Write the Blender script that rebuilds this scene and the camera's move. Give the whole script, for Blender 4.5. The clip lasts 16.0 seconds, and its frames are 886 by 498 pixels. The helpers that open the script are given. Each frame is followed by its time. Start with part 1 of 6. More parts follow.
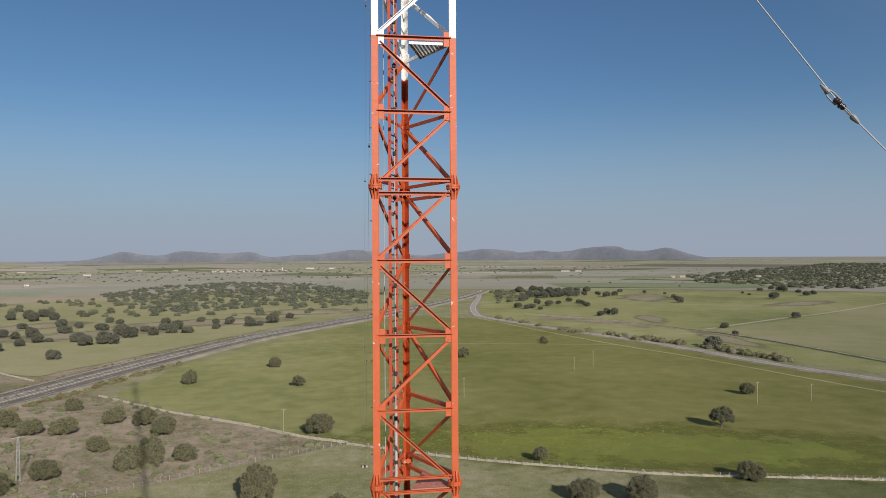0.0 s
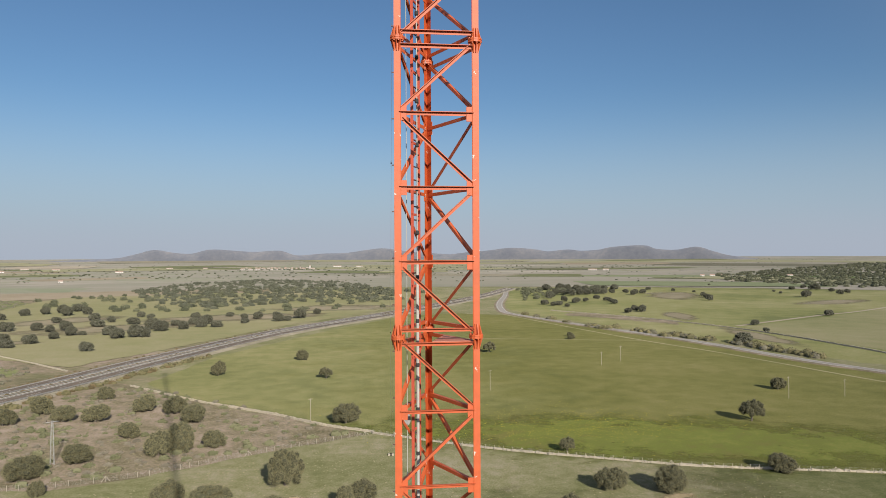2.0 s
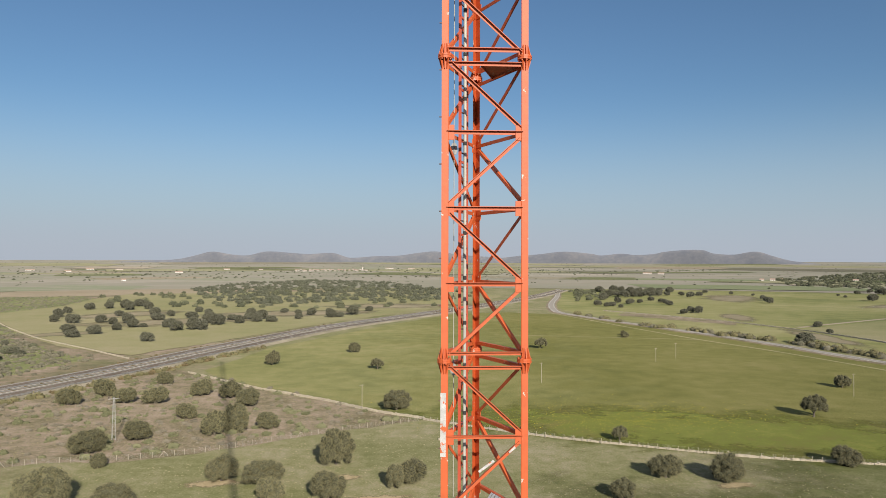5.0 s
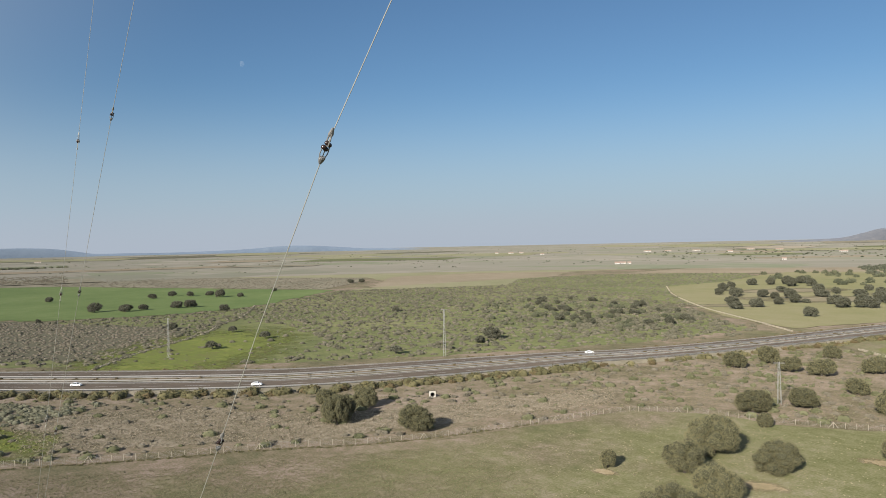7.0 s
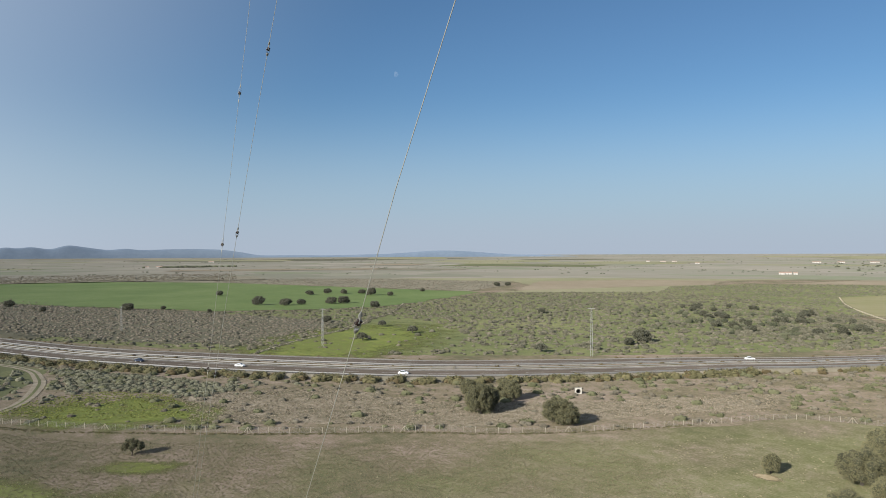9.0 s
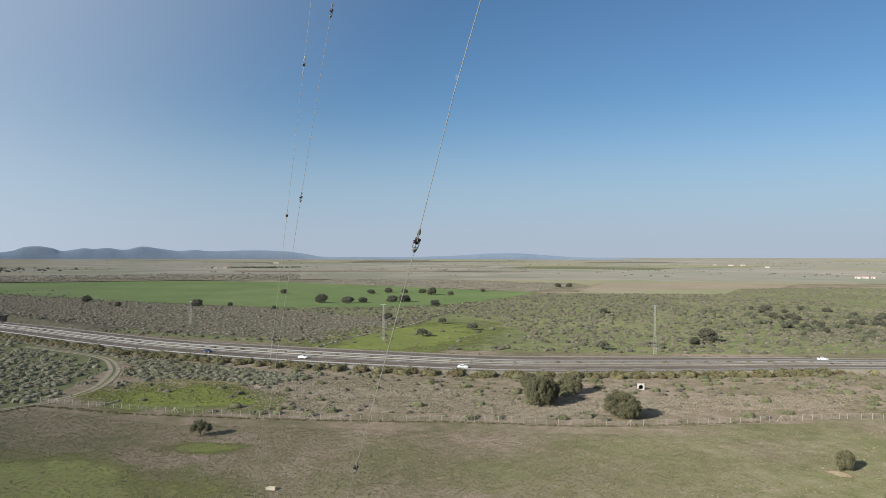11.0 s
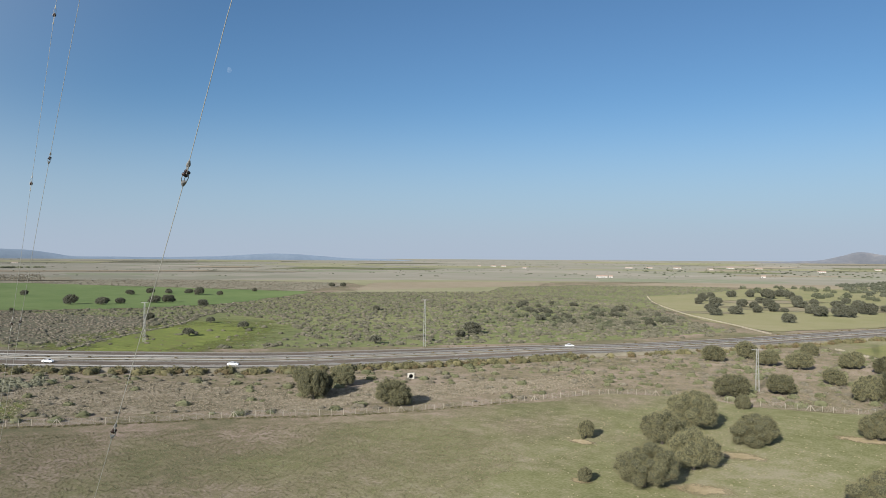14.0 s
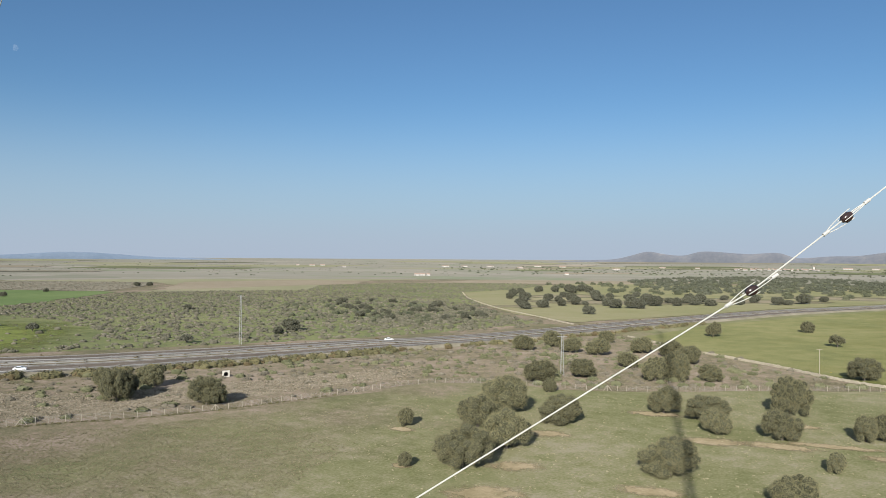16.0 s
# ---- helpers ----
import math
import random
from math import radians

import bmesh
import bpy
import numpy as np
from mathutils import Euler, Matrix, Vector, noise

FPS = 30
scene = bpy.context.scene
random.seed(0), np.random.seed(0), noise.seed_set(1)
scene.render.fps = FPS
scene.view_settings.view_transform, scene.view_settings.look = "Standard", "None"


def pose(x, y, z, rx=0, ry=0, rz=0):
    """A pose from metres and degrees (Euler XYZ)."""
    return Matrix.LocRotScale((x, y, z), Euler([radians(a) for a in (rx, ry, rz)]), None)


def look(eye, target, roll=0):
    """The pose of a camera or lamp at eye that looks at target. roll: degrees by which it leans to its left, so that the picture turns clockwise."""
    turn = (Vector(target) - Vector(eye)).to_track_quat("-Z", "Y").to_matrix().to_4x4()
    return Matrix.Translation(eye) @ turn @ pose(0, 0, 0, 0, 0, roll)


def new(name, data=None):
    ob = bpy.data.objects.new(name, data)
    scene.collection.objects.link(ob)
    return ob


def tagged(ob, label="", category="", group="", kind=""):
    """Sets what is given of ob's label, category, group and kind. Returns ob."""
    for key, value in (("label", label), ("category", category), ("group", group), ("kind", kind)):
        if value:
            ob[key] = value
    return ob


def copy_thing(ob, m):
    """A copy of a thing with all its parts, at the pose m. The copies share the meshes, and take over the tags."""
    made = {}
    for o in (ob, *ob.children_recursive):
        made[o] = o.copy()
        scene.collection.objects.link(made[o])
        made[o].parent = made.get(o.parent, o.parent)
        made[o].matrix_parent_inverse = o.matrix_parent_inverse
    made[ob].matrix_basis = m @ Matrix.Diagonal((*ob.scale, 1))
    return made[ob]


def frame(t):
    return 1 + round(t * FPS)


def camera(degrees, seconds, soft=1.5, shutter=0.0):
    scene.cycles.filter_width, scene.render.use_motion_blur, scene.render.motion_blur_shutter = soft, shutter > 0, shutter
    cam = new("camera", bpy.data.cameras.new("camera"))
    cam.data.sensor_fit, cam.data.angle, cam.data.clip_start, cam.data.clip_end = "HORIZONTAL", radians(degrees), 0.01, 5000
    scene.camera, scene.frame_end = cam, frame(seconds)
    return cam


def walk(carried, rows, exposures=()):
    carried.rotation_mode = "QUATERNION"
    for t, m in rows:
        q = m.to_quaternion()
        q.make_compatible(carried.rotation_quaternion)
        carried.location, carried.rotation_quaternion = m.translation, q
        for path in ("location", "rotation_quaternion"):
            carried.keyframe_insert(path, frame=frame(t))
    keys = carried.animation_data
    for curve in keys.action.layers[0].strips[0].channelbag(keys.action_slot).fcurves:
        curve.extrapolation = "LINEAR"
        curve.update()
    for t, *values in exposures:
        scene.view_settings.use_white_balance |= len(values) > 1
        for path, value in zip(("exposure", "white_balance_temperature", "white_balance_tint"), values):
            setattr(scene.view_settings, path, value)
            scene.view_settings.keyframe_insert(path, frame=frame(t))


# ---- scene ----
# ------------------------------------------------------------------ camera
PATH = [
    (0, (-2.594, -14.719, 61.471), (5.321, 34.649, 61.870), -0.35),
    (0.5, (-2.602, -14.733, 60.793), (2.340, 35.022, 60.899), 0.03),
    (1, (-2.626, -14.736, 60.054), (0.747, 35.150, 60.087), -0.01),
    (1.5, (-2.562, -14.725, 59.299), (3.151, 34.947, 59.546), -0.03),
    (2, (-2.504, -14.713, 58.514), (3.625, 34.909, 58.870), -0.25),
    (2.5, (-2.456, -14.810, 57.685), (2.139, 34.979, 57.751), -0.14),
    (3, (-2.422, -14.645, 56.813), (2.794, 35.081, 57.183), 0.04),
    (3.2, (-2.353, -14.618, 56.457), (4.218, 34.945, 57.044), -0.04),
    (5.3, (-2.414, -14.440, 52.437), (-2.118, 35.555, 53.073), 0.27),
    (5.5, (-2.471, -14.460, 52.119), (-8.028, 35.225, 52.88), 0.0),
    (5.7, (-2.452, -14.317, 51.487), (-16.403, 33.695, 51.961), 1.60),
    (6, (-2.229, -13.859, 50.745), (-27.917, 29.038, 50.680), 1.30),
    (6.5, (-2.571, -14.005, 49.372), (-38.122, 21.153, 49.609), 0.31),
    (7, (-3.073, -13.878, 48.024), (-38.647, 21.256, 47.770), -1.19),
    (7.5, (-3.628, -13.567, 46.731), (-47.255, 10.855, 46.272), -0.86),
    (8, (-4.150, -13.225, 45.480), (-50.132, 6.409, 45.867), -0.33),
    (8.5, (-4.502, -12.886, 44.314), (-47.289, 12.968, 45.225), -0.64),
    (9, (-4.658, -12.620, 43.239), (-46.472, 14.793, 43.583), -0.21),
    (9.5, (-4.673, -12.540, 42.324), (-48.425, 11.654, 42.904), -0.40),
    (12, (-3.989, -12.840, 39.038), (-47.873, 11.117, 39.559), 0.24),
    (12.5, (-3.843, -12.897, 38.613), (-46.704, 12.844, 39.186), 0.46),
    (13, (-3.734, -12.953, 38.305), (-44.097, 16.548, 39.013), 0.39),
    (13.5, (-3.715, -13.011, 38.022), (-41.364, 19.884, 38.719), 0.38),
    (14, (-3.798, -13.047, 37.686), (-38.535, 22.910, 38.375), 0.38),
    (14.5, (-3.960, -13.083, 37.265), (-35.607, 25.620, 38.007), 0.05),
    (15, (-4.116, -13.121, 36.777), (-32.925, 27.738, 37.519), 0.22),
    (15.5, (-4.191, -13.161, 36.280), (-30.544, 29.325, 36.981), 0.32),
    (16, (-4.203, -13.139, 35.788), (-29.191, 30.163, 36.505), 0.37),
]
cam = camera(62.186, 16.0, 0.8)
walk(cam, [(t, look(e, g, r)) for t, e, g, r in PATH],
     [(0, 0.05, 6000, 10), (0.5, 0.15, 6050, 10), (1, 0.26, 6120, 10), (3, 0.37, 6320, 10), (5.5, 0.43, 6400, 9), (7, 0.45, 6250, 8), (8, 0.46, 6100, 7), (12.5, 0.48, 5950, 7), (16, 0.49, 5930, 7)])

# ------------------------------------------------------------------ light
SUN_EL, SHADOW_AZ = 23.5, 14.5          # degrees; shadows fall 14.5 degrees to the left of +y
sun_dir = Vector((math.sin(radians(SHADOW_AZ)) * math.cos(radians(SUN_EL)),
                  -math.cos(radians(SHADOW_AZ)) * math.cos(radians(SUN_EL)), math.sin(radians(SUN_EL))))
world = bpy.data.worlds.new("sky_world")
scene.world = world
world.use_nodes = True
wn = world.node_tree
sky = wn.nodes.new("ShaderNodeTexSky")
sky.sky_type, sky.sun_disc = "NISHITA", False
sky.sun_elevation = radians(SUN_EL)
sky.sun_rotation = math.atan2(sun_dir.x, sun_dir.y)
sky.altitude, sky.air_density, sky.dust_density, sky.ozone_density = 300, 1.0, 0.6, 4.0
geo = wn.nodes.new("ShaderNodeTexCoord")
sepz = wn.nodes.new("ShaderNodeSeparateXYZ")
wn.links.new(geo.outputs["Generated"], sepz.inputs[0])
hz = wn.nodes.new("ShaderNodeMapRange")
hz.interpolation_type = "SMOOTHERSTEP"
hz.inputs["From Min"].default_value, hz.inputs["From Max"].default_value = -0.02, 0.24
hz.inputs["To Min"].default_value, hz.inputs["To Max"].default_value = 0.9, 0.0
wn.links.new(sepz.outputs[2], hz.inputs[0])
haze = wn.nodes.new("ShaderNodeMix")
haze.data_type = "RGBA"
haze.inputs["B"].default_value = (4.78, 5.58, 6.62, 1)
wn.links.new(hz.outputs[0], haze.inputs["Factor"])
clear = wn.nodes.new("ShaderNodeMix")
clear.data_type, clear.blend_type = "RGBA", "MULTIPLY"
clear.inputs["Factor"].default_value = 1.0
clear.inputs["B"].default_value = (0.94, 1.0, 1.0, 1)
wn.links.new(sky.outputs[0], clear.inputs["A"])
wn.links.new(clear.outputs["Result"], haze.inputs["A"])
# the sky is paler all round on the sun's side
dots = wn.nodes.new("ShaderNodeVectorMath")
dots.operation = "DOT_PRODUCT"
dots.inputs[1].default_value = sun_dir
wn.links.new(geo.outputs["Generated"], dots.inputs[0])
gl = wn.nodes.new("ShaderNodeMapRange")
gl.interpolation_type = "SMOOTHSTEP"
gl.inputs["From Min"].default_value, gl.inputs["From Max"].default_value = -0.5, 0.12
gl.inputs["To Min"].default_value, gl.inputs["To Max"].default_value = 0.0, 0.52
wn.links.new(dots.outputs["Value"], gl.inputs[0])
glow = wn.nodes.new("ShaderNodeMix")
glow.data_type = "RGBA"
glow.inputs["B"].default_value = (8.0, 8.5, 9.3, 1)
wn.links.new(gl.outputs[0], glow.inputs["Factor"])
# a thin mauve haze lies along the horizon
low = wn.nodes.new("ShaderNodeMapRange")
low.interpolation_type = "SMOOTHSTEP"
low.inputs["From Min"].default_value, low.inputs["From Max"].default_value = 0.0, 0.07
low.inputs["To Min"].default_value, low.inputs["To Max"].default_value = 0.45, 0.0
wn.links.new(sepz.outputs[2], low.inputs[0])
mauve = wn.nodes.new("ShaderNodeMix")
mauve.data_type = "RGBA"
mauve.inputs["B"].default_value = (5.5, 5.6, 6.3, 1)
wn.links.new(low.outputs[0], mauve.inputs["Factor"])
wn.links.new(haze.outputs["Result"], mauve.inputs["A"])
wn.links.new(mauve.outputs["Result"], glow.inputs["A"])
wn.links.new(glow.outputs["Result"], wn.nodes["Background"].inputs[0])
wn.nodes["Background"].inputs[1].default_value = 0.063
sun = new("sun", bpy.data.lights.new("sun", "SUN"))
sun.data.energy, sun.data.angle, sun.data.color = 5.0, radians(0.53), (1.0, 0.89, 0.75)
sun.matrix_world = look((0, 0, 0), -sun_dir)
sun.location = (0, 0, 200)

# ------------------------------------------------------------------ materials


def nodes_of(name):
    m = bpy.data.materials.new(name)
    m.use_nodes = True
    nt = m.node_tree
    return m, nt, nt.nodes["Principled BSDF"]


def add(nt, kind, **kw):
    n = nt.nodes.new(kind)
    for k, v in kw.items():
        n.inputs[k.replace("_", " ")].default_value = v
    return n


def ramp_of(nt, stops):
    r = nt.nodes.new("ShaderNodeValToRGB")
    els = r.color_ramp.elements
    while len(els) < len(stops):
        els.new(0.5)
    for e, (p, c) in zip(els, stops):
        e.position, e.color = p, (*c, 1)
    return r


def ground_mat(name, stops, big=0.02, mid=0.22, fine=2.2, weights=(0.5, 0.3, 0.2), bump=0.6, rough=0.95, speck=None, soft=False, second=None, crisp=0.55):
    """Soil and grass: three sizes of noise run through one ramp, with a fine relief. soft: a ragged see-through rim of a unit disk;
    second: (stops, x from, x to), other grass that takes over towards -x."""
    m, nt, b = nodes_of(name)
    tc = nt.nodes.new("ShaderNodeNewGeometry")
    total = None
    outs = []
    for s, w in zip((big, mid, fine), weights):
        n = add(nt, "ShaderNodeTexNoise", Scale=s, Detail=4.0, Roughness=0.6)
        nt.links.new(tc.outputs["Position"], n.inputs["Vector"])
        mul = nt.nodes.new("ShaderNodeMath")
        mul.operation = "MULTIPLY"
        mul.inputs[1].default_value = w
        nt.links.new(n.outputs["Fac"], mul.inputs[0])
        outs.append(n)
        if total is None:
            total = mul
        else:
            a = nt.nodes.new("ShaderNodeMath")
            nt.links.new(total.outputs[0], a.inputs[0])
            nt.links.new(mul.outputs[0], a.inputs[1])
            total = a
    stops = [(0.5 + (p - 0.5) * crisp, c) for p, c in stops]
    r = ramp_of(nt, stops)
    nt.links.new(total.outputs[0], r.inputs[0])
    col = r.outputs[0]
    if second:
        stops2, x0, x1 = second
        r2 = ramp_of(nt, [(0.5 + (p - 0.5) * crisp, c) for p, c in stops2])
        nt.links.new(total.outputs[0], r2.inputs[0])
        sx = nt.nodes.new("ShaderNodeSeparateXYZ")
        nt.links.new(tc.outputs["Position"], sx.inputs[0])
        n = add(nt, "ShaderNodeTexNoise", Scale=0.035, Detail=5.0, Roughness=0.62)
        nt.links.new(tc.outputs["Position"], n.inputs["Vector"])
        wob = nt.nodes.new("ShaderNodeMath")
        wob.operation = "MULTIPLY_ADD"
        wob.inputs[1].default_value = 230
        nt.links.new(n.outputs["Fac"], wob.inputs[0])
        nt.links.new(sx.outputs[0], wob.inputs[2])
        mr = nt.nodes.new("ShaderNodeMapRange")
        mr.inputs["From Min"].default_value, mr.inputs["From Max"].default_value = x0 + 115, x1 + 115
        nt.links.new(wob.outputs[0], mr.inputs[0])
        mx = nt.nodes.new("ShaderNodeMix")
        mx.data_type = "RGBA"
        nt.links.new(mr.outputs[0], mx.inputs["Factor"])
        nt.links.new(col, mx.inputs["A"])
        nt.links.new(r2.outputs[0], mx.inputs["B"])
        col = mx.outputs["Result"]
    if speck:
        sc, thr, c = speck
        n = add(nt, "ShaderNodeTexNoise", Scale=sc, Detail=3.0, Roughness=0.7)
        nt.links.new(tc.outputs["Position"], n.inputs["Vector"])
        rr = ramp_of(nt, [(thr, (0, 0, 0)), (thr + 0.08, (1, 1, 1))])
        nt.links.new(n.outputs["Fac"], rr.inputs[0])
        mx = nt.nodes.new("ShaderNodeMix")
        mx.data_type = "RGBA"
        mx.inputs["B"].default_value = (*c, 1)
        nt.links.new(rr.outputs[0], mx.inputs["Factor"])
        nt.links.new(col, mx.inputs["A"])
        col = mx.outputs["Result"]
    nt.links.new(col, b.inputs["Base Color"])
    b.inputs["Roughness"].default_value = rough
    b.inputs["Diffuse Roughness"].default_value = 1.0
    b.inputs["Specular IOR Level"].default_value = 0.15
    bp = add(nt, "ShaderNodeBump", Strength=bump, Distance=0.25)
    nt.links.new(outs[2].outputs["Fac"], bp.inputs["Height"])
    nt.links.new(bp.outputs[0], b.inputs["Normal"])
    if soft:
        oc = nt.nodes.new("ShaderNodeTexCoord")
        ln = nt.nodes.new("ShaderNodeVectorMath")
        ln.operation = "LENGTH"
        nt.links.new(oc.outputs["Object"], ln.inputs[0])
        n = add(nt, "ShaderNodeTexNoise", Scale=soft, Detail=6.0, Roughness=0.7)
        nt.links.new(tc.outputs["Position"], n.inputs["Vector"])
        ad = nt.nodes.new("ShaderNodeMath")
        ad.operation = "MULTIPLY_ADD"
        ad.inputs[1].default_value = 1.5
        nt.links.new(n.outputs["Fac"], ad.inputs[0])
        nt.links.new(ln.outputs["Value"], ad.inputs[2])
        mr = nt.nodes.new("ShaderNodeMapRange")
        mr.inputs["From Min"].default_value, mr.inputs["From Max"].default_value = 1.2, 1.65
        mr.inputs["To Min"].default_value, mr.inputs["To Max"].default_value = 1.0, 0.0
        nt.links.new(ad.outputs[0], mr.inputs[0])
        nt.links.new(mr.outputs[0], b.inputs["Alpha"])
    return m


def solid_mat(name, col, rough=0.6, metal=0.0, vary=0.15, scale=3.0, bump=0.1, wear=None):
    """Plain surface with stains at two sizes; wear: (colour, threshold, scale) of chips that show through."""
    m, nt, b = nodes_of(name)
    tc = nt.nodes.new("ShaderNodeTexCoord")
    n1 = add(nt, "ShaderNodeTexNoise", Scale=scale, Detail=5.0, Roughness=0.65)
    n2 = add(nt, "ShaderNodeTexNoise", Scale=scale * 9, Detail=3.0)
    for n in (n1, n2):
        nt.links.new(tc.outputs["Object"], n.inputs["Vector"])
    mixf = nt.nodes.new("ShaderNodeMath")
    mixf.operation = "MULTIPLY_ADD"
    mixf.inputs[1].default_value = 0.35
    nt.links.new(n2.outputs["Fac"], mixf.inputs[0])
    m065 = nt.nodes.new("ShaderNodeMath")
    m065.operation = "MULTIPLY"
    m065.inputs[1].default_value = 0.65
    nt.links.new(n1.outputs["Fac"], m065.inputs[0])
    nt.links.new(m065.outputs[0], mixf.inputs[2])
    lo = tuple(c * (1 - vary) for c in col)
    hi = tuple(min(1, c * (1 + vary)) for c in col)
    r = ramp_of(nt, [(0.3, lo), (0.7, hi)])
    nt.links.new(mixf.outputs[0], r.inputs[0])
    out = r.outputs[0]
    if wear:
        c, thr, sc = wear
        n3 = add(nt, "ShaderNodeTexNoise", Scale=sc, Detail=6.0, Roughness=0.7)
        nt.links.new(tc.outputs["Object"], n3.inputs["Vector"])
        rr = ramp_of(nt, [(thr, (0, 0, 0)), (thr + 0.02, (1, 1, 1))])
        nt.links.new(n3.outputs["Fac"], rr.inputs[0])
        mx = nt.nodes.new("ShaderNodeMix")
        mx.data_type = "RGBA"
        mx.inputs["B"].default_value = (*c, 1)
        nt.links.new(rr.outputs[0], mx.inputs["Factor"])
        nt.links.new(out, mx.inputs["A"])
        out = mx.outputs["Result"]
    nt.links.new(out, b.inputs["Base Color"])
    b.inputs["Roughness"].default_value, b.inputs["Metallic"].default_value = rough, metal
    bp = add(nt, "ShaderNodeBump", Strength=bump, Distance=0.02)
    nt.links.new(n2.outputs["Fac"], bp.inputs["Height"])
    nt.links.new(bp.outputs[0], b.inputs["Normal"])
    return m


def leaf_mat(name, dark, light, tint=0.12):
    """Foliage: colour varies leaf by leaf and tree by tree."""
    m, nt, b = nodes_of(name)
    g = nt.nodes.new("ShaderNodeNewGeometry")
    o = nt.nodes.new("ShaderNodeObjectInfo")
    r = ramp_of(nt, [(0.0, dark), (1.0, light)])
    nt.links.new(g.outputs["Random Per Island"], r.inputs[0])
    h = nt.nodes.new("ShaderNodeHueSaturation")
    v = nt.nodes.new("ShaderNodeMapRange")
    v.inputs["To Min"].default_value, v.inputs["To Max"].default_value = 1 - tint * 1.6, 1 + tint * 1.6
    nt.links.new(o.outputs["Random"], v.inputs[0])
    nt.links.new(v.outputs[0], h.inputs["Value"])
    nt.links.new(r.outputs[0], h.inputs["Color"])
    nt.links.new(h.outputs[0], b.inputs["Base Color"])
    b.inputs["Roughness"].default_value = 0.75
    b.inputs["Diffuse Roughness"].default_value = 1.0
    b.inputs["Specular IOR Level"].default_value = 0.2
    return m


GREEN_STOPS = [(0.3, (0.082, 0.087, 0.036)), (0.43, (0.109, 0.110, 0.053)), (0.55, (0.135, 0.129, 0.071)), (0.7, (0.172, 0.156, 0.109))]
HEATH_STOPS = [(0.3, (0.068, 0.069, 0.039)), (0.43, (0.102, 0.091, 0.054)), (0.55, (0.135, 0.111, 0.079)), (0.7, (0.198, 0.156, 0.131))]
PASTURE = ground_mat("pasture_grass", GREEN_STOPS, big=0.03, mid=0.3, fine=1.9, weights=(0.38, 0.27, 0.35), bump=0.8, speck=(1.3, 0.74, (0.212, 0.195, 0.122)), second=(HEATH_STOPS, -80, -150), crisp=0.45)
MEADOW = ground_mat("meadow_grass", [(0.3, (0.060, 0.064, 0.017)), (0.45, (0.085, 0.086, 0.024)), (0.56, (0.106, 0.103, 0.033)), (0.72, (0.134, 0.120, 0.051))], big=0.009, mid=0.1, fine=1.7, weights=(0.30, 0.26, 0.44), bump=0.5, crisp=0.5, second=([(0.3, (0.079, 0.085, 0.033)), (0.45, (0.110, 0.113, 0.044)), (0.56, (0.139, 0.134, 0.057)), (0.72, (0.171, 0.156, 0.083))], 90, -30))
VIVID = ground_mat("winter_crop", [(0.3, (0.058, 0.088, 0.029)), (0.5, (0.084, 0.114, 0.040)), (0.7, (0.116, 0.142, 0.059))], big=0.01, mid=0.1, fine=0.9, weights=(0.5, 0.25, 0.25), bump=0.3, crisp=0.8)
GREENMIX = ground_mat("lush_grass", [(0.34, (0.113, 0.101, 0.047)), (0.44, (0.089, 0.101, 0.030)), (0.53, (0.098, 0.121, 0.028)), (0.66, (0.134, 0.142, 0.041))], big=0.04, mid=0.25, fine=1.2, weights=(0.3, 0.35, 0.35), soft=0.09)
LUSHMEADOW = ground_mat("lush_meadow_grass", [(0.34, (0.094, 0.089, 0.027)), (0.44, (0.083, 0.090, 0.021)), (0.53, (0.086, 0.101, 0.020)), (0.66, (0.112, 0.115, 0.030))], big=0.03, mid=0.2, fine=1.4, weights=(0.36, 0.32, 0.32), soft=0.07)
HOLLOWGREEN = ground_mat("hollow_grass", [(0.34, (0.100, 0.098, 0.045)), (0.44, (0.088, 0.098, 0.032)), (0.53, (0.092, 0.110, 0.028)), (0.66, (0.118, 0.124, 0.040))], big=0.1, mid=0.5, fine=2.0, weights=(0.3, 0.35, 0.35), soft=0.22)
SOFTGREEN = ground_mat("soft_green_grass", [(0.34, (0.126, 0.117, 0.058)), (0.44, (0.103, 0.109, 0.042)), (0.53, (0.109, 0.124, 0.039)), (0.66, (0.139, 0.144, 0.054))], big=0.04, mid=0.25, fine=1.2, weights=(0.3, 0.35, 0.35), soft=0.05)
DEEPGRASS = ground_mat("deep_green_grass", [(0.3, (0.040, 0.049, 0.016)), (0.43, (0.063, 0.070, 0.025)), (0.55, (0.082, 0.087, 0.036)), (0.7, (0.117, 0.114, 0.061))], big=0.03, mid=0.3, fine=1.9, weights=(0.38, 0.27, 0.35), bump=0.8, soft=0.02)
OLIVEPASTURE = ground_mat("olive_pasture", [(0.3, (0.083, 0.092, 0.034)), (0.43, (0.120, 0.124, 0.047)), (0.55, (0.144, 0.141, 0.064)), (0.7, (0.184, 0.174, 0.092))], big=0.006, mid=0.05, fine=0.5, weights=(0.486, 0.272, 0.214))
SHOULDER = ground_mat("road_shoulder", [(0.3, (0.104, 0.099, 0.088)), (0.5, (0.135, 0.128, 0.117)), (0.7, (0.166, 0.158, 0.145))], big=0.05, mid=0.5, fine=4.0, bump=0.15, crisp=0.8)
COUNTRYROAD = ground_mat("worn_country_asphalt", [(0.3, (0.138, 0.128, 0.115)), (0.5, (0.174, 0.163, 0.147)), (0.7, (0.216, 0.203, 0.182))], big=0.05, mid=0.5, fine=4.0, bump=0.15, crisp=0.8)
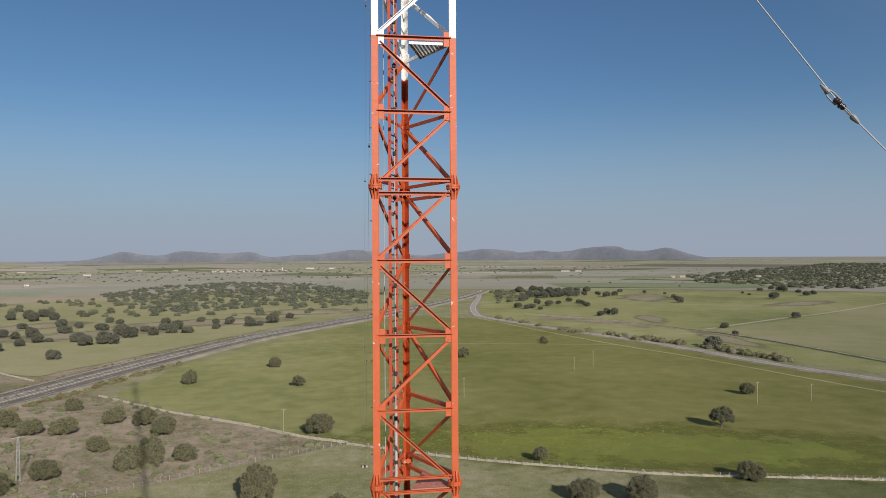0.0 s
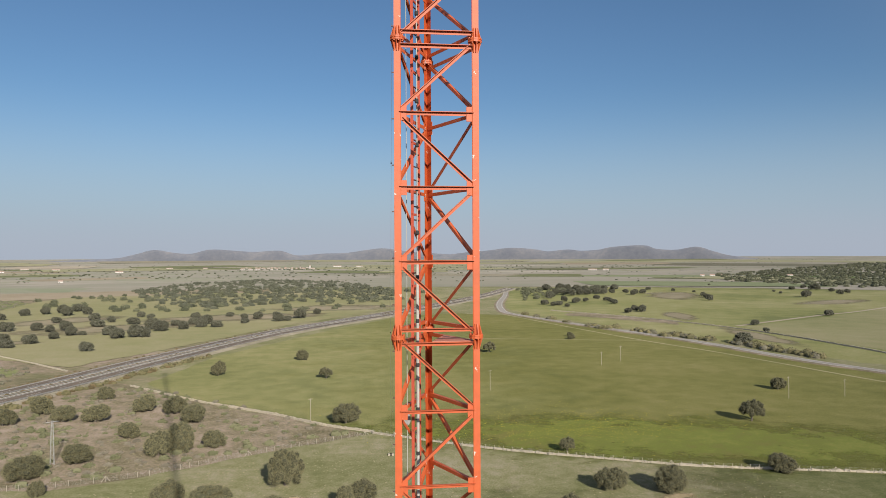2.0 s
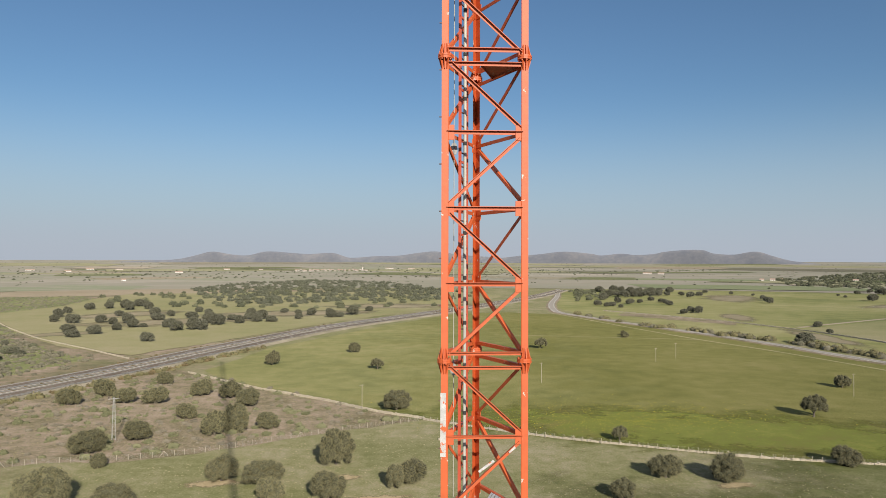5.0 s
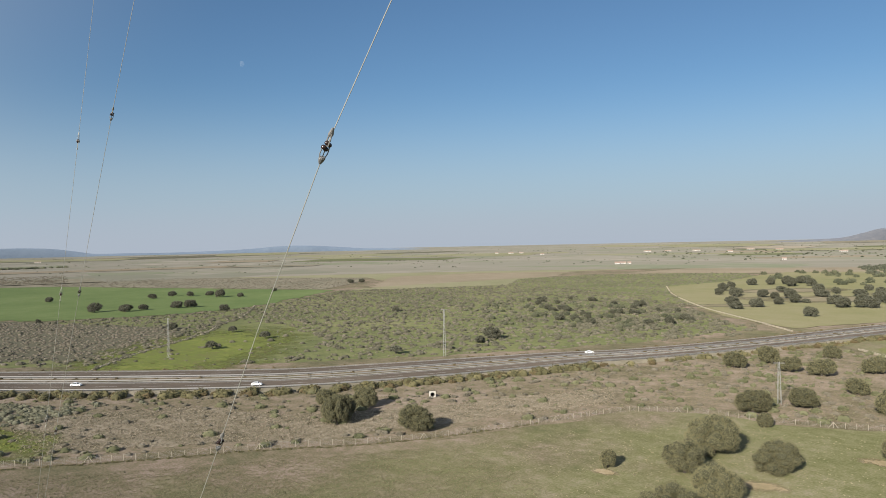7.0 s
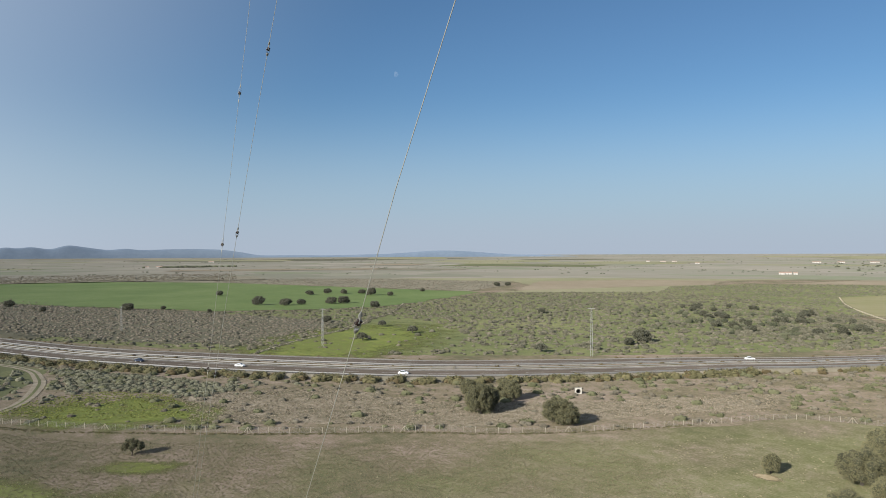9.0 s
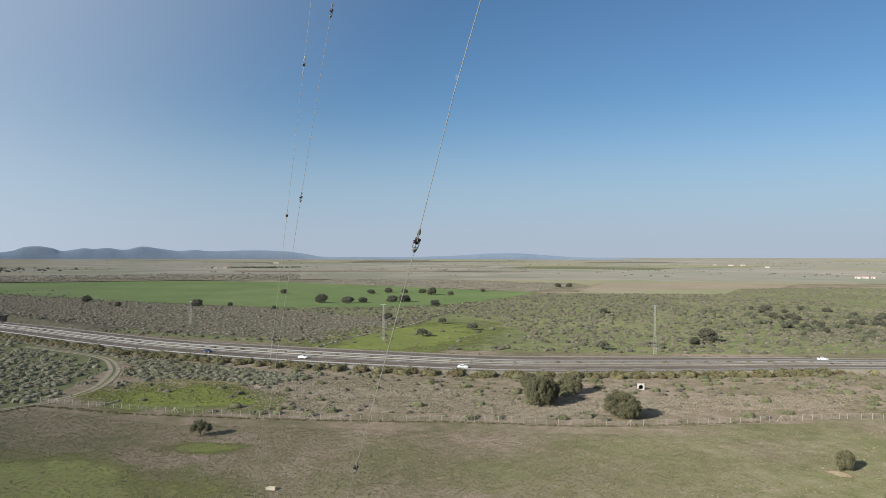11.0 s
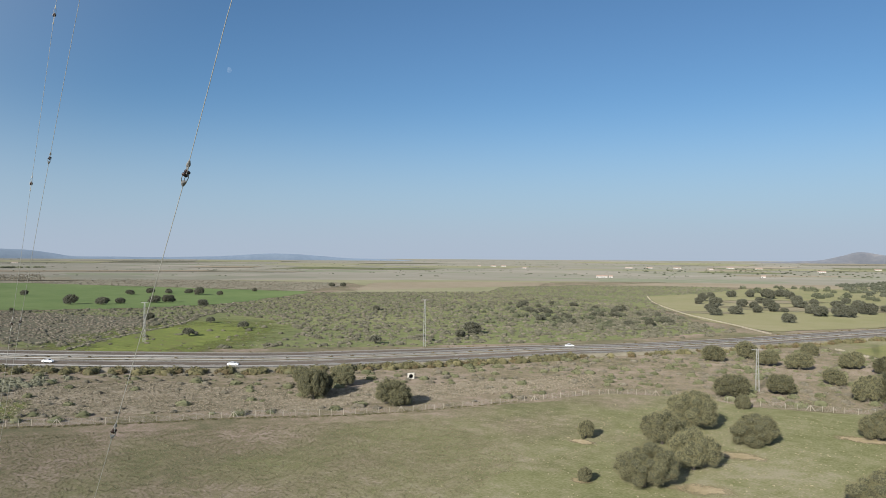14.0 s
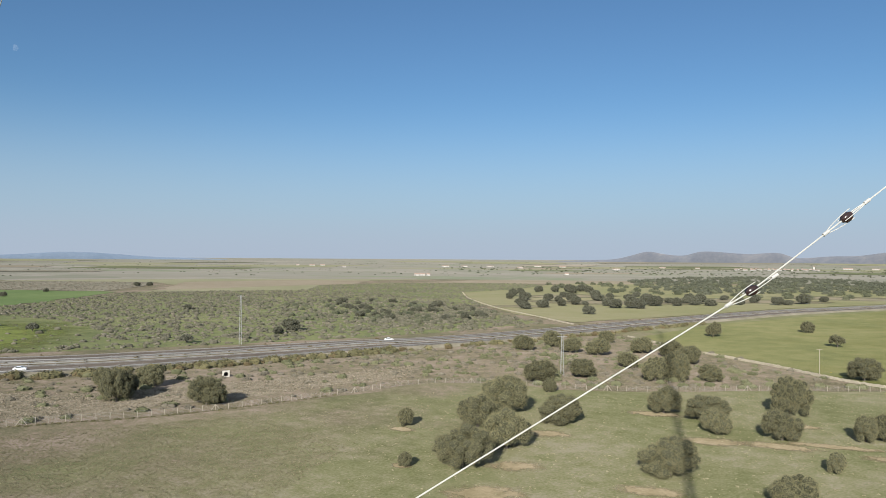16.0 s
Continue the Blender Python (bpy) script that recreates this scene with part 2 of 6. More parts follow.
WORNGRASS = ground_mat("worn_pale_grass", [(0.3, (0.146, 0.138, 0.077)), (0.5, (0.195, 0.180, 0.108)), (0.7, (0.239, 0.217, 0.140))], big=0.03, mid=0.3, fine=1.4, bump=0.4)
SCRUB = ground_mat("scrubland", [(0.3, (0.078, 0.084, 0.041)), (0.43, (0.112, 0.116, 0.056)), (0.55, (0.148, 0.143, 0.079)), (0.7, (0.205, 0.176, 0.125))], big=0.015, mid=0.13, fine=0.8, weights=(0.266, 0.260, 0.262))
SCRUBGREEN = ground_mat("green_scrubland", [(0.3, (0.079, 0.089, 0.039)), (0.43, (0.111, 0.119, 0.051)), (0.55, (0.142, 0.141, 0.070)), (0.7, (0.185, 0.165, 0.111))], big=0.012, mid=0.10, fine=0.7, weights=(0.319, 0.283, 0.283))
BROWN = ground_mat("brown_scrub", [(0.3, (0.071, 0.065, 0.037)), (0.42, (0.110, 0.095, 0.060)), (0.54, (0.154, 0.126, 0.094)), (0.7, (0.212, 0.172, 0.141))], big=0.025, mid=0.18, fine=1.1, weights=(0.36, 0.34, 0.3), bump=0.9)
HEATHER = ground_mat("heather_scrub", [(0.3, (0.080, 0.076, 0.052)), (0.45, (0.139, 0.124, 0.091)), (0.6, (0.196, 0.169, 0.135)), (0.75, (0.254, 0.217, 0.188))], big=0.015, mid=0.13, fine=0.8, weights=(0.248, 0.249, 0.240))
DRYGRASS = ground_mat("dry_grass", [(0.3, (0.068, 0.062, 0.037)), (0.42, (0.113, 0.098, 0.066)), (0.54, (0.168, 0.144, 0.107)), (0.7, (0.245, 0.211, 0.167))], big=0.03, mid=0.3, fine=1.4, weights=(0.33, 0.34, 0.33), bump=1.0)
DEHESA = ground_mat("dehesa_grass", [(0.3, (0.108, 0.112, 0.050)), (0.43, (0.135, 0.132, 0.066)), (0.55, (0.155, 0.144, 0.082)), (0.7, (0.187, 0.165, 0.111))], big=0.006, mid=0.05, fine=0.5, weights=(0.446, 0.282, 0.246), crisp=0.75)
FARGREEN = ground_mat("far_green_crop", [(0.3, (0.088, 0.104, 0.056)), (0.5, (0.107, 0.122, 0.067)), (0.7, (0.130, 0.140, 0.082))], big=0.006, mid=0.03, fine=0.3, weights=(0.5, 0.28, 0.22), bump=0.2, crisp=0.8)
GRAZED = ground_mat("grazed_brown_grass", [(0.3, (0.105, 0.094, 0.060)), (0.5, (0.138, 0.121, 0.081)), (0.7, (0.172, 0.150, 0.105))], big=0.02, mid=0.12, fine=0.7, bump=0.3, soft=0.03)
FARSCRUB = ground_mat("far_brown_scrub", [(0.35, (0.098, 0.094, 0.066)), (0.5, (0.140, 0.128, 0.094)), (0.65, (0.185, 0.166, 0.127))], big=0.012, mid=0.1, fine=0.5, weights=(0.34, 0.34, 0.32), crisp=0.7)
TAN = ground_mat("fallow_field", [(0.3, (0.120, 0.104, 0.070)), (0.5, (0.164, 0.138, 0.099)), (0.7, (0.204, 0.173, 0.129))], big=0.006, mid=0.05, fine=0.4, weights=(0.5, 0.28, 0.22), bump=0.2, crisp=0.8)
PALE = ground_mat("stubble_field", [(0.3, (0.164, 0.143, 0.106)), (0.5, (0.210, 0.184, 0.143)), (0.7, (0.250, 0.221, 0.176))], big=0.01, mid=0.08, fine=0.5, bump=0.2, crisp=0.8)
OLIVE = ground_mat("olive_field", [(0.3, (0.120, 0.121, 0.068)), (0.5, (0.158, 0.154, 0.093)), (0.7, (0.197, 0.184, 0.121))], big=0.006, mid=0.05, fine=0.4, weights=(0.5, 0.28, 0.22), bump=0.2, crisp=0.8)
SOIL = ground_mat("bare_soil", [(0.3, (0.155, 0.135, 0.101)), (0.55, (0.205, 0.179, 0.138)), (0.75, (0.259, 0.225, 0.179))], big=0.3, mid=1.2, fine=4.0, bump=0.3)
WORN = ground_mat("trampled_soil", [(0.3, (0.142, 0.119, 0.068)), (0.5, (0.195, 0.159, 0.099)), (0.7, (0.242, 0.202, 0.136))], big=0.1, mid=0.6, fine=2.4, bump=0.4, soft=0.45)
GRAVEL = ground_mat("gravel_verge", [(0.3, (0.122, 0.110, 0.079)), (0.5, (0.166, 0.150, 0.113)), (0.7, (0.221, 0.196, 0.153))], big=0.05, mid=0.5, fine=3.0, bump=0.3)
ASPHALT = ground_mat("asphalt", [(0.3, (0.060, 0.050, 0.040)), (0.5, (0.085, 0.069, 0.055)), (0.7, (0.111, 0.092, 0.073))], big=0.03, mid=0.4, fine=5.0, bump=0.15, rough=0.85, crisp=0.8)
# both hill colours carry the blue of the haze in front of the slopes
HAZEBLUE = ground_mat("hazy_far_hill_slopes", [(0.35, (0.125, 0.162, 0.219)), (0.5, (0.139, 0.177, 0.234)), (0.65, (0.152, 0.192, 0.249))], big=0.003, mid=0.012, fine=0.05, weights=(0.3, 0.35, 0.35), bump=0.1, crisp=0.8)

HAZEDARK = ground_mat("hazy_near_hill_slopes", [(0.35, (0.105, 0.114, 0.138)), (0.5, (0.125, 0.132, 0.152)), (0.65, (0.155, 0.156, 0.170))], big=0.003, mid=0.012, fine=0.05, weights=(0.3, 0.35, 0.35), bump=0.1, crisp=0.8)


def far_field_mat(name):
    """Distant farmland: fields of different crops as irregular long cells, with haze put into their colours."""
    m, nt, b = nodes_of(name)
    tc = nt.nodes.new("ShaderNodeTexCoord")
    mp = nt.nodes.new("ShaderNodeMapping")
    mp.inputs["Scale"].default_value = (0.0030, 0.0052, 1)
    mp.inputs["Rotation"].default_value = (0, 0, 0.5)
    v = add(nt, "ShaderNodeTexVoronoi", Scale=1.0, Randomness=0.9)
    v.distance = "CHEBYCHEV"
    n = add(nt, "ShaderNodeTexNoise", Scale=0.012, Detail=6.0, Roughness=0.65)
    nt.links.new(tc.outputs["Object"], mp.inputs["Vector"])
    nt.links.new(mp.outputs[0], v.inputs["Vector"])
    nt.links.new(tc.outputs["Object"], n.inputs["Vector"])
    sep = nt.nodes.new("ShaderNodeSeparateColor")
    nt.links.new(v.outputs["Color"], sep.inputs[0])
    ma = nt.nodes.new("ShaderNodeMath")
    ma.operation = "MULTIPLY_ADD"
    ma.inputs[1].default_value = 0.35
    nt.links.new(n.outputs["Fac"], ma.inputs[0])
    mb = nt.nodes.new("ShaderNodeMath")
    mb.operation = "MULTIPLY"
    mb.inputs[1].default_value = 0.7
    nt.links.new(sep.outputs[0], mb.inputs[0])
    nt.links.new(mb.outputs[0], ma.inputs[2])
    # crop colours are paled and greyed to paint in the distance haze
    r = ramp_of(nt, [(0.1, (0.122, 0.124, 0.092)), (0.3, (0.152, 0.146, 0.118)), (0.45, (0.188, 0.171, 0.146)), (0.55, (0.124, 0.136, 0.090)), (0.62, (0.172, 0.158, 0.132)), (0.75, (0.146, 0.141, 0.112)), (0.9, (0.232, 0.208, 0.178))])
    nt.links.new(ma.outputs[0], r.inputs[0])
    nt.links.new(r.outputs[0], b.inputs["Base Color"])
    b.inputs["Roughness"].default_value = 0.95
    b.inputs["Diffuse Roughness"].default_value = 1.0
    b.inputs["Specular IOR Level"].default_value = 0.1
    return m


FARFIELD = far_field_mat("hazy_far_farmland")
ORANGE = solid_mat("orange_red_paint", (0.445, 0.086, 0.022), rough=0.55, vary=0.16, scale=1.2, wear=((0.60, 0.50, 0.44), 0.645, 5.0))
WHITEPAINT = solid_mat("white_mast_paint", (0.78, 0.77, 0.74), rough=0.5, vary=0.06, scale=1.2, wear=((0.45, 0.28, 0.2), 0.72, 4.0))
DARKSTEEL = solid_mat("ladder_steel", (0.10, 0.06, 0.05), rough=0.6, metal=0.3, vary=0.25)
RAILRED = solid_mat("ladder_rail_paint", (0.42, 0.075, 0.04), rough=0.55, vary=0.2)
GREYSTEEL = solid_mat("dull_grey_steel", (0.24, 0.24, 0.235), rough=0.65, metal=0.2, vary=0.2, scale=4)
ZINC = solid_mat("galvanised_steel", (0.50, 0.505, 0.51), rough=0.55, metal=0.3, vary=0.2, scale=4)
PYLONSTEEL = solid_mat("weathered_zinc", (0.36, 0.36, 0.35), rough=0.6, metal=0.2, vary=0.2, scale=4)
ROPE = solid_mat("galvanised_strand", (0.5, 0.49, 0.45), rough=0.7, metal=0.2, vary=0.15, scale=6)
FARROPE = solid_mat("weathered_strand", (0.38, 0.375, 0.34), rough=0.7, metal=0.2, vary=0.15, scale=6)
PORCELAIN = solid_mat("brown_porcelain", (0.03, 0.017, 0.015), rough=0.25, vary=0.2, scale=5)
RUSTFLOOR = solid_mat("worn_red_floor", (0.42, 0.16, 0.11), rough=0.8, vary=0.35, scale=5, wear=((0.5, 0.42, 0.36), 0.6, 6.0))
CONCRETE = solid_mat("pale_concrete", (0.55, 0.52, 0.46), rough=0.9, vary=0.15, scale=0.8)
STONE = solid_mat("dry_stone", (0.36, 0.315, 0.24), rough=0.95, vary=0.3, scale=1.5)
POSTMAT = solid_mat("weathered_post", (0.34, 0.305, 0.245), rough=0.9, vary=0.2, scale=3)
# wall white is dulled and roof red greyed to paint in haze
WHITEWALL = solid_mat("hazed_whitewash", (0.58, 0.56, 0.53), rough=0.9, vary=0.06, scale=0.3)
ROOFTILE = solid_mat("hazed_clay_roof", (0.33, 0.24, 0.19), rough=0.9, vary=0.2, scale=0.5)
ROADPAINT = solid_mat("road_marking", (0.54, 0.53, 0.50), rough=0.8, vary=0.15, scale=1.0)
BARK = solid_mat("oak_bark", (0.10, 0.085, 0.07), rough=0.95, vary=0.3, scale=4, bump=0.5)
OAKLEAF = leaf_mat("holm_oak_leaves", (0.146, 0.138, 0.075), (0.176, 0.165, 0.092))
WOODLEAF = leaf_mat("woodland_leaves", (0.046, 0.051, 0.031), (0.112, 0.116, 0.07))
# leaf green of the distant oaks, with blue-grey haze mixed into the colour
FAROAKLEAF = leaf_mat("hazy_far_oak_leaves", (0.090, 0.093, 0.069), (0.142, 0.140, 0.107))
# the shade deep inside the crowns is put into this dark green
OAKCORE = leaf_mat("holm_oak_inner_shade", (0.043, 0.044, 0.025), (0.061, 0.061, 0.037))
BUSHLEAF = leaf_mat("broom_bush_leaves", (0.096, 0.093, 0.063), (0.155, 0.144, 0.104))
HEDGELEAF = leaf_mat("verge_shrub_leaves", (0.070, 0.068, 0.034), (0.165, 0.148, 0.075))
LOTLEAF = leaf_mat("olive_bush_leaves", (0.094, 0.098, 0.050), (0.160, 0.160, 0.090))
SAGELEAF = leaf_mat("sage_shrub_leaves", (0.118, 0.118, 0.078), (0.190, 0.186, 0.130))
HEATHLEAF = leaf_mat("heather_leaves", (0.120, 0.106, 0.079), (0.198, 0.174, 0.136))
GREYLEAF = leaf_mat("bare_twig_bush", (0.119, 0.106, 0.078), (0.185, 0.165, 0.125))
RUSTLEAF = leaf_mat("autumn_shrub_leaves", (0.076, 0.060, 0.030), (0.158, 0.122, 0.064))
TUFT = leaf_mat("grass_tuft", (0.160, 0.148, 0.086), (0.245, 0.220, 0.142))
GREENTUFT = leaf_mat("green_grass_tuft", (0.115, 0.135, 0.035), (0.215, 0.225, 0.065))
DRYTUFT = leaf_mat("dry_grass_tuft", (0.195, 0.168, 0.115), (0.350, 0.300, 0.230))
FARWOODLEAF = leaf_mat("far_woodland_leaves", (0.060, 0.065, 0.044), (0.100, 0.104, 0.072))
CARWHITE = solid_mat("white_car_paint", (0.82, 0.82, 0.82), rough=0.3, vary=0.03)
CARDARK = solid_mat("dark_blue_car_paint", (0.03, 0.04, 0.07), rough=0.25, vary=0.05)
GLASSDARK = solid_mat("tinted_glass", (0.02, 0.025, 0.03), rough=0.08, vary=0.05)
RUBBER = solid_mat("tyre_rubber", (0.03, 0.03, 0.03), rough=0.9, vary=0.1)
# shade inside the culvert pipe, given as a near-black colour
DARKVOID = solid_mat("shaded_pipe_inside", (0.05, 0.045, 0.04), rough=0.95, vary=0.1)

# ------------------------------------------------------------------ helpers of the scene


def mesh_of(name, verts, faces, mat=None):
    me = bpy.data.meshes.new(name)
    me.from_pydata([tuple(v) for v in verts], [], [tuple(f) for f in faces])
    me.update()
    if mat:
        me.materials.append(mat)
    return me


def part_mesh(name, me, parent, m=None, label=""):
    ob = new(name, me)
    ob.parent = parent
    if m is not None:
        ob.matrix_basis = m
    return tagged(ob, label)


def part(name, bm, mat, parent, label=""):
    me = bpy.data.meshes.new(name)
    bm.to_mesh(me)
    bm.free()
    me.materials.append(mat)
    return part_mesh(name, me, parent, None, label)


def box(bm, sx, sy, sz, m=None, bevel=0.0):
    """A box of those sizes with its centre at m."""
    r = bmesh.ops.create_cube(bm, size=1.0, matrix=(m or Matrix()) @ Matrix.Diagonal((sx, sy, sz, 1)))
    if bevel:
        es = list({e for v in r["verts"] for e in v.link_edges})
        bmesh.ops.bevel(bm, geom=es, offset=bevel, segments=1, affect="EDGES")


def along(a, b, up=(0, 0, 1)):
    """A frame at a whose z runs to b."""
    a, b = Vector(a), Vector(b)
    z = (b - a).normalized()
    x = Vector(up).cross(z)
    x = x.normalized() if x.length > 1e-4 else Vector((1, 0, 0))
    y = z.cross(x)
    m = Matrix((x, y, z)).transposed().to_4x4()
    m.translation = a
    return m


def prism(bm, outline, length, m=None):
    """An outline in x, y drawn out along z."""
    m = m or Matrix()
    lo = [bm.verts.new(m @ Vector((x, y, 0))) for x, y in outline]
    hi = [bm.verts.new(m @ Vector((x, y, length))) for x, y in outline]
    n = len(outline)
    for i in range(n):
        bm.faces.new((lo[i], lo[(i + 1) % n], hi[(i + 1) % n], hi[i]))
    bm.faces.new(lo[::-1])
    bm.faces.new(hi)


def ring(r, n=8, turn=0.0):
    return [(r * math.cos(2 * math.pi * i / n + turn), r * math.sin(2 * math.pi * i / n + turn)) for i in range(n)]


def tube_along(pts, r, n=6):
    """Vertices and faces of a round bar through the points."""
    vs, fs = [], []
    pts = [Vector(p) for p in pts]
    for i, p in enumerate(pts):
        d = (pts[min(i + 1, len(pts) - 1)] - pts[max(i - 1, 0)]).normalized()
        x = d.orthogonal().normalized() if i == 0 else (x - d * x.dot(d)).normalized()
        y = d.cross(x)
        for k in range(n):
            a = 2 * math.pi * k / n
            vs.append(p + (x * math.cos(a) + y * math.sin(a)) * r)
    for i in range(len(pts) - 1):
        for k in range(n):
            fs.append((i * n + k, i * n + (k + 1) % n, (i + 1) * n + (k + 1) % n, (i + 1) * n + k))
    fs.append(tuple(range(n))[::-1])
    fs.append(tuple(range((len(pts) - 1) * n, len(pts) * n)))
    return vs, fs


def smooth_line(pts, step):
    """Catmull-Rom through rows of numbers, at about that step of the first two."""
    p = [np.array(q, float) for q in pts]
    p = [2 * p[0] - p[1]] + p + [2 * p[-1] - p[-2]]
    out = []
    for i in range(1, len(p) - 2):
        n = max(2, int(np.hypot(*(p[i + 1] - p[i])[:2]) / step))
        for k in range(n):
            t = k / n
            out.append(0.5 * (2 * p[i] + (p[i + 1] - p[i - 1]) * t + (2 * p[i - 1] - 5 * p[i] + 4 * p[i + 1] - p[i + 2]) * t * t + (3 * p[i] - p[i - 1] - 3 * p[i + 1] + p[i + 2]) * t ** 3))
    out.append(p[-2])
    return np.array(out)


def inside(x, y, poly):
    hit = False
    for (x0, y0), (x1, y1) in zip(poly, poly[1:] + poly[:1]):
        if (y0 > y) != (y1 > y) and x < (x1 - x0) * (y - y0) / (y1 - y0) + x0:
            hit = not hit
    return hit


def scatter(poly, n, rng):
    xs, ys = [p[0] for p in poly], [p[1] for p in poly]
    out = []
    while len(out) < n:
        x, y = rng.uniform(min(xs), max(xs)), rng.uniform(min(ys), max(ys))
        if inside(x, y, poly):
            out.append((x, y))
    return out


# ------------------------------------------------------------------ ground


def height(x, y):
    """The plain is level near the mast and climbs gently towards the horizon."""
    r = math.hypot(x, y)
    k = max(0.0, (r - 1500) / 3300)
    return 33.0 * k * k


def disk(name, radii, mat, label, lift=0.0, seg=160):
    vs, fs = [], []
    for r in radii:
        for k in range(seg):
            a = 2 * math.pi * k / seg
            x, y = r * math.cos(a), r * math.sin(a)
            vs.append((x, y, height(x, y) + (lift * min(1.0, (r - radii[0]) / 200) + 0.32 if lift else 0.0)))
    for i in range(len(radii) - 1):
        for k in range(seg):
            fs.append((i * seg + k, (i + 1) * seg + k, (i + 1) * seg + (k + 1) % seg, i * seg + (k + 1) % seg))
    if radii[0] < 2:
        fs.append(tuple(range(seg)))
    ob = new(name, mesh_of(name, vs, fs, mat))
    return tagged(ob, label, "ground", kind="structure")


disk("ground", [1, 60, 150, 300, 600, 1000, 1500, 1900, 2300, 2700, 3100, 3500, 3900, 4300, 4700, 4930], PASTURE, "grazed winter pasture with short olive-green grass")


def patch(name, corners, mat, label, lift, rough_edge=2.5, step=6.0, smooth=False):
    """A field with an uneven edge, laid on the ground."""
    rng = random.Random(name)
    pts = []
    src = smooth_line(corners + corners[:1], step)[:-1] if smooth else None
    if smooth:
        pts = [(p[0] + rng.uniform(-rough_edge, rough_edge), p[1] + rng.uniform(-rough_edge, rough_edge)) for p in src]
    else:
        for (x0, y0), (x1, y1) in zip(corners, corners[1:] + corners[:1]):
            n = max(1, int(math.hypot(x1 - x0, y1 - y0) / step))
            for k in range(n):
                t = k / n
                pts.append((x0 + (x1 - x0) * t + rng.uniform(-rough_edge, rough_edge), y0 + (y1 - y0) * t + rng.uniform(-rough_edge, rough_edge)))
    bm = bmesh.new()
    vs = [bm.verts.new((x, y, height(x, y) + lift)) for x, y in pts]
    es = [bm.edges.new((p, q)) for p, q in zip(vs, vs[1:] + vs[:1])]
    bmesh.ops.triangle_fill(bm, edges=es, use_beauty=True, use_dissolve=False, normal=(0, 0, 1))
    bm.normal_update()
    bmesh.ops.reverse_faces(bm, faces=[q for q in bm.faces if q.normal.z < 0])
    me = bpy.data.meshes.new(name)
    bm.to_mesh(me)
    bm.free()
    me.materials.append(mat)
    return tagged(new(name, me), label, "field", kind="structure")


SOFT_DISK = mesh_of("soft_disk", [(0, 0, 0)] + [(r * math.cos(k * math.pi / 12), r * math.sin(k * math.pi / 12), 0) for r in (0.5, 1.0) for k in range(24)],
                    [(0, 1 + k, 1 + (k + 1) % 24) for k in range(24)] + [(1 + k, 25 + k, 25 + (k + 1) % 24, 1 + (k + 1) % 24) for k in range(24)])


def soft_patch(name, x, y, rx, ry, turn, mat, label, lift):
    """A patch of other ground with a ragged rim that fades into its surroundings."""
    me = SOFT_DISK.copy()
    me.materials.append(mat)
    ob = new(name, me)
    ob.matrix_basis = Matrix.Translation((x, y, lift)) @ Matrix.Rotation(turn, 4, "Z") @ Matrix.Diagonal((rx, ry, 1, 1))
    return tagged(ob, label, "field", kind="structure")


disk("far_plain", [1300, 1500, 1900, 2300, 2700, 3100, 3500, 3900, 4300, 4700, 4935], FARFIELD, "distant patchwork of fields and fallow land with haze in their colour", 1.0)
SCRUB_LEFT = [(-165, 375), (-185, 300), (-212, 245), (-245, 190), (-290, 130), (-360, 68), (-450, 5), (-560, -70), (-800, -180), (-1000, -250), (-1000, 0), (-690, 62), (-560, 150), (-535, 225), (-545, 300), (-660, 470), (-560, 640), (-420, 600), (-300, 520)]
patch("scrubland", SCRUB_LEFT, SCRUBGREEN, "green scrubland dotted with broom bushes", 0.03)
patch("scrubland_far", [(-700, 480), (-790, 600), (-900, 700), (-1350, 500), (-1500, 300), (-1700, -200), (-1640, -245), (-1440, 60), (-1130, 330), (-745, 462)], FARSCRUB, "brown scrubland beyond the green crop field", 0.3)
HEATH_LEFT = [(-450, -45), (-330, 8), (-270, 48), (-235, 84), (-205, 20), (-236, -14), (-215, -30), (-260, -120), (-600, -300), (-1000, -420), (-1000, -260), (-560, -110)]
patch("track_scrub", HEATH_LEFT, SCRUB, "rough scrub beside the dirt track", 0.04)
patch("brown_scrub", [(-300, 118), (-345, 100), (-450, 20), (-560, -60), (-800, -170), (-960, -100), (-700, 60), (-575, 140), (-440, 190), (-380, 160)], HEATHER, "brown heather scrub behind the motorway", 0.12, 6)
patch("crop_field", [(-1630, -241), (-1447, 54), (-1133, 327), (-744, 458), (-676, 481), (-548, 300), (-539, 223), (-567, 156), (-692, 67), (-932, -60), (-1182, -178)], VIVID, "bright green field of young winter cereal", 0.25, 5)
soft_patch("green_strip", -338, 150, 115, 56, 2.35, GREENMIX, "bright green grass strip along a stone bank", 0.22)
patch("verge_strip", [(-238, -12), (-205, 12), (-186, 36), (-168, 60), (-154, 84), (-141, 100), (-131, 118), (-121, 146), (-114, 170), (-97, 179), (-80, 180), (-66, 184), (-53, 190), (-30, 207), (2, 226), (-13, 240), (-30, 258), (-47, 273), (-68, 292), (-98, 327), (-118, 345), (-142, 285), (-158, 248), (-178, 205), (-198, 150), (-216, 118), (-246, 86), (-278, 56), (-334, 22), (-300, 10)], BROWN, "brown scrub lot between fence and motorway", 0.05, 1.5)
DRY = [(-235, 43), (-238, 57), (-219, 88), (-182, 106), (-157, 148), (-137, 197), (-123, 175), (-141, 131), (-158, 91), (-186, 56), (-201, 37)]
patch("dry_grass", DRY, DRYGRASS, "pale dry grass left standing over winter", 0.1, 3.5)
soft_patch("green_corner", -222, 24, 36, 26, 0.75, GREENMIX, "bright green grass by the track", 0.12)
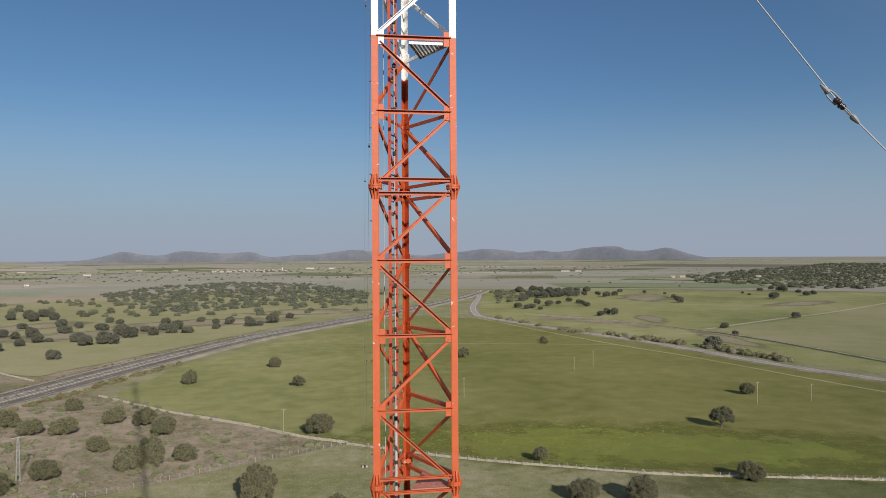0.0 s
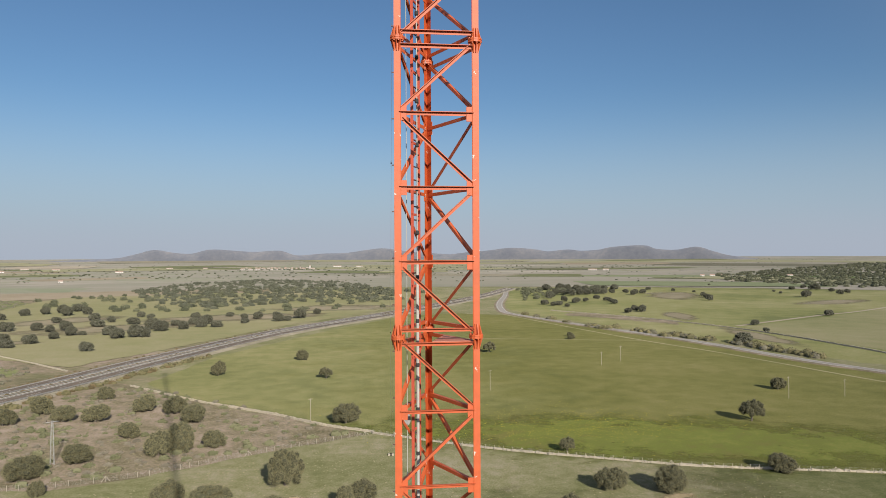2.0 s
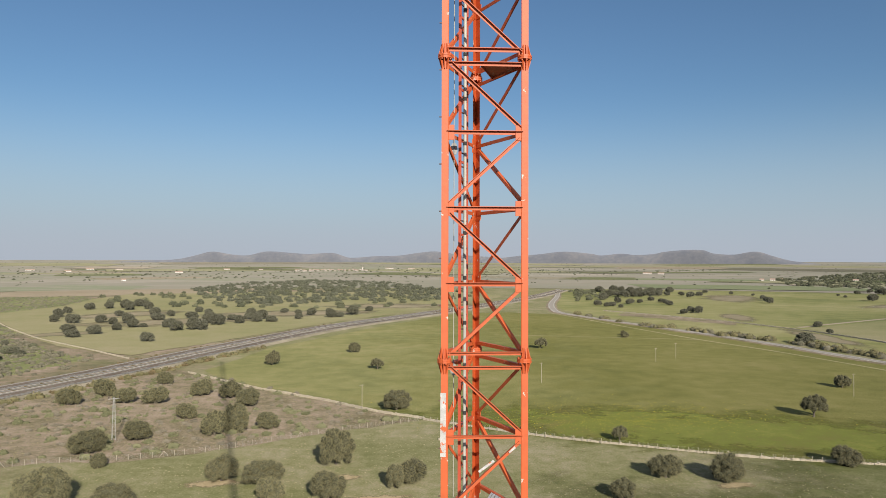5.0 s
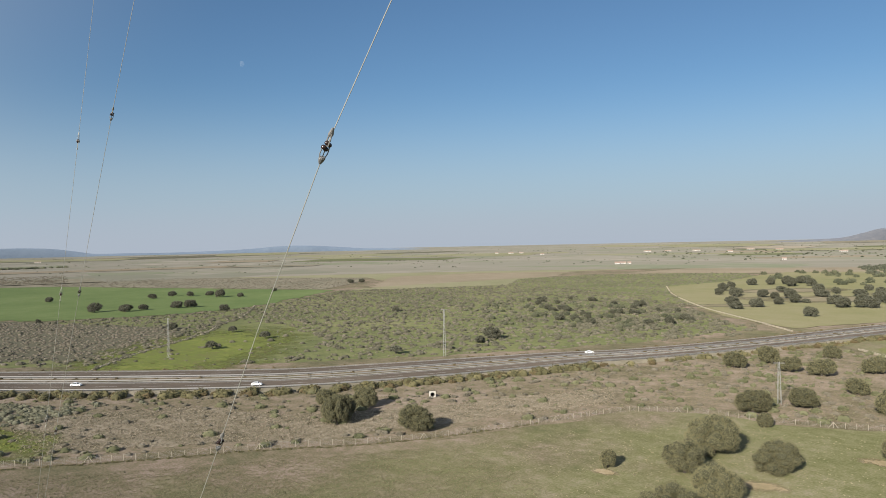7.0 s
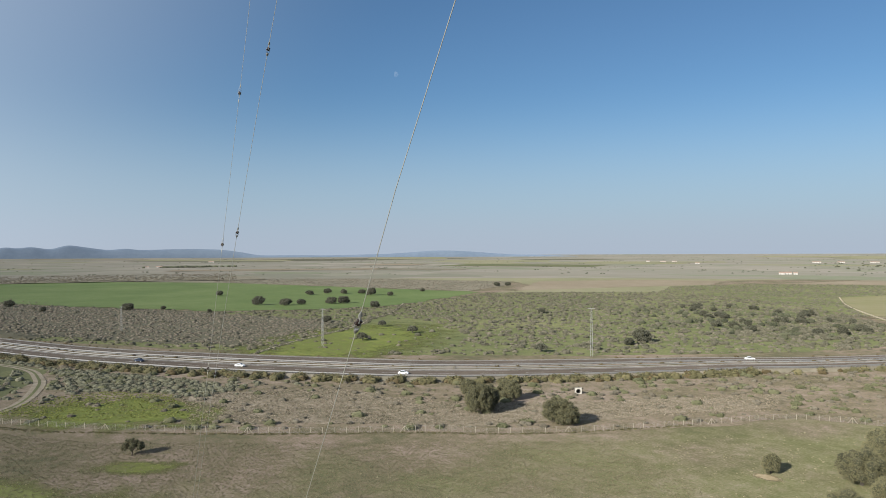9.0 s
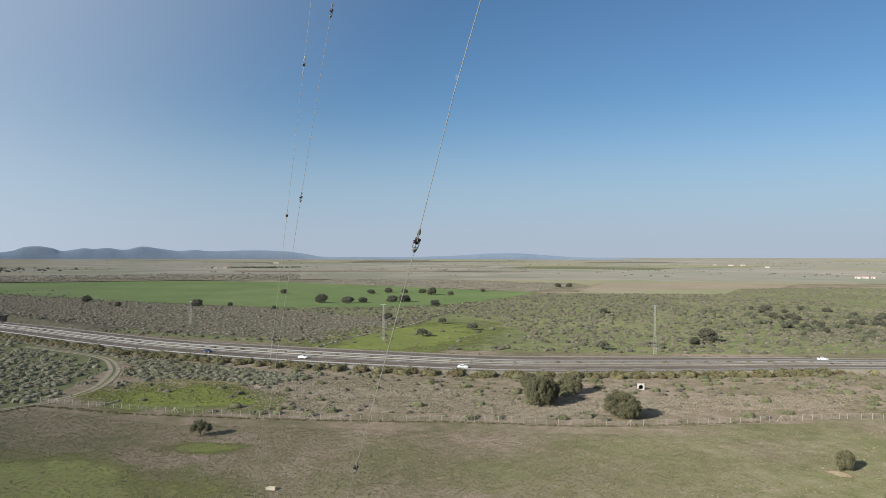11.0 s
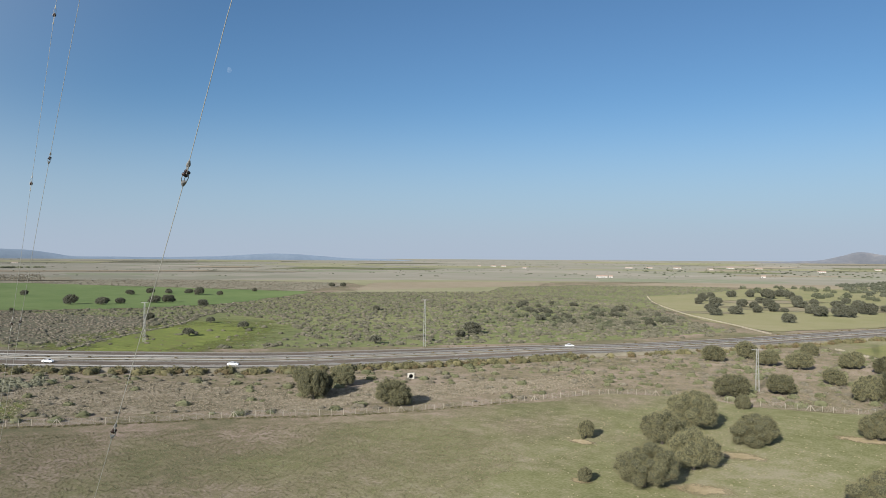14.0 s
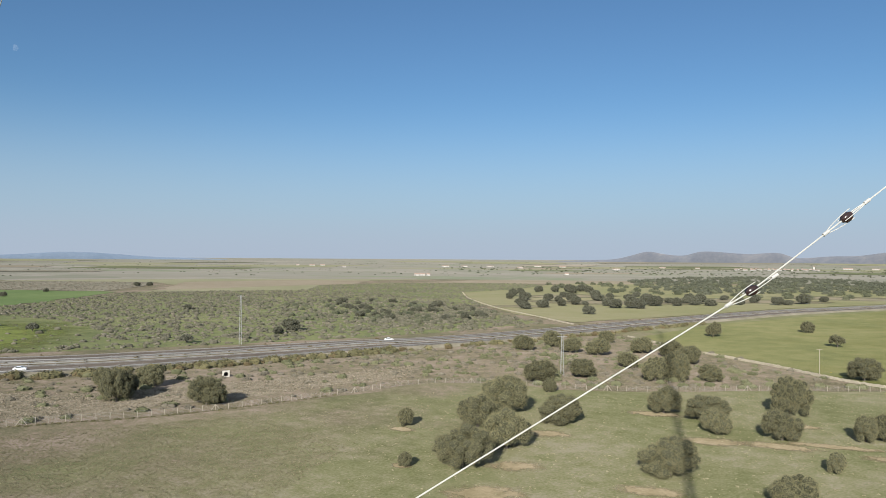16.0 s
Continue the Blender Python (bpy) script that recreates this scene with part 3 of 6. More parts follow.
soft_patch("green_hollow", -164, 17, 12, 6, 1.0, HOLLOWGREEN, "small bright green hollow beside a lone oak", 0.06)
soft_patch("lush_grass", -160, -24, 60, 24, 0.9, SOFTGREEN, "brighter green grass in the pasture", 0.05)
patch("meadow", [(4, 227), (37, 203), (68, 187), (95, 175), (132, 165), (260, 120), (330, 90), (320, 170), (262, 290), (245, 340), (232, 400), (218, 455), (198, 520), (172, 605), (152, 670), (100, 705), (52, 690), (46, 684), (-20, 560), (-80, 424), (-96, 335), (-68, 293), (-47, 274), (-30, 259), (-13, 241)], MEADOW, "smooth green meadow between the two roads", 0.05, 0.8)
soft_patch("lush_meadow", 96, 208, 120, 36, -0.3, LUSHMEADOW, "lush green grass along the meadow wall", 0.075)
SCRUB_NORTH = [(-300, 520), (-420, 600), (-560, 640), (-640, 760), (-620, 900), (-520, 985), (-440, 1010), (-395, 940), (-372, 800), (-385, 690), (-322, 586), (-252, 486)]
patch("scrubland_north", SCRUB_NORTH, SCRUBGREEN, "green scrubland beyond the tumbled wall", 0.21, 4)
patch("dehesa", [(-150, 392), (-199, 425), (-252, 486), (-322, 586), (-385, 690), (-372, 800), (-395, 940), (-400, 1060), (-200, 1150), (60, 1180), (140, 1020), (90, 880), (20, 740), (-60, 600), (-120, 452)], DEHESA, "pale green open pasture under scattered oaks", 0.22, 2)
patch("right_pasture", [(160, 750), (165, 690), (190, 600), (230, 470), (262, 360), (290, 270), (600, 250), (1100, 600), (1150, 1000), (800, 1250), (420, 1250), (250, 1200), (190, 900)], OLIVEPASTURE, "pale green pasture across the road", 0.03, 3)
patch("green_band", [(430, 1260), (498, 1892), (869, 2111), (1072, 2020), (860, 1500), (800, 1120)], FARGREEN, "green crop field beyond the pasture", 1.36, 4, 30)
for x, y, rx, ry, turn in ((-190, 600, 85, 40, 0.5), (-110, 690, 110, 45, 0.3), (-260, 680, 70, 40, 0.9), (-20, 800, 90, 50, 0.2), (-240, 500, 36, 18, 0.6)):
    soft_patch("bare_patch", x, y, rx, ry, turn, GRAZED, "brown grazed patch under scattered oaks", 0.27)
patch("brown_pasture", [(304, 532), (352, 563), (471, 634), (640, 745), (540, 480), (400, 340), (318, 330), (311, 412), (307, 449), (306, 492)], DEHESA, "brown grazed field beside the farm track", 0.1, 1.5)
for x, y, rx, ry, turn in ((440, 960, 120, 46, 1.15), (560, 790, 90, 30, 0.5), (300, 640, 60, 16, 1.3), (280, 470, 70, 14, 1.5)):
    soft_patch("grazed_patch", x, y, rx, ry, turn, GRAZED, "brown grazed patch in the pasture", 0.08)
patch("stubble_strip", [(-677, 528), (-880, 740), (-830, 905), (-720, 979), (-640, 850), (-665, 680)], TAN, "pale stubble strip", 0.28, 5)
patch("fallow_field", [(-560, 640), (-640, 830), (-720, 985), (-600, 1300), (-1300, 1100), (-1500, 700), (-1330, 520), (-900, 705), (-700, 600), (-660, 480)], OLIVE, "dull olive grazing field", 0.16, 4)
patch("tan_field", [(-500, 660), (-600, 860), (-600, 1290), (-300, 1420), (-110, 1480), (-200, 1160), (-440, 1010), (-495, 760)], TAN, "tan fallow field", 0.2, 3)

soft_patch("deep_grass", 120, 105, 150, 95, 0.3, DEEPGRASS, "deeper green grass in the pasture", 0.045)
patch("rough_strip", [(205, 690), (222, 686), (250, 636), (272, 584), (262, 560), (232, 610), (200, 660)], BROWN, "rough brown strip between road and wall", 0.12, 3)
# brown scrub on the plain behind the crop field
rim = [(1288, 71), (1288, 78), (1288, 85), (1288, 92), (1288, 97), (1400, 97), (1480, 90), (1680, 84), (1860, 78), (1800, 72)]
patch("scrubland_plain", [(-math.sin(radians(b)) * r, math.cos(radians(b)) * r) for r, b in rim], FARSCRUB, "brown scrubland on the plain beyond the crop field", 1.24, 6, 30)
# narrow fields of other crops far out on the plain
rf = random.Random(61)
for k in range(64):
    b0, r0 = rf.uniform(-34, 100), rf.uniform(1650, 4300)
    wide, deep, skew = rf.uniform(90, 420) * r0 / 3000, rf.uniform(50, 170) * r0 / 2600, rf.uniform(-0.5, 0.5)
    cx, cy = -math.sin(radians(b0)) * r0, math.cos(radians(b0)) * r0
    ax, ay = math.cos(radians(b0) + skew), math.sin(radians(b0) + skew)
    quad = [(cx + ax * u * wide - ay * v * deep, cy + ay * u * wide + ax * v * deep) for u, v in ((-1, -1), (1, -1), (1, 1), (-1, 1))]
    patch("far_field", quad, (PALE, OLIVE, VIVID if r0 < 2100 else OLIVE, TAN, FARSCRUB, SCRUB, HEATHER)[rf.choice((0, 1, 1, 2, 3, 4, 5, 6))], "narrow field far out on the plain", 1.3 + 0.02 * k, 4, 60)

# ------------------------------------------------------------------ hills on the horizon


def hills(name, rows, dist, base, mat, label):
    """A range with its crest at the given bearings and heights, with slopes to both sides."""
    line = smooth_line(rows, 0.35)
    vs, fs = [], []
    ks = (-0.16, -0.12, -0.08, -0.035, 0.0, 0.2)
    prof = (0.0, 0.29, 0.57, 0.83, 1.0, 0.3)
    for b, z in line:
        a = radians(b)
        for k, q in zip(ks, prof):
            d = dist + k * 500
            zz = base + max(0.0, z - base) * q
            vs.append((-math.sin(a) * d, math.cos(a) * d, zz if k > -0.16 else base - 6))
    n = len(ks)
    for i in range(len(line) - 1):
        for k in range(n - 1):
            fs.append((i * n + k, (i + 1) * n + k, (i + 1) * n + k + 1, i * n + k + 1))
    me = mesh_of(name, vs, fs, mat)
    me.polygons.foreach_set("use_smooth", [True] * len(me.polygons))
    ob = new(name, me)
    return tagged(ob, label, "hills", kind="structure")


def crest(pairs, eye, dist=4500):
    return [(b, eye + dist * math.tan(radians(e))) for b, e in pairs]


hills("hills_east", crest([(24, -0.5), (22.5, -0.46), (20.5, -0.34), (18.6, -0.26), (16.95, -0.17), (15.68, 0.11), (14.5, 0.39), (13.05, 0.18), (11.9, 0.13), (10.52, 0.42), (8.35, 0.29), (7.35, 0.24), (5.55, 0.32), (4.23, -0.03), (2.31, 0.09), (0.58, 0.13), (-0.94, 0.34), (-2.47, 0.47), (-4.6, 0.2), (-9.0, -0.1)], 58.5), 4450, 26, HAZEDARK, "low wooded hills blue with distance")
hills("hills_right", crest([(-6.0, -0.2), (-9.0, 0.15), (-10.39, 0.26), (-12.36, 0.47), (-14.32, 0.33), (-15.18, 0.19), (-16.69, 0.32), (-17.76, 0.22), (-19.03, 0.3), (-19.87, 0.47), (-21.33, 0.59), (-22.56, 0.58), (-23.17, 0.36), (-23.98, 0.27), (-24.79, 0.27), (-26.18, 0.47), (-27.35, 0.13), (-28.69, -0.21), (-31.5, -0.5), (-34, -0.7)], 58.5), 4430, 26, HAZEDARK, "wooded hill range blue with distance")
hills("hills_west", crest([(100, 0.3), (96, 0.35), (93.5, 0.2), (92.15, 0.32), (91.34, 0.59), (90.51, 0.66), (89.67, 0.54), (88.98, 0.35), (87.77, 0.54), (87.06, 0.5), (86.16, 0.57), (85.07, 0.45), (83.96, 0.69), (82.82, 0.56), (81.48, 0.39), (80.31, 0.47), (79.13, 0.38), (76.29, 0.45), (73.8, 0.39), (72.12, 0.17), (70.84, -0.02), (68.25, -0.03), (65.64, -0.05), (61.24, 0.05), (58.16, 0.25), (56.84, 0.28), (55.09, 0.22), (51.63, -0.02), (49.08, -0.08), (45, -0.25)], 42.5), 4450, 26, HAZEBLUE, "long hill range on the horizon, coloured blue for haze")

# ------------------------------------------------------------------ roads
HIGHWAY = smooth_line([(-900, -260, 30), (-700, -150, 30), (-560, -75, 30), (-465, -24, 32), (-362, 27, 34), (-306, 67, 40), (-269, 99, 41), (-235, 133, 40), (-214, 168, 39), (-196, 203, 36), (-182, 233, 31), (-163, 264, 27), (-137, 326, 26), (-107, 416, 26), (-60, 540, 25), (-10, 630, 25), (42, 720, 25), (110, 850, 24), (190, 1020, 22), (260, 1200, 20)], 7)
SIDE_ROAD = smooth_line([(260, 1230, 10), (212, 1007, 11), (170, 839, 12), (152, 740, 12), (150, 690, 12), (168, 619, 12), (192, 541, 12), (212, 480, 12), (226, 427, 12), (239, 361, 12), (251, 325, 12), (275, 265, 12), (320, 180, 12), (380, 80, 12)], 7)
TRACK = smooth_line([(-190, -60, 3.2), (-209, -42, 3.2), (-225, -27, 3.4), (-233, -12, 3.4), (-248, 0, 3.8), (-272, 7, 4.4), (-298, 10, 4.2), (-330, 6, 3.6), (-380, -20, 3.4)], 2.5)
FIELD_TRACK = smooth_line([(302, 539, 5), (350, 571, 5), (439, 627, 5), (505, 664, 5), (700, 800, 5)], 8)


def ribbon(name, line, a, b, z, mat, label, parent=None, gaps=None, half=None):
    """A strip along a line between the shares a and b of its width (-0.5 to 0.5), or of its own half width in metres; gaps: (dash, pause) in steps."""
    vs, fs = [], []
    n = len(line)
    for i in range(n):
        d = line[min(i + 1, n - 1)][:2] - line[max(i - 1, 0)][:2]
        d = d / np.hypot(*d)
        nx, ny = -d[1], d[0]
        x, y, w = line[i]
        lift = max(0.0, math.hypot(x, y) - 1200) * 0.0002
        for s in (a, b):
            o = w * s if half is None else w * (a + b) / 2 + (half if s == b else -half)
            vs.append((x + nx * o, y + ny * o, z + height(x, y) + lift))
    for i in range(n - 1):
        if gaps and i % (gaps[0] + gaps[1]) >= gaps[0]:
            continue
        fs.append((2 * i, 2 * i + 1, 2 * i + 3, 2 * i + 2)[::-1])
    me = mesh_of(name, vs, fs, mat)
    ob = new(name, me)
    if parent:
        ob.parent = parent
        return tagged(ob, label)
    return tagged(ob, label, "road", kind="structure")


def bank(name, line, z, share, slope, mat, label):
    """The road's embankment with sloping sides."""
    vs, fs = [], []
    n = len(line)
    for i in range(n):
        d = line[min(i + 1, n - 1)][:2] - line[max(i - 1, 0)][:2]
        d = d / np.hypot(*d)
        x, y, w = line[i]
        for s, zz in ((-share * w - slope, 0.02), (-share * w, z), (share * w, z), (share * w + slope, 0.02)):
            vs.append((x - d[1] * s, y + d[0] * s, zz + height(x, y)))
    for i in range(n - 1):
        for k in range(3):
            fs.append((4 * i + k, 4 * i + k + 1, 4 * i + k + 5, 4 * i + k + 4)[::-1])
    return tagged(new(name, mesh_of(name, vs, fs, mat)), label, "embankment", kind="structure")


bank("motorway_bank", HIGHWAY, 0.9, 0.54, 2.5, GRAVEL, "gravel embankment of the motorway")
for nm, a, b in (("carriageway", -0.47, -0.1), ("carriageway_far", 0.13, 0.5)):
    ribbon(nm, HIGHWAY, a, b, 0.96, ASPHALT, "grey asphalt motorway carriageway with hard shoulder")
ribbon("central_reservation", HIGHWAY, -0.075, 0.11, 0.98, BROWN, "brown grassy central reservation")
for nm, a, b in (("shoulder_outer", -0.47, -0.445), ("shoulder_median", -0.135, -0.1), ("shoulder_median_far", 0.13, 0.15), ("shoulder_outer_far", 0.462, 0.5)):
    ribbon(nm, HIGHWAY, a, b, 0.972, SHOULDER, "pale paved road shoulder")
for s in (-0.435, -0.155, 0.175, 0.455):
    ribbon("trim_edge_line", HIGHWAY, s - 0.0019, s + 0.0019, 0.985, ROADPAINT, "white painted road edge line", half=0.15)
for s in (-0.3, 0.315):
    ribbon("trim_lane_line", HIGHWAY, s - 0.0022, s + 0.0022, 0.985, ROADPAINT, "white dashed lane line", gaps=(1, 1), half=0.1)
for s in (-0.088, 0.12):
    ribbon("trim_kerb_strip", HIGHWAY, s - 0.001, s + 0.001, 0.99, CONCRETE, "pale concrete gutter beside the central reservation", half=0.36)
bank("side_road_bank", SIDE_ROAD, 0.5, 0.33, 2.0, BROWN, "sandy shoulder of the side road")
ribbon("side_road", SIDE_ROAD, -0.31, 0.31, 0.56, COUNTRYROAD, "grey asphalt country road")
ribbon("trim_side_line", SIDE_ROAD, -0.235, -0.22, 0.572, ROADPAINT, "white painted road edge line")
ribbon("trim_side_line_far", SIDE_ROAD, 0.22, 0.235, 0.572, ROADPAINT, "white painted road edge line")
ribbon("dirt_track", TRACK, -0.45, 0.45, 0.14, SOIL, "pale dirt track with two wheel ruts")
ribbon("track_middle", TRACK, -0.1, 0.12, 0.16, SCRUB, "grassy middle of the dirt track")
MEADOW_PATH = smooth_line([(138, 700, 1.5), (145, 671, 1.5), (169, 553, 1.5), (191, 459, 1.5), (209, 402, 1.5), (222, 349, 1.5), (232, 304, 1.5), (262, 190, 1.5)], 6)
MEADOW_TRAIL = smooth_line([(60, 492, 1.1), (110, 481, 1.1), (148, 470, 1.1), (190, 459, 1.1)], 6)
ribbon("meadow_path", MEADOW_PATH, -0.65, 0.65, 0.14, WORNGRASS, "worn path of pale grass through the meadow")
ribbon("meadow_trail", MEADOW_TRAIL, -0.6, 0.6, 0.13, WORNGRASS, "faint trail of pale grass through the meadow")
ribbon("field_track", FIELD_TRACK, -0.5, 0.5, 0.16, PALE, "pale sandy farm track")

# guard rails of the motorway


def guard_rail(share, lo, hi, label):
    rail = tagged(new("guard_rail"), label, "guard rail", group="motorway guard rails")
    pts = []
    for i in range(lo, hi):
        d = HIGHWAY[i + 1][:2] - HIGHWAY[i - 1][:2]
        d = d / np.hypot(*d)
        x, y, w = HIGHWAY[i]
        pts.append((x - d[1] * w * share, y + d[0] * w * share, 1.62))
    vs, fs = [], []
    for i, (x, y, z) in enumerate(pts):
        for dz, o in ((-0.16, 0.0), (-0.05, 0.05), (0.05, 0.0), (0.16, 0.05)):
            vs.append((x + o, y + o, z + dz))
    for i in range(len(pts) - 1):
        for k in range(3):
            fs.append((4 * i + k, 4 * i + 4 + k, 4 * i + 5 + k, 4 * i + k + 1))
    part_mesh("beam", mesh_of("beam", vs, fs, GREYSTEEL), rail)
    bm = bmesh.new()
    box(bm, 0.12, 0.12, 0.8)
    me = bpy.data.meshes.new("rail_post")
    bm.to_mesh(me)
    bm.free()
    me.materials.append(GREYSTEEL)
    for x, y, z in pts:
        part_mesh("post", me, rail, Matrix.Translation((x + 0.1, y + 0.1, 1.3)))


guard_rail(-0.49, 70, 150, "galvanised guard rail along the motorway edge")
guard_rail(-0.085, 50, 190, "galvanised guard rail beside the central reservation")
guard_rail(0.12, 50, 190, "galvanised guard rail beside the central reservation")

# ------------------------------------------------------------------ the guyed mast
W, Z0, BAY = 1.614, 56.85, 1.5
DEEP = W * 1.15
LEGS = [Vector((0, 0, 0)), Vector((-W, 0, 0)), Vector((-W / 2, DEEP, 0))]      # right, left, back
CENTRE = Vector((-W / 2, DEEP / 3, 0))
mast = tagged(new("guyed_mast"), "tall triangular lattice mast painted in orange-red and white bands", "radio mast")


def leg_mesh(mat):
    """A 60-degree pressed angle, corner outwards."""
    me_list = []
    for i in range(3):
        p = LEGS[i]
        a = (LEGS[(i + 1) % 3] - p).normalized()
        b = (LEGS[(i + 2) % 3] - p).normalized()
        c = (a + b).normalized()
        o = p - c * 0.065
        t, arm = 0.016, 0.128 if i < 2 else 0.19
        out = [o, o + a * arm, o + a * arm + c * t, o + c * t * 2, o + b * arm + c * t, o + b * arm]
        bm = bmesh.new()
        prism(bm, [(v.x, v.y) for v in out], 6.0 - 0.05)
        bmesh.ops.recalc_face_normals(bm, faces=bm.faces[:])
        me = bpy.data.meshes.new("leg")
        bm.to_mesh(me)
        bm.free()
        me.materials.append(mat)
        me_list.append(me)
    return me_list


def bar_mesh(a, b, w, t, mat, name, flip=False, proud=0.0):
    """An angle iron from a to b."""
    m = along(a, b)
    bm = bmesh.new()
    ol = [(0, -w / 2), (t, -w / 2), (t, w / 2 - t), (w, w / 2 - t), (w, w / 2), (0, w / 2)]
    ol = [(x - proud, y) for x, y in ol]
    if flip:
        ol = [(-x, y) for x, y in ol][::-1]
    prism(bm, ol, (Vector(b) - Vector(a)).length, m)
    bmesh.ops.recalc_face_normals(bm, faces=bm.faces[:])
    me = bpy.data.meshes.new(name)
    bm.to_mesh(me)
    bm.free()
    me.materials.append(mat)
    return me


def gusset_mesh(i, mat, tall=0.3, wide=0.22):
    """Flat plates on both faces of leg i."""
    p = LEGS[i]
    bm = bmesh.new()
    for j in (1, 2):
        d = (LEGS[(i + j) % 3] - p).normalized()
        n = Vector((d.y, -d.x, 0))
        if n.dot(CENTRE - p) > 0:
            n = -n
        m = Matrix((d, Vector((0, 0, 1)), n)).transposed().to_4x4()
        m.translation = p + d * (wide / 2 - 0.02) + n * 0.016
        box(bm, wide, tall, 0.014, m, 0.003)
    me = bpy.data.meshes.new("gusset_plate")
    bm.to_mesh(me)
    bm.free()
    me.materials.append(mat)
    return me


def flange_mesh(i, mat):
    """Joint plates between two leg sections, as one turned disk with a groove."""
    p = LEGS[i]
    c = (CENTRE - p).normalized()
    bm = bmesh.new()
    prev = None
    for r, z in ((0.08, -0.04), (0.19, -0.04), (0.19, -0.006), (0.178, -0.004), (0.178, 0.004), (0.19, 0.006), (0.19, 0.04), (0.08, 0.04)):
        now = [bm.verts.new((p.x + c.x * 0.02 + x, p.y + c.y * 0.02 + y, z)) for x, y in ring(r * 0.76, 12, 0.26)]
        if prev:
            for k in range(12):
                bm.faces.new((prev[k], prev[(k + 1) % 12], now[(k + 1) % 12], now[k]))
        prev = now
    me = bpy.data.meshes.new("flange")
    bm.to_mesh(me)
    bm.free()
    me.materials.append(mat)
    return me


def stiffener_mesh(mat):
    bm = bmesh.new()
    prism(bm, [(0.05, 0.035), (0.132, 0.035), (0.075, 0.25), (0.05, 0.25)], 0.016, Matrix.Translation((0, 0.008, 0)) @ Matrix.Rotation(math.pi / 2, 4, "X"))
    bmesh.ops.recalc_face_normals(bm, faces=bm.faces[:])
    me = bpy.data.meshes.new("stiffener")
    bm.to_mesh(me)
    bm.free()
    me.materials.append(mat)
    return me


def bolt_mesh(mat):
    bm = bmesh.new()
    prism(bm, ring(0.018, 6), 0.13, Matrix.Translation((0, 0, -0.065)))
    me = bpy.data.meshes.new("bolt")
    bm.to_mesh(me)
    bm.free()
    me.materials.append(mat)
    return me


def inset(i, j, z, d=0.13):
    """A point near leg i on the face towards leg j."""
    p, q = LEGS[i], LEGS[j]
    return p + (q - p).normalized() * d + Vector((0, 0, z))


MAST = {}
for mat in (ORANGE, WHITEPAINT):
    kit = {"leg": leg_mesh(mat), "flange": [flange_mesh(i, mat) for i in range(3)], "gusset": [gusset_mesh(i, mat) for i in range(3)]}
    kit["girt"] = [bar_mesh(inset(i, (i + 1) % 3, 0, 0.05), inset((i + 1) % 3, i, 0, 0.05), 0.075, 0.012, mat, "girt") for i in range(3)]
    kit["down"] = [bar_mesh(inset(i, (i + 1) % 3, BAY - 0.1, 0.1), inset((i + 1) % 3, i, 0.1, 0.1), 0.07, 0.012, mat, "diagonal", False, 0.009) for i in range(3)]
    kit["up"] = [bar_mesh(inset((i + 1) % 3, i, BAY - 0.1, 0.1), inset(i, (i + 1) % 3, 0.1, 0.1), 0.07, 0.012, mat, "diagonal", True, 0.009) for i in range(3)]
    MAST[mat.name] = kit

STIFF, BOLT = stiffener_mesh(ORANGE), bolt_mesh(ORANGE)
BANDS = [2.85, 23, 65.85, 86, 107, 128, 149, 170]


def paint_at(z):
    return WHITEPAINT if sum(z >= b for b in BANDS[1:]) % 2 == 0 else ORANGE


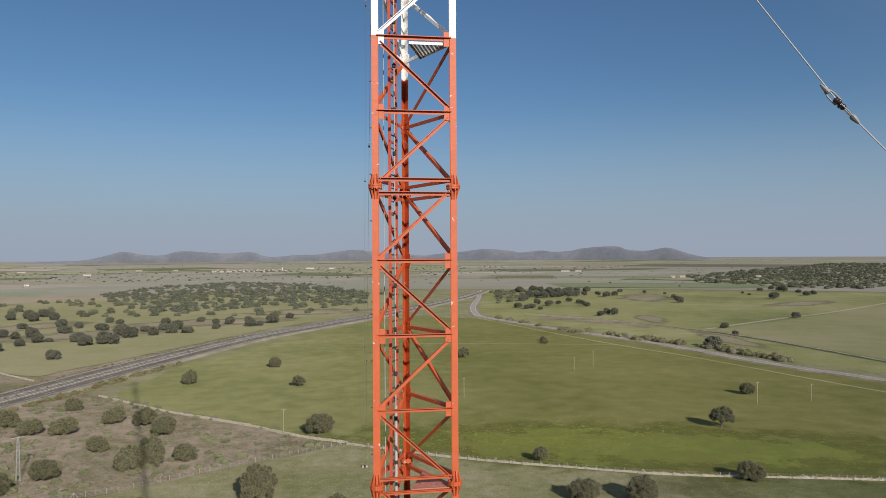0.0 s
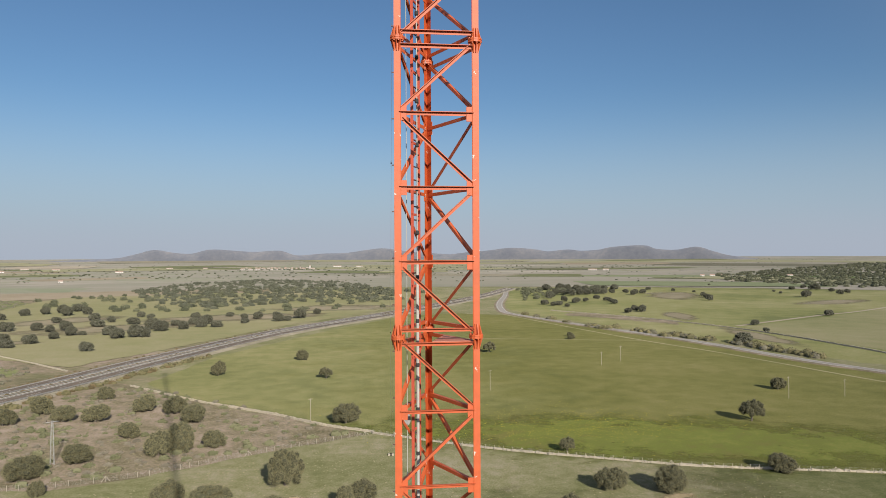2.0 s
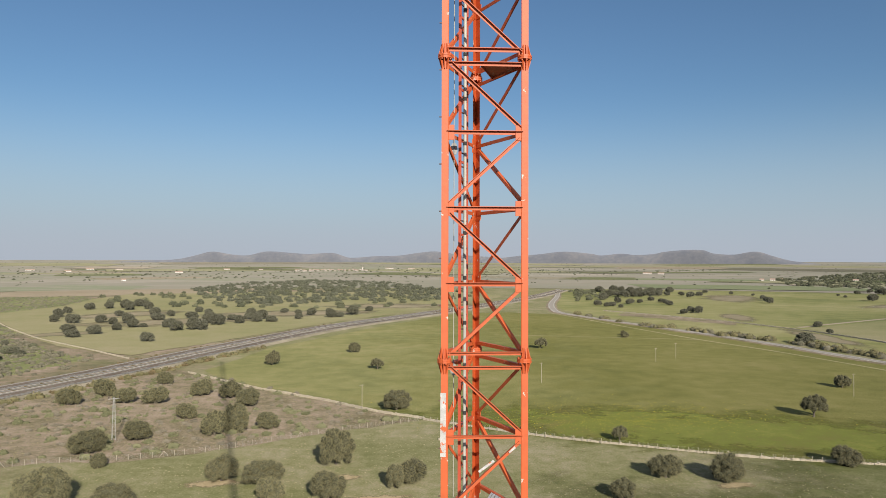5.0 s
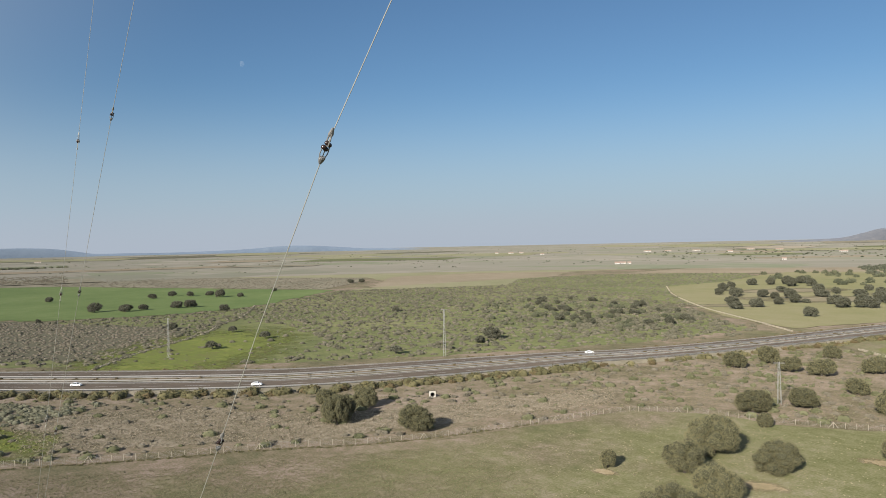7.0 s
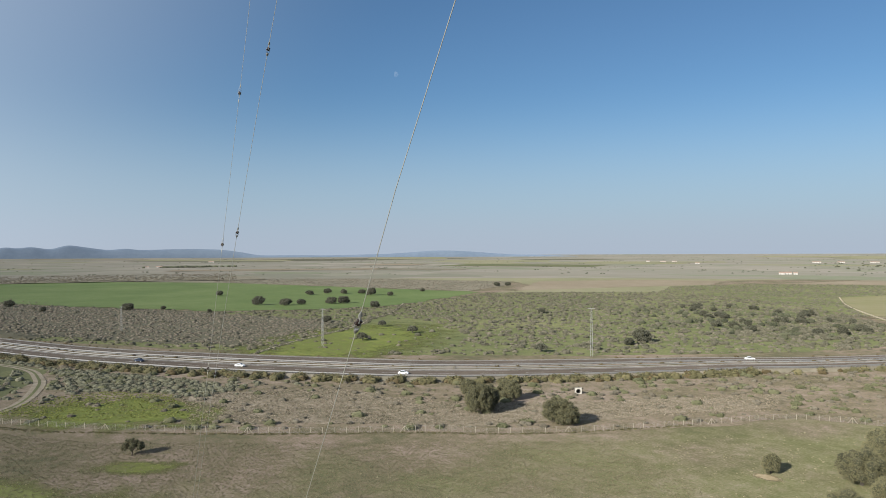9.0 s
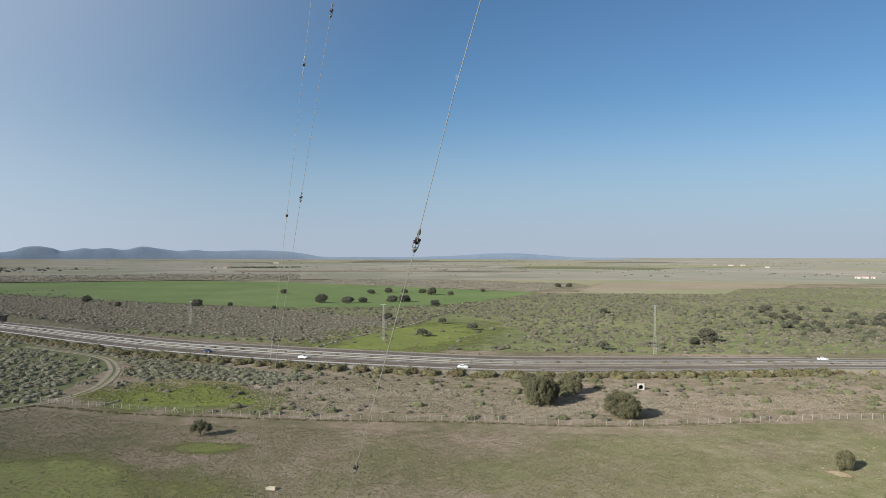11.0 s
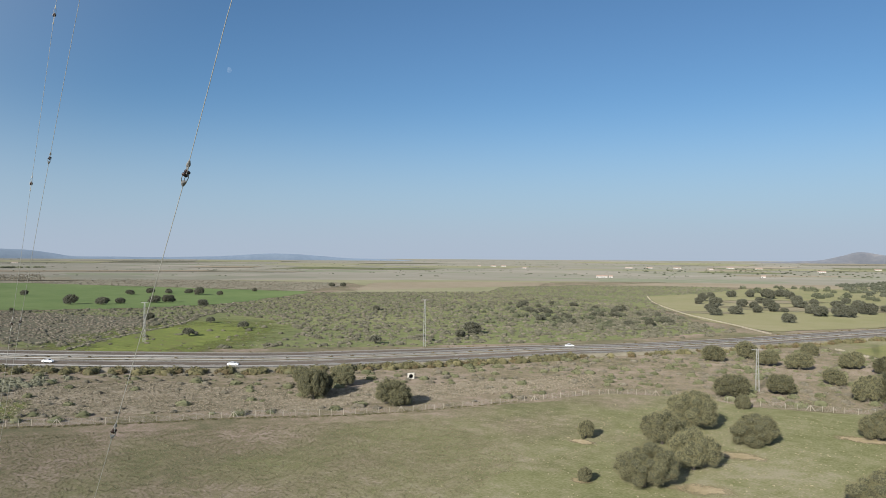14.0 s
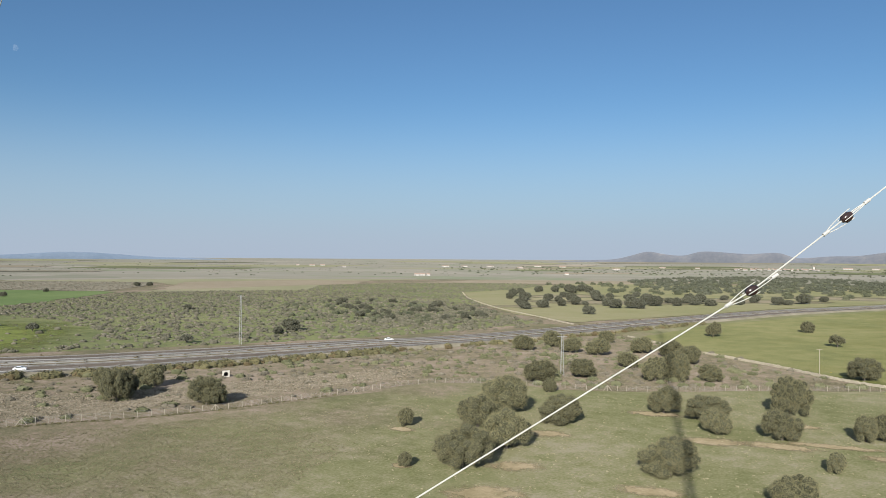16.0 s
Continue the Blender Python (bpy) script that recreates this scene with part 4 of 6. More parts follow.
for s in range(-9, 18):
    zb = Z0 + 6 * s
    sec_a = s == 0
    mid = MAST[paint_at(zb + 3).name]
    for i in range(3):
        low, high = paint_at(zb + 0.5), paint_at(zb + 5.5)
        if low == high:
            part_mesh("leg", mid["leg"][i], mast, Matrix.Translation((0, 0, zb + 0.025)))
        else:
            # the band changes within this section, a little lower on the back leg
            cut = 0.505 if i < 2 else 0.43
            part_mesh("leg", MAST[low.name]["leg"][i], mast, Matrix.Translation((0, 0, zb + 0.025)) @ Matrix.Diagonal((1, 1, cut, 1)))
            part_mesh("leg", MAST[high.name]["leg"][i], mast, Matrix.Translation((0, 0, zb + 0.025 + 5.95 * cut)) @ Matrix.Diagonal((1, 1, 1 - cut, 1)))
        fl = part_mesh("flange", MAST[paint_at(zb).name]["flange"][i], mast, Matrix.Translation((0, 0, zb)))
        if -3 <= s <= 2:
            p = LEGS[i]
            c = (CENTRE - p).normalized()
            hub = Matrix.Translation((p.x + c.x * 0.02, p.y + c.y * 0.02, 0))
            for k in range(5):
                a = math.atan2(-c.y, -c.x) + (k - 2) * 0.72
                part_mesh("stiffener", STIFF, fl, hub @ Matrix.Rotation(a, 4, "Z"))
                part_mesh("stiffener", STIFF, fl, hub @ Matrix.Rotation(a, 4, "Z") @ Matrix.Rotation(math.pi, 4, "X"))
            for k in range(8):
                a = k * math.pi / 4 + 0.2
                part_mesh("bolt", BOLT, fl, hub @ Matrix.Translation((0.118 * math.cos(a), 0.118 * math.sin(a), 0)))
        for b in range(4):
            kit = MAST[paint_at(zb + b * BAY + 0.7).name]
            kit2 = MAST[paint_at(zb + b * BAY - 0.01).name]
            zz = zb + b * BAY
            if abs(zz - BANDS[2]) < 0.1 and i > 0:
                kit2 = MAST[WHITEPAINT.name]
            if b == 0:
                part_mesh("girt", kit2["girt"][i], mast, Matrix.Translation((0, 0, zz - 0.14)))
                part_mesh("girt", kit["girt"][i], mast, Matrix.Translation((0, 0, zz + 0.14)))
            else:
                part_mesh("girt", kit2["girt"][i], mast, Matrix.Translation((0, 0, zz)))
                part_mesh("gusset_plate", kit2["gusset"][i], mast, Matrix.Translation((0, 0, zz)))
            kind = "down" if (b % 2 == 1) == sec_a else "up"
            part_mesh("diagonal", kit[kind][i], mast, Matrix.Translation((0, 0, zz)))


# ladder with feeder tube, inside the face between the left and back legs
fd = (LEGS[2] - LEGS[1]).normalized()
fn = Vector((fd.y, -fd.x, 0))
if fn.dot(CENTRE - LEGS[1]) < 0:
    fn = -fn
LAD = LEGS[1] + fd * 0.88 + fn * 0.1
bm = bmesh.new()
for s in (-0.22, 0.22):
    q = LAD + fd * s
    m = Matrix.Translation((q.x, q.y, 2.0)) @ Matrix.Rotation(math.atan2(fd.y, fd.x), 4, "Z")
    box(bm, 0.02, 0.06, 162, m @ Matrix.Translation((0, 0, 81)))
rails = part("ladder_rail", bm, RAILRED, mast, "dark red ladder rails")
v, f = tube_along([LAD + fd * -0.22, LAD + fd * 0.22], 0.016, 5)
RUNG = mesh_of("ladder_rung", v, f, DARKSTEEL)
vs, fs = [], []
for k in range(int(160 / 0.28)):
    z = 2.4 + 0.28 * k
    if 36 < z < 72:
        part_mesh("ladder_rung", RUNG, mast, Matrix.Translation((0, 0, z)))
    else:
        fs += [tuple(q + len(vs) for q in g) for g in f]
        vs += [q + Vector((0, 0, z)) for q in v]
tagged(part_mesh("far_ladder_rungs", mesh_of("far_ladder_rungs", vs, fs, DARKSTEEL), mast), "round steel ladder rungs", kind="stuff")
fp = LAD + fn * 0.03 + fd * 0.01
v, f = tube_along([(fp.x, fp.y, 2), (fp.x, fp.y, 58.3)], 0.034, 10)
part_mesh("feeder_tube", mesh_of("feeder_tube", v, f, FARROPE), mast, None, "grey feeder tube beside the ladder")
v, f = tube_along([(fp.x, fp.y, 58.3), (fp.x, fp.y, 160)], 0.014, 6)
part_mesh("cable", mesh_of("cable", v, f, FARROPE), mast, None, "thin grey cable above the feeder tube")
fp2 = LAD - fn * 0.1 - fd * 0.3
v, f = tube_along([(fp2.x, fp2.y, 2), (fp2.x, fp2.y, 165)], 0.008, 6)
part_mesh("cable", mesh_of("cable", v, f, FARROPE), mast, None, "thin grey hoisting wire")
for k in range(60):
    z = 20 + 1.5 * k + 0.35
    bm = bmesh.new()
    q = LAD + fd * 0.0
    m = Matrix.Translation((q.x, q.y, z)) @ Matrix.Rotation(math.atan2(fd.y, fd.x), 4, "Z")
    box(bm, 0.46, 0.03, 0.05, m, 0.004)
    if 40 < z < 72:
        part("ladder_bracket", bm, RAILRED, mast)
    else:
        bm.free()

# rest platforms: a triangular floor beside the right leg


def platform(z, mat, label, grate):
    a, b, c = LEGS[0] + Vector((-0.06, 0.03, 0)), LEGS[0] + (LEGS[1] - LEGS[0]) * 0.56 + Vector((0, 0.03, 0)), LEGS[0] + (LEGS[2] - LEGS[0]) * 0.62 + Vector((-0.03, 0, 0))
    bm = bmesh.new()
    bars = []
    if grate:
        n = 11
        for k in range(n):
            t = k / (n - 1)
            p, q = b.lerp(a, t), b.lerp(c, 1.0).lerp(c, 0)
            q = c.lerp(a, t) if t < 1 else a
            if (q - p).length < 0.05:
                continue
            bars.append((p, q))
        prism(bm, [(v.x, v.y) for v in (b, b.lerp(a, 0.04), c.lerp(a, 0.04), c)], 0.03, Matrix.Translation((0, 0, z - 0.015)))
    else:
        prism(bm, [(v.x, v.y) for v in (b, a, c)], 0.02, Matrix.Translation((0, 0, z - 0.01)))
    floor = part("rest_platform", bm, mat, mast, label)
    for p, q in bars[1:]:
        bm = bmesh.new()
        box(bm, 0.045, 0.03, (q - p).length, along(p + Vector((0, 0, z)), q + Vector((0, 0, z))) @ Matrix.Translation((0, 0, (q - p).length / 2)))
        part("grating_bar", bm, mat, floor)
    for p, q in ((a, b), (b, c), (c, a)):
        bm = bmesh.new()
        box(bm, 0.012, 0.06, (q - p).length, along(p + Vector((0, 0, z - 0.02)), q + Vector((0, 0, z - 0.02))) @ Matrix.Translation((0, 0, (q - p).length / 2)))
        part("edge_bar", bm, mat, floor)


platform(Z0 + 8.94, ZINC, "grey grating rest platform", True)
platform(Z0 - 0.1, RUSTFLOOR, "worn red painted rest platform", False)
platform(Z0 - 8.97, ZINC, "grey grating rest platform", True)
platform(Z0 - 18, ZINC, "grey grating rest platform", True)
# bare patch where the paint has come off the left leg
bm = bmesh.new()
box(bm, 0.11, 0.01, 1.25, Matrix.Translation((-W - 0.012, -0.046, Z0 - 7.25)), 0.003)
FLAKED = solid_mat("flaked_paint", (0.40, 0.40, 0.40), rough=0.8, vary=0.4, scale=7, wear=((0.44, 0.10, 0.03), 0.56, 5.0))
part("bare_patch", bm, FLAKED, mast, "grey patch where the paint has flaked off")
# clamps of the feeder tube, a pulley on its wire, and step bolts up the left leg
for k in range(34):
    z = 41.3 + 0.93 * k
    bm = bmesh.new()
    box(bm, 0.075, 0.085, 0.1, Matrix.Translation((fp.x, fp.y, z)), 0.02)
    part("tube_clamp", bm, RUBBER, mast, "dark tube clamp")
    bm = bmesh.new()
    prism(bm, ring(0.012, 6), 0.05, Matrix.Translation((-W - 0.05, -0.02, z + 0.4)) @ Matrix.Rotation(-math.pi / 2, 4, "Y"))
    part("step_bolt", bm, DARKSTEEL, mast)
for z in (55.1, 50.6):
    bm = bmesh.new()
    prism(bm, [(0.07 * math.cos(a * 0.5236), 0.13 * math.sin(a * 0.5236)) for a in range(12)], 0.05, Matrix.Translation((fp2.x, fp2.y + 0.025, z)) @ Matrix.Rotation(math.pi / 2, 4, "X"))
    box(bm, 0.03, 0.07, 0.34, Matrix.Translation((fp2.x, fp2.y, z + 0.05)), 0.01)
    part("pulley", bm, GREYSTEEL, mast, "grey pulley block on a thin wire")
# places where the paint has come off the braces
for (ax, az), (bx, bz), y in (((-0.62, 1.04), (-0.92, 0.82), -0.035), ((-0.2, 1.3), (-0.33, 1.2), -0.035)):
    bm = bmesh.new()
    a, b = Vector((ax, y, Z0 - 9 + az)), Vector((bx, y, Z0 - 9 + bz))
    box(bm, 0.006, 0.05, (b - a).length, along(a, b) @ Matrix.Translation((0, 0, (b - a).length / 2)), 0.002)
    part("bare_patch", bm, FLAKED, mast, "grey patch where the paint has flaked off")
# concrete foot
bm = bmesh.new()
box(bm, 3.6, 3.4, 2.9, Matrix.Translation((CENTRE.x, CENTRE.y, 1.4)), 0.1)
part("footing", bm, CONCRETE, mast, "pale concrete footing")

# ------------------------------------------------------------------ guys with their insulators


def egg_insulator(parent, p, d, size, label="brown porcelain egg insulator"):
    """A grooved egg of porcelain with two interlocked wire loops and clamps."""
    m = along(p, Vector(p) + d)
    bm = bmesh.new()
    bmesh.ops.create_uvsphere(bm, u_segments=14, v_segments=10, radius=1.0)
    for v in bm.verts:
        a = math.atan2(v.co.y, v.co.x)
        g = 1 - 0.14 * abs(math.cos(2 * a)) ** 6
        v.co = Vector((v.co.x * g * 0.62, v.co.y * g * 0.62, v.co.z * 0.9)) * size
    bm.transform(m)
    for f in bm.faces:
        f.smooth = True
    egg = part("egg_insulator", bm, PORCELAIN, parent, label)
    for s in (1, -1):
        for t in (1, -1):
            side = m.to_3x3() @ (Vector((1, 0, 0)) if s == 1 else Vector((0, 1, 0)))
            pts = []
            for k in range(9):
                u = k / 8
                z = s * size * (-0.9 + 4.5 * u)
                r = size * 0.66 * math.cos(u * math.pi / 2) ** 0.7 if u < 1 else 0
                if z * s < 0:
                    r *= 1.0
                pts.append(Vector(p) + d * z + side * t * max(r, 0.004))
            v, f = tube_along(pts, max(0.006, size * 0.05), 5)
            part_mesh("loop", mesh_of("loop", v, f, ROPE), egg)
        v, f = tube_along([Vector(p) + d * s * size * 3.0, Vector(p) + d * s * size * 3.9], size * 0.22, 8)
        part_mesh("clamp", mesh_of("clamp", v, f, ROPE), egg)


def yoke_insulator(parent, p, d, size):
    """A large strain insulator: three dark porcelain lobes held between forged shackles, with straps on both sides."""
    m = along(p, Vector(p) + d)
    bm = bmesh.new()
    for k, (x, z) in enumerate(((-0.24, -0.12), (0.24, 0.12), (0.04, -0.34), (-0.04, 0.34))):
        bmesh.ops.create_uvsphere(bm, u_segments=12, v_segments=8, radius=0.27 * size, matrix=m @ Matrix.Translation((x * size, 0, z * size)) @ Matrix.Diagonal((1, 0.9, 0.8, 1)))
    for f in bm.faces:
        f.smooth = True
    body = part("strain_insulator", bm, PORCELAIN, parent, "dark porcelain strain insulator between steel shackles")
    for s in (0.36, -0.36):
        v, f = tube_along([m @ Vector((s * size, 0, -0.1 * size)), m @ Vector((s * 1.1 * size, 0, -0.8 * size)), m @ Vector((s * 0.75 * size, 0, -1.35 * size))], 0.055 * size, 6)
        part_mesh("strap", mesh_of("strap", v, f, GREYSTEEL), body, None, "galvanised strap")
        v, f = tube_along([m @ Vector((0, s * 0.7 * size, 0.1 * size)), m @ Vector((0, s * 0.7 * size, 0.9 * size)), m @ Vector((0, s * 0.35 * size, 1.4 * size))], 0.07 * size, 6)
        part_mesh("strap", mesh_of("strap", v, f, GREYSTEEL), body, None, "galvanised strap")
    for z0, z1, w in ((1.1, 2.0, 0.24), (-1.2, -2.0, 0.3)):
        bm = bmesh.new()
        prev = None
        for k in range(6):
            u = k / 5
            r = w * size * (1.0 - 0.65 * u ** 1.6) * (0.75 if k == 0 else 1)
            now = [bm.verts.new(m @ Vector((x * 1.25, y * 0.8, (z0 + (z1 - z0) * u) * size))) for x, y in ring(r, 10)]
            if prev:
                for j in range(10):
                    bm.faces.new((prev[j], prev[(j + 1) % 10], now[(j + 1) % 10], now[j]))
            else:
                bm.faces.new(now)
            prev = now
        bm.faces.new(prev)
        bmesh.ops.recalc_face_normals(bm, faces=bm.faces[:])
        part("shackle", bm, GREYSTEEL, body, "forged galvanised shackle")


def guy(points, radius, insulators, label, kind, size, sag=True):
    """One stay from the mast to its anchor block."""
    top = tagged(new("guy_rope"), label, "guy rope", group="guy ropes of the mast")
    line = smooth_line(points, 4.0) if sag and len(points) > 2 else np.array(points, float)
    v, f = tube_along([tuple(p) for p in line], radius, 6)
    part_mesh("strand", mesh_of("strand", v, f, ROPE if radius < 0.01 else FARROPE), top)
    L = [Vector(p) for p in points]
    for z in insulators:
        for a, b in zip(line[:-1], line[1:]):
            if a[2] >= z > b[2]:
                a, b = Vector(a), Vector(b)
                p = a.lerp(b, (a.z - z) / (a.z - b.z))
                (yoke_insulator if kind == "yoke" else egg_insulator)(top, p, (a - b).normalized(), size)
                break
    bm = bmesh.new()
    e = L[-1]
    box(bm, 1.1, 1.1, 0.6, Matrix.Translation((e.x, e.y, 0.2)), 0.06)
    part("anchor_block", bm, STONE, top, "concrete anchor block")


guy([(-1.6, -0.05, 77.6), (-9.1, -0.86, 65.0), (-19.57, -1.98, 50.8), (-29.5, -0.3, 40.2), (-39.7, 1.46, 29.33), (-67, 6.1, 0.6)], 0.0145, [65.0, 50.8, 40.73, 29.33, 14], "long galvanised guy rope with strain insulators", "yoke", 0.3)
guy([(-1.6, -0.05, 112.5), (-52.05, 4.53, 57.0), (-104, 11.8, 0.6)], 0.017, [80, 57.0, 45.04, 32], "thin guy rope from the upper mast", "yoke", 0.27)
guy([(-1.6, -0.05, 162), (-67.96, 7.69, 57.34), (-104.6, 11.9, 0.6)], 0.017, [80, 57.34, 44.24, 31], "thin guy rope from the mast top", "egg", 0.2)
guy([(-1.62, -0.05, 38.94), (-4.425, -2.483, 36.36), (-5.437, -3.358, 35.43), (-8.60, -6.09, 33.10), (-53, -44.4, 0.6)], 0.0098, [36.36, 35.43, 15.0], "pale guy rope with egg insulators near the mast foot", "egg", 0.105, False)
guy([(0.06, -0.03, 75.4), (5.85, -3.74, 63.94), (20, -12.8, 45.2), (56, -36, 0.6)], 0.012, [63.94, 47.5, 24], "long galvanised guy rope with dark strain insulators", "yoke", 0.225)
guy([(-W / 2, DEEP + 0.05, 112.5), (8.7, 200, 0.6)], 0.017, [74, 41, 20], "thin guy rope running away behind the mast", "egg", 0.2)
guy([(-W / 2, DEEP + 0.05, 162), (8.2, 200, 0.6)], 0.017, [95, 74, 41], "thin guy rope running away behind the mast", "egg", 0.2)

# ------------------------------------------------------------------ trees


def leaf_cloud(pts, normals, sizes, rng):
    """Small bent leaf sprays: one quad pair each."""
    n = len(pts)
    t = rng.normal(size=(n, 3))
    nn = normals + 0.36 * rng.normal(size=(n, 3))
    nn /= np.linalg.norm(nn, axis=1, keepdims=True)
    u = np.cross(nn, t)
    u /= np.linalg.norm(u, axis=1, keepdims=True)
    w = np.cross(nn, u)
    s = sizes[:, None]
    a = pts - u * s
    b = pts + w * s * 0.62 + nn * s * 0.25
    c = pts + u * s
    d = pts - w * s * 0.62 + nn * s * 0.12
    vs = np.stack([a, b, c, d], 1).reshape(-1, 3)
    fs = np.arange(4 * n).reshape(-1, 4)
    return vs, fs


def cloud_mesh(name, vs, fs, mat):
    me = bpy.data.meshes.new(name)
    me.from_pydata(vs.tolist(), [], fs.tolist())
    me.materials.append(mat)
    me.update()
    return me


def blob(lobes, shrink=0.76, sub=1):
    """Inner mass of the crown, coloured dark for the shade between clumps: one lumpy ball per lobe."""
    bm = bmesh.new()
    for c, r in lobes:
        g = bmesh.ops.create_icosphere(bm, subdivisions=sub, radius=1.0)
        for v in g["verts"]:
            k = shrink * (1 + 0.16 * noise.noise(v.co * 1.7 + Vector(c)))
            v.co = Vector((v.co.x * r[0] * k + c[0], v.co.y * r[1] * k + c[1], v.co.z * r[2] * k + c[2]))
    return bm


def oak(seed, leaves, size, limb=True, squat=1.0, name="holm_oak", mat=OAKLEAF, bare=0.35):
    """A holm oak 9 m across: short trunk, limbs and a dense uneven crown of many lobes; bare: height of the crown's underside."""
    rng = np.random.default_rng(seed)
    root = new(name)
    lobes = [((0, 0, 3.7 * squat), (2.6, 2.6, 1.3 * squat))] if bare > 1 else [((0, 0, 2.9 * squat), (3.3, 3.3, 2.2 * squat))]
    wob = rng.uniform(0, 6.28, 3)
    for k in range(58):
        # clumps spread evenly over an uneven dome that hangs almost to the ground
        v = 1 - (k + 0.5) / 58 * 1.72
        a = 2.39996 * k + rng.uniform(-0.3, 0.3)
        rim = math.sqrt(max(0.05, 1 - v * v)) if v > 0 else 1 + 0.28 * v
        swell = 1 + 0.15 * math.sin(2 * a + wob[0]) + 0.11 * math.sin(3 * a + wob[1])
        q = rng.uniform(0.6, 1.22)
        lift = 0.35 * math.sin(a + wob[2]) + rng.uniform(-0.3, 0.3)
        lobes.append(((3.4 * rim * swell * math.cos(a), 3.4 * rim * swell * math.sin(a), (3.0 + (2.55 if v > 0 else 2.3) * v + lift) * squat), (q * 1.08, q * 1.08, q * 0.95 * squat)))
    lobes = [q for q in lobes if q[0][2] - 0.5 * q[1][2] > bare or bare < 1]
    area = np.array([r[0] * r[2] for _, r in lobes])
    pick = rng.choice(len(lobes), size=leaves, p=area / area.sum())
    d = rng.normal(size=(leaves, 3))
    d /= np.linalg.norm(d, axis=1, keepdims=True)
    cen = np.array([lobes[i][0] for i in pick])
    rad = np.array([lobes[i][1] for i in pick])
    lump = 1 + 0.12 * np.sin(d[:, :1] * 9 + cen[:, :1] * 3) * np.cos(d[:, 1:2] * 8 + cen[:, 1:2])
    pts = cen + d * rad * lump * rng.uniform(0.74, 1.08, size=(leaves, 1))
    nrm = d * 0.8 + np.array([0, 0, 0.35])
    ok = pts[:, 2] > bare
    vs, fs = leaf_cloud(pts[ok], nrm[ok], rng.uniform(0.6, 1.35, size=ok.sum()) * size, rng)
    part_mesh("crown", cloud_mesh("crown", vs, fs, mat), root)
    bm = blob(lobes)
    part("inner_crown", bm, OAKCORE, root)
    vs, fs = [], []
    spots = [[(0, 0, -0.15), (0.12, 0.05, 0.9), (0.05, 0.1, 1.8 + bare * 0.4)]]
    if limb:
        for k in range(4):
            a = 1.57 * k + rng.uniform(0, 1)
            spots.append([(0.06, 0.06, 1.2), (0.8 * math.cos(a), 0.8 * math.sin(a), 2.0), (2.0 * math.cos(a), 2.0 * math.sin(a), 3.0)])
    bm = bmesh.new()
    for k, s in enumerate(spots):
        r = 0.36 if k == 0 else 0.17
        prev = None
        for i, p in enumerate(s):
            vsr = [bm.verts.new((p[0] + x, p[1] + y, p[2])) for x, y in ring(r * (1 - 0.22 * i), 7)]
            if prev:
                for j in range(7):
                    bm.faces.new((prev[j], prev[(j + 1) % 7], vsr[(j + 1) % 7], vsr[j]))
            prev = vsr
    part("trunk", bm, BARK, root)
    return root


def placed(x, y, w, turn, tall=1.0):
    s = w / 9.0
    return Matrix.Translation((x, y, height(x, y))) @ Matrix.Rotation(turn, 4, "Z") @ Matrix.Diagonal((s, s, s * tall, 1))


NEAR_OAKS = [oak(s, 27000, 0.078, squat=q) for s, q in ((1, 1.0), (2, 0.92), (3, 1.08), (4, 0.98), (5, 1.04), (6, 0.95))]
MID_OAKS = [oak(s, 2600, 0.24, False, q, mat=FAROAKLEAF) for s, q in ((11, 1.0), (12, 0.9), (13, 1.08))]
OPEN_OAKS = [oak(s, 15000, 0.085, squat=q, bare=1.9) for s, q in ((21, 1.0), (22, 1.1))]
MID_OPEN_OAKS = [oak(s, 2000, 0.25, True, q, mat=FAROAKLEAF, bare=1.9) for s, q in ((24, 1.0), (25, 0.92))]
used = set()


def plant(rows, kit, label, group, tall=(0.85, 1.08), category="tree"):
    """Trees at rows of x, y, crown width and, where known, height."""
    rng = random.Random(group)
    for x, y, w, *high in rows:
        src = rng.choice(kit)
        m = placed(x, y, w, rng.uniform(0, 6.28), high[0] / (w * 0.68) if high else rng.uniform(*tall))
        if src not in used:
            used.add(src)
            src.matrix_basis = m
            t = src
        else:
            t = copy_thing(src, m)
            t.matrix_basis = m
        tagged(t, label, category, group)


# pasture oaks inside the fence
plant([(-64.9, 98.8, 10.8, 7.2), (-63.6, 114.4, 9.4, 7.6), (-78.6, 145, 13.4, 8.2), (-76.5, 127.4, 10, 6.6), (-62.7, 140.1, 10.7, 6.4), (-45.6, 162.8, 8.6, 6.3), (-35.4, 160, 10.4, 5.6), (-31.1, 147.8, 6.9, 5), (-32.9, 112.6, 10.4, 6.5), (-19.7, 175.8, 9.5, 8.8), (-19, 149, 8.0, 6.2), (-4.4, 156.3, 5.4, 5.3), (-0.5, 159.3, 7.6, 5.6), (-13.1, 106.1, 7.0, 4.4), (61, 161, 8), (46, 146, 6.5), (75, 158, 8.8), (111, 169, 7.4), (77, 160, 5)], NEAR_OAKS, "dense dark green holm oak standing in the pasture", "oaks in the pasture")
plant([(-90.3, 120.3, 4.3, 3.8), (-73.4, 93.8, 2.7, 2.6), (-79, 175.1, 4, 3.6), (-8.7, 128.7, 3.7, 3.6)], NEAR_OAKS, "small young holm oak on bare grazed ground", "young oaks in the pasture", (0.95, 1.15))
plant([(-174.5, 18.2, 4.6, 3.6)], OPEN_OAKS[:1], "small lone oak with a bare trunk beside a green hollow", "lone oak in the pasture")
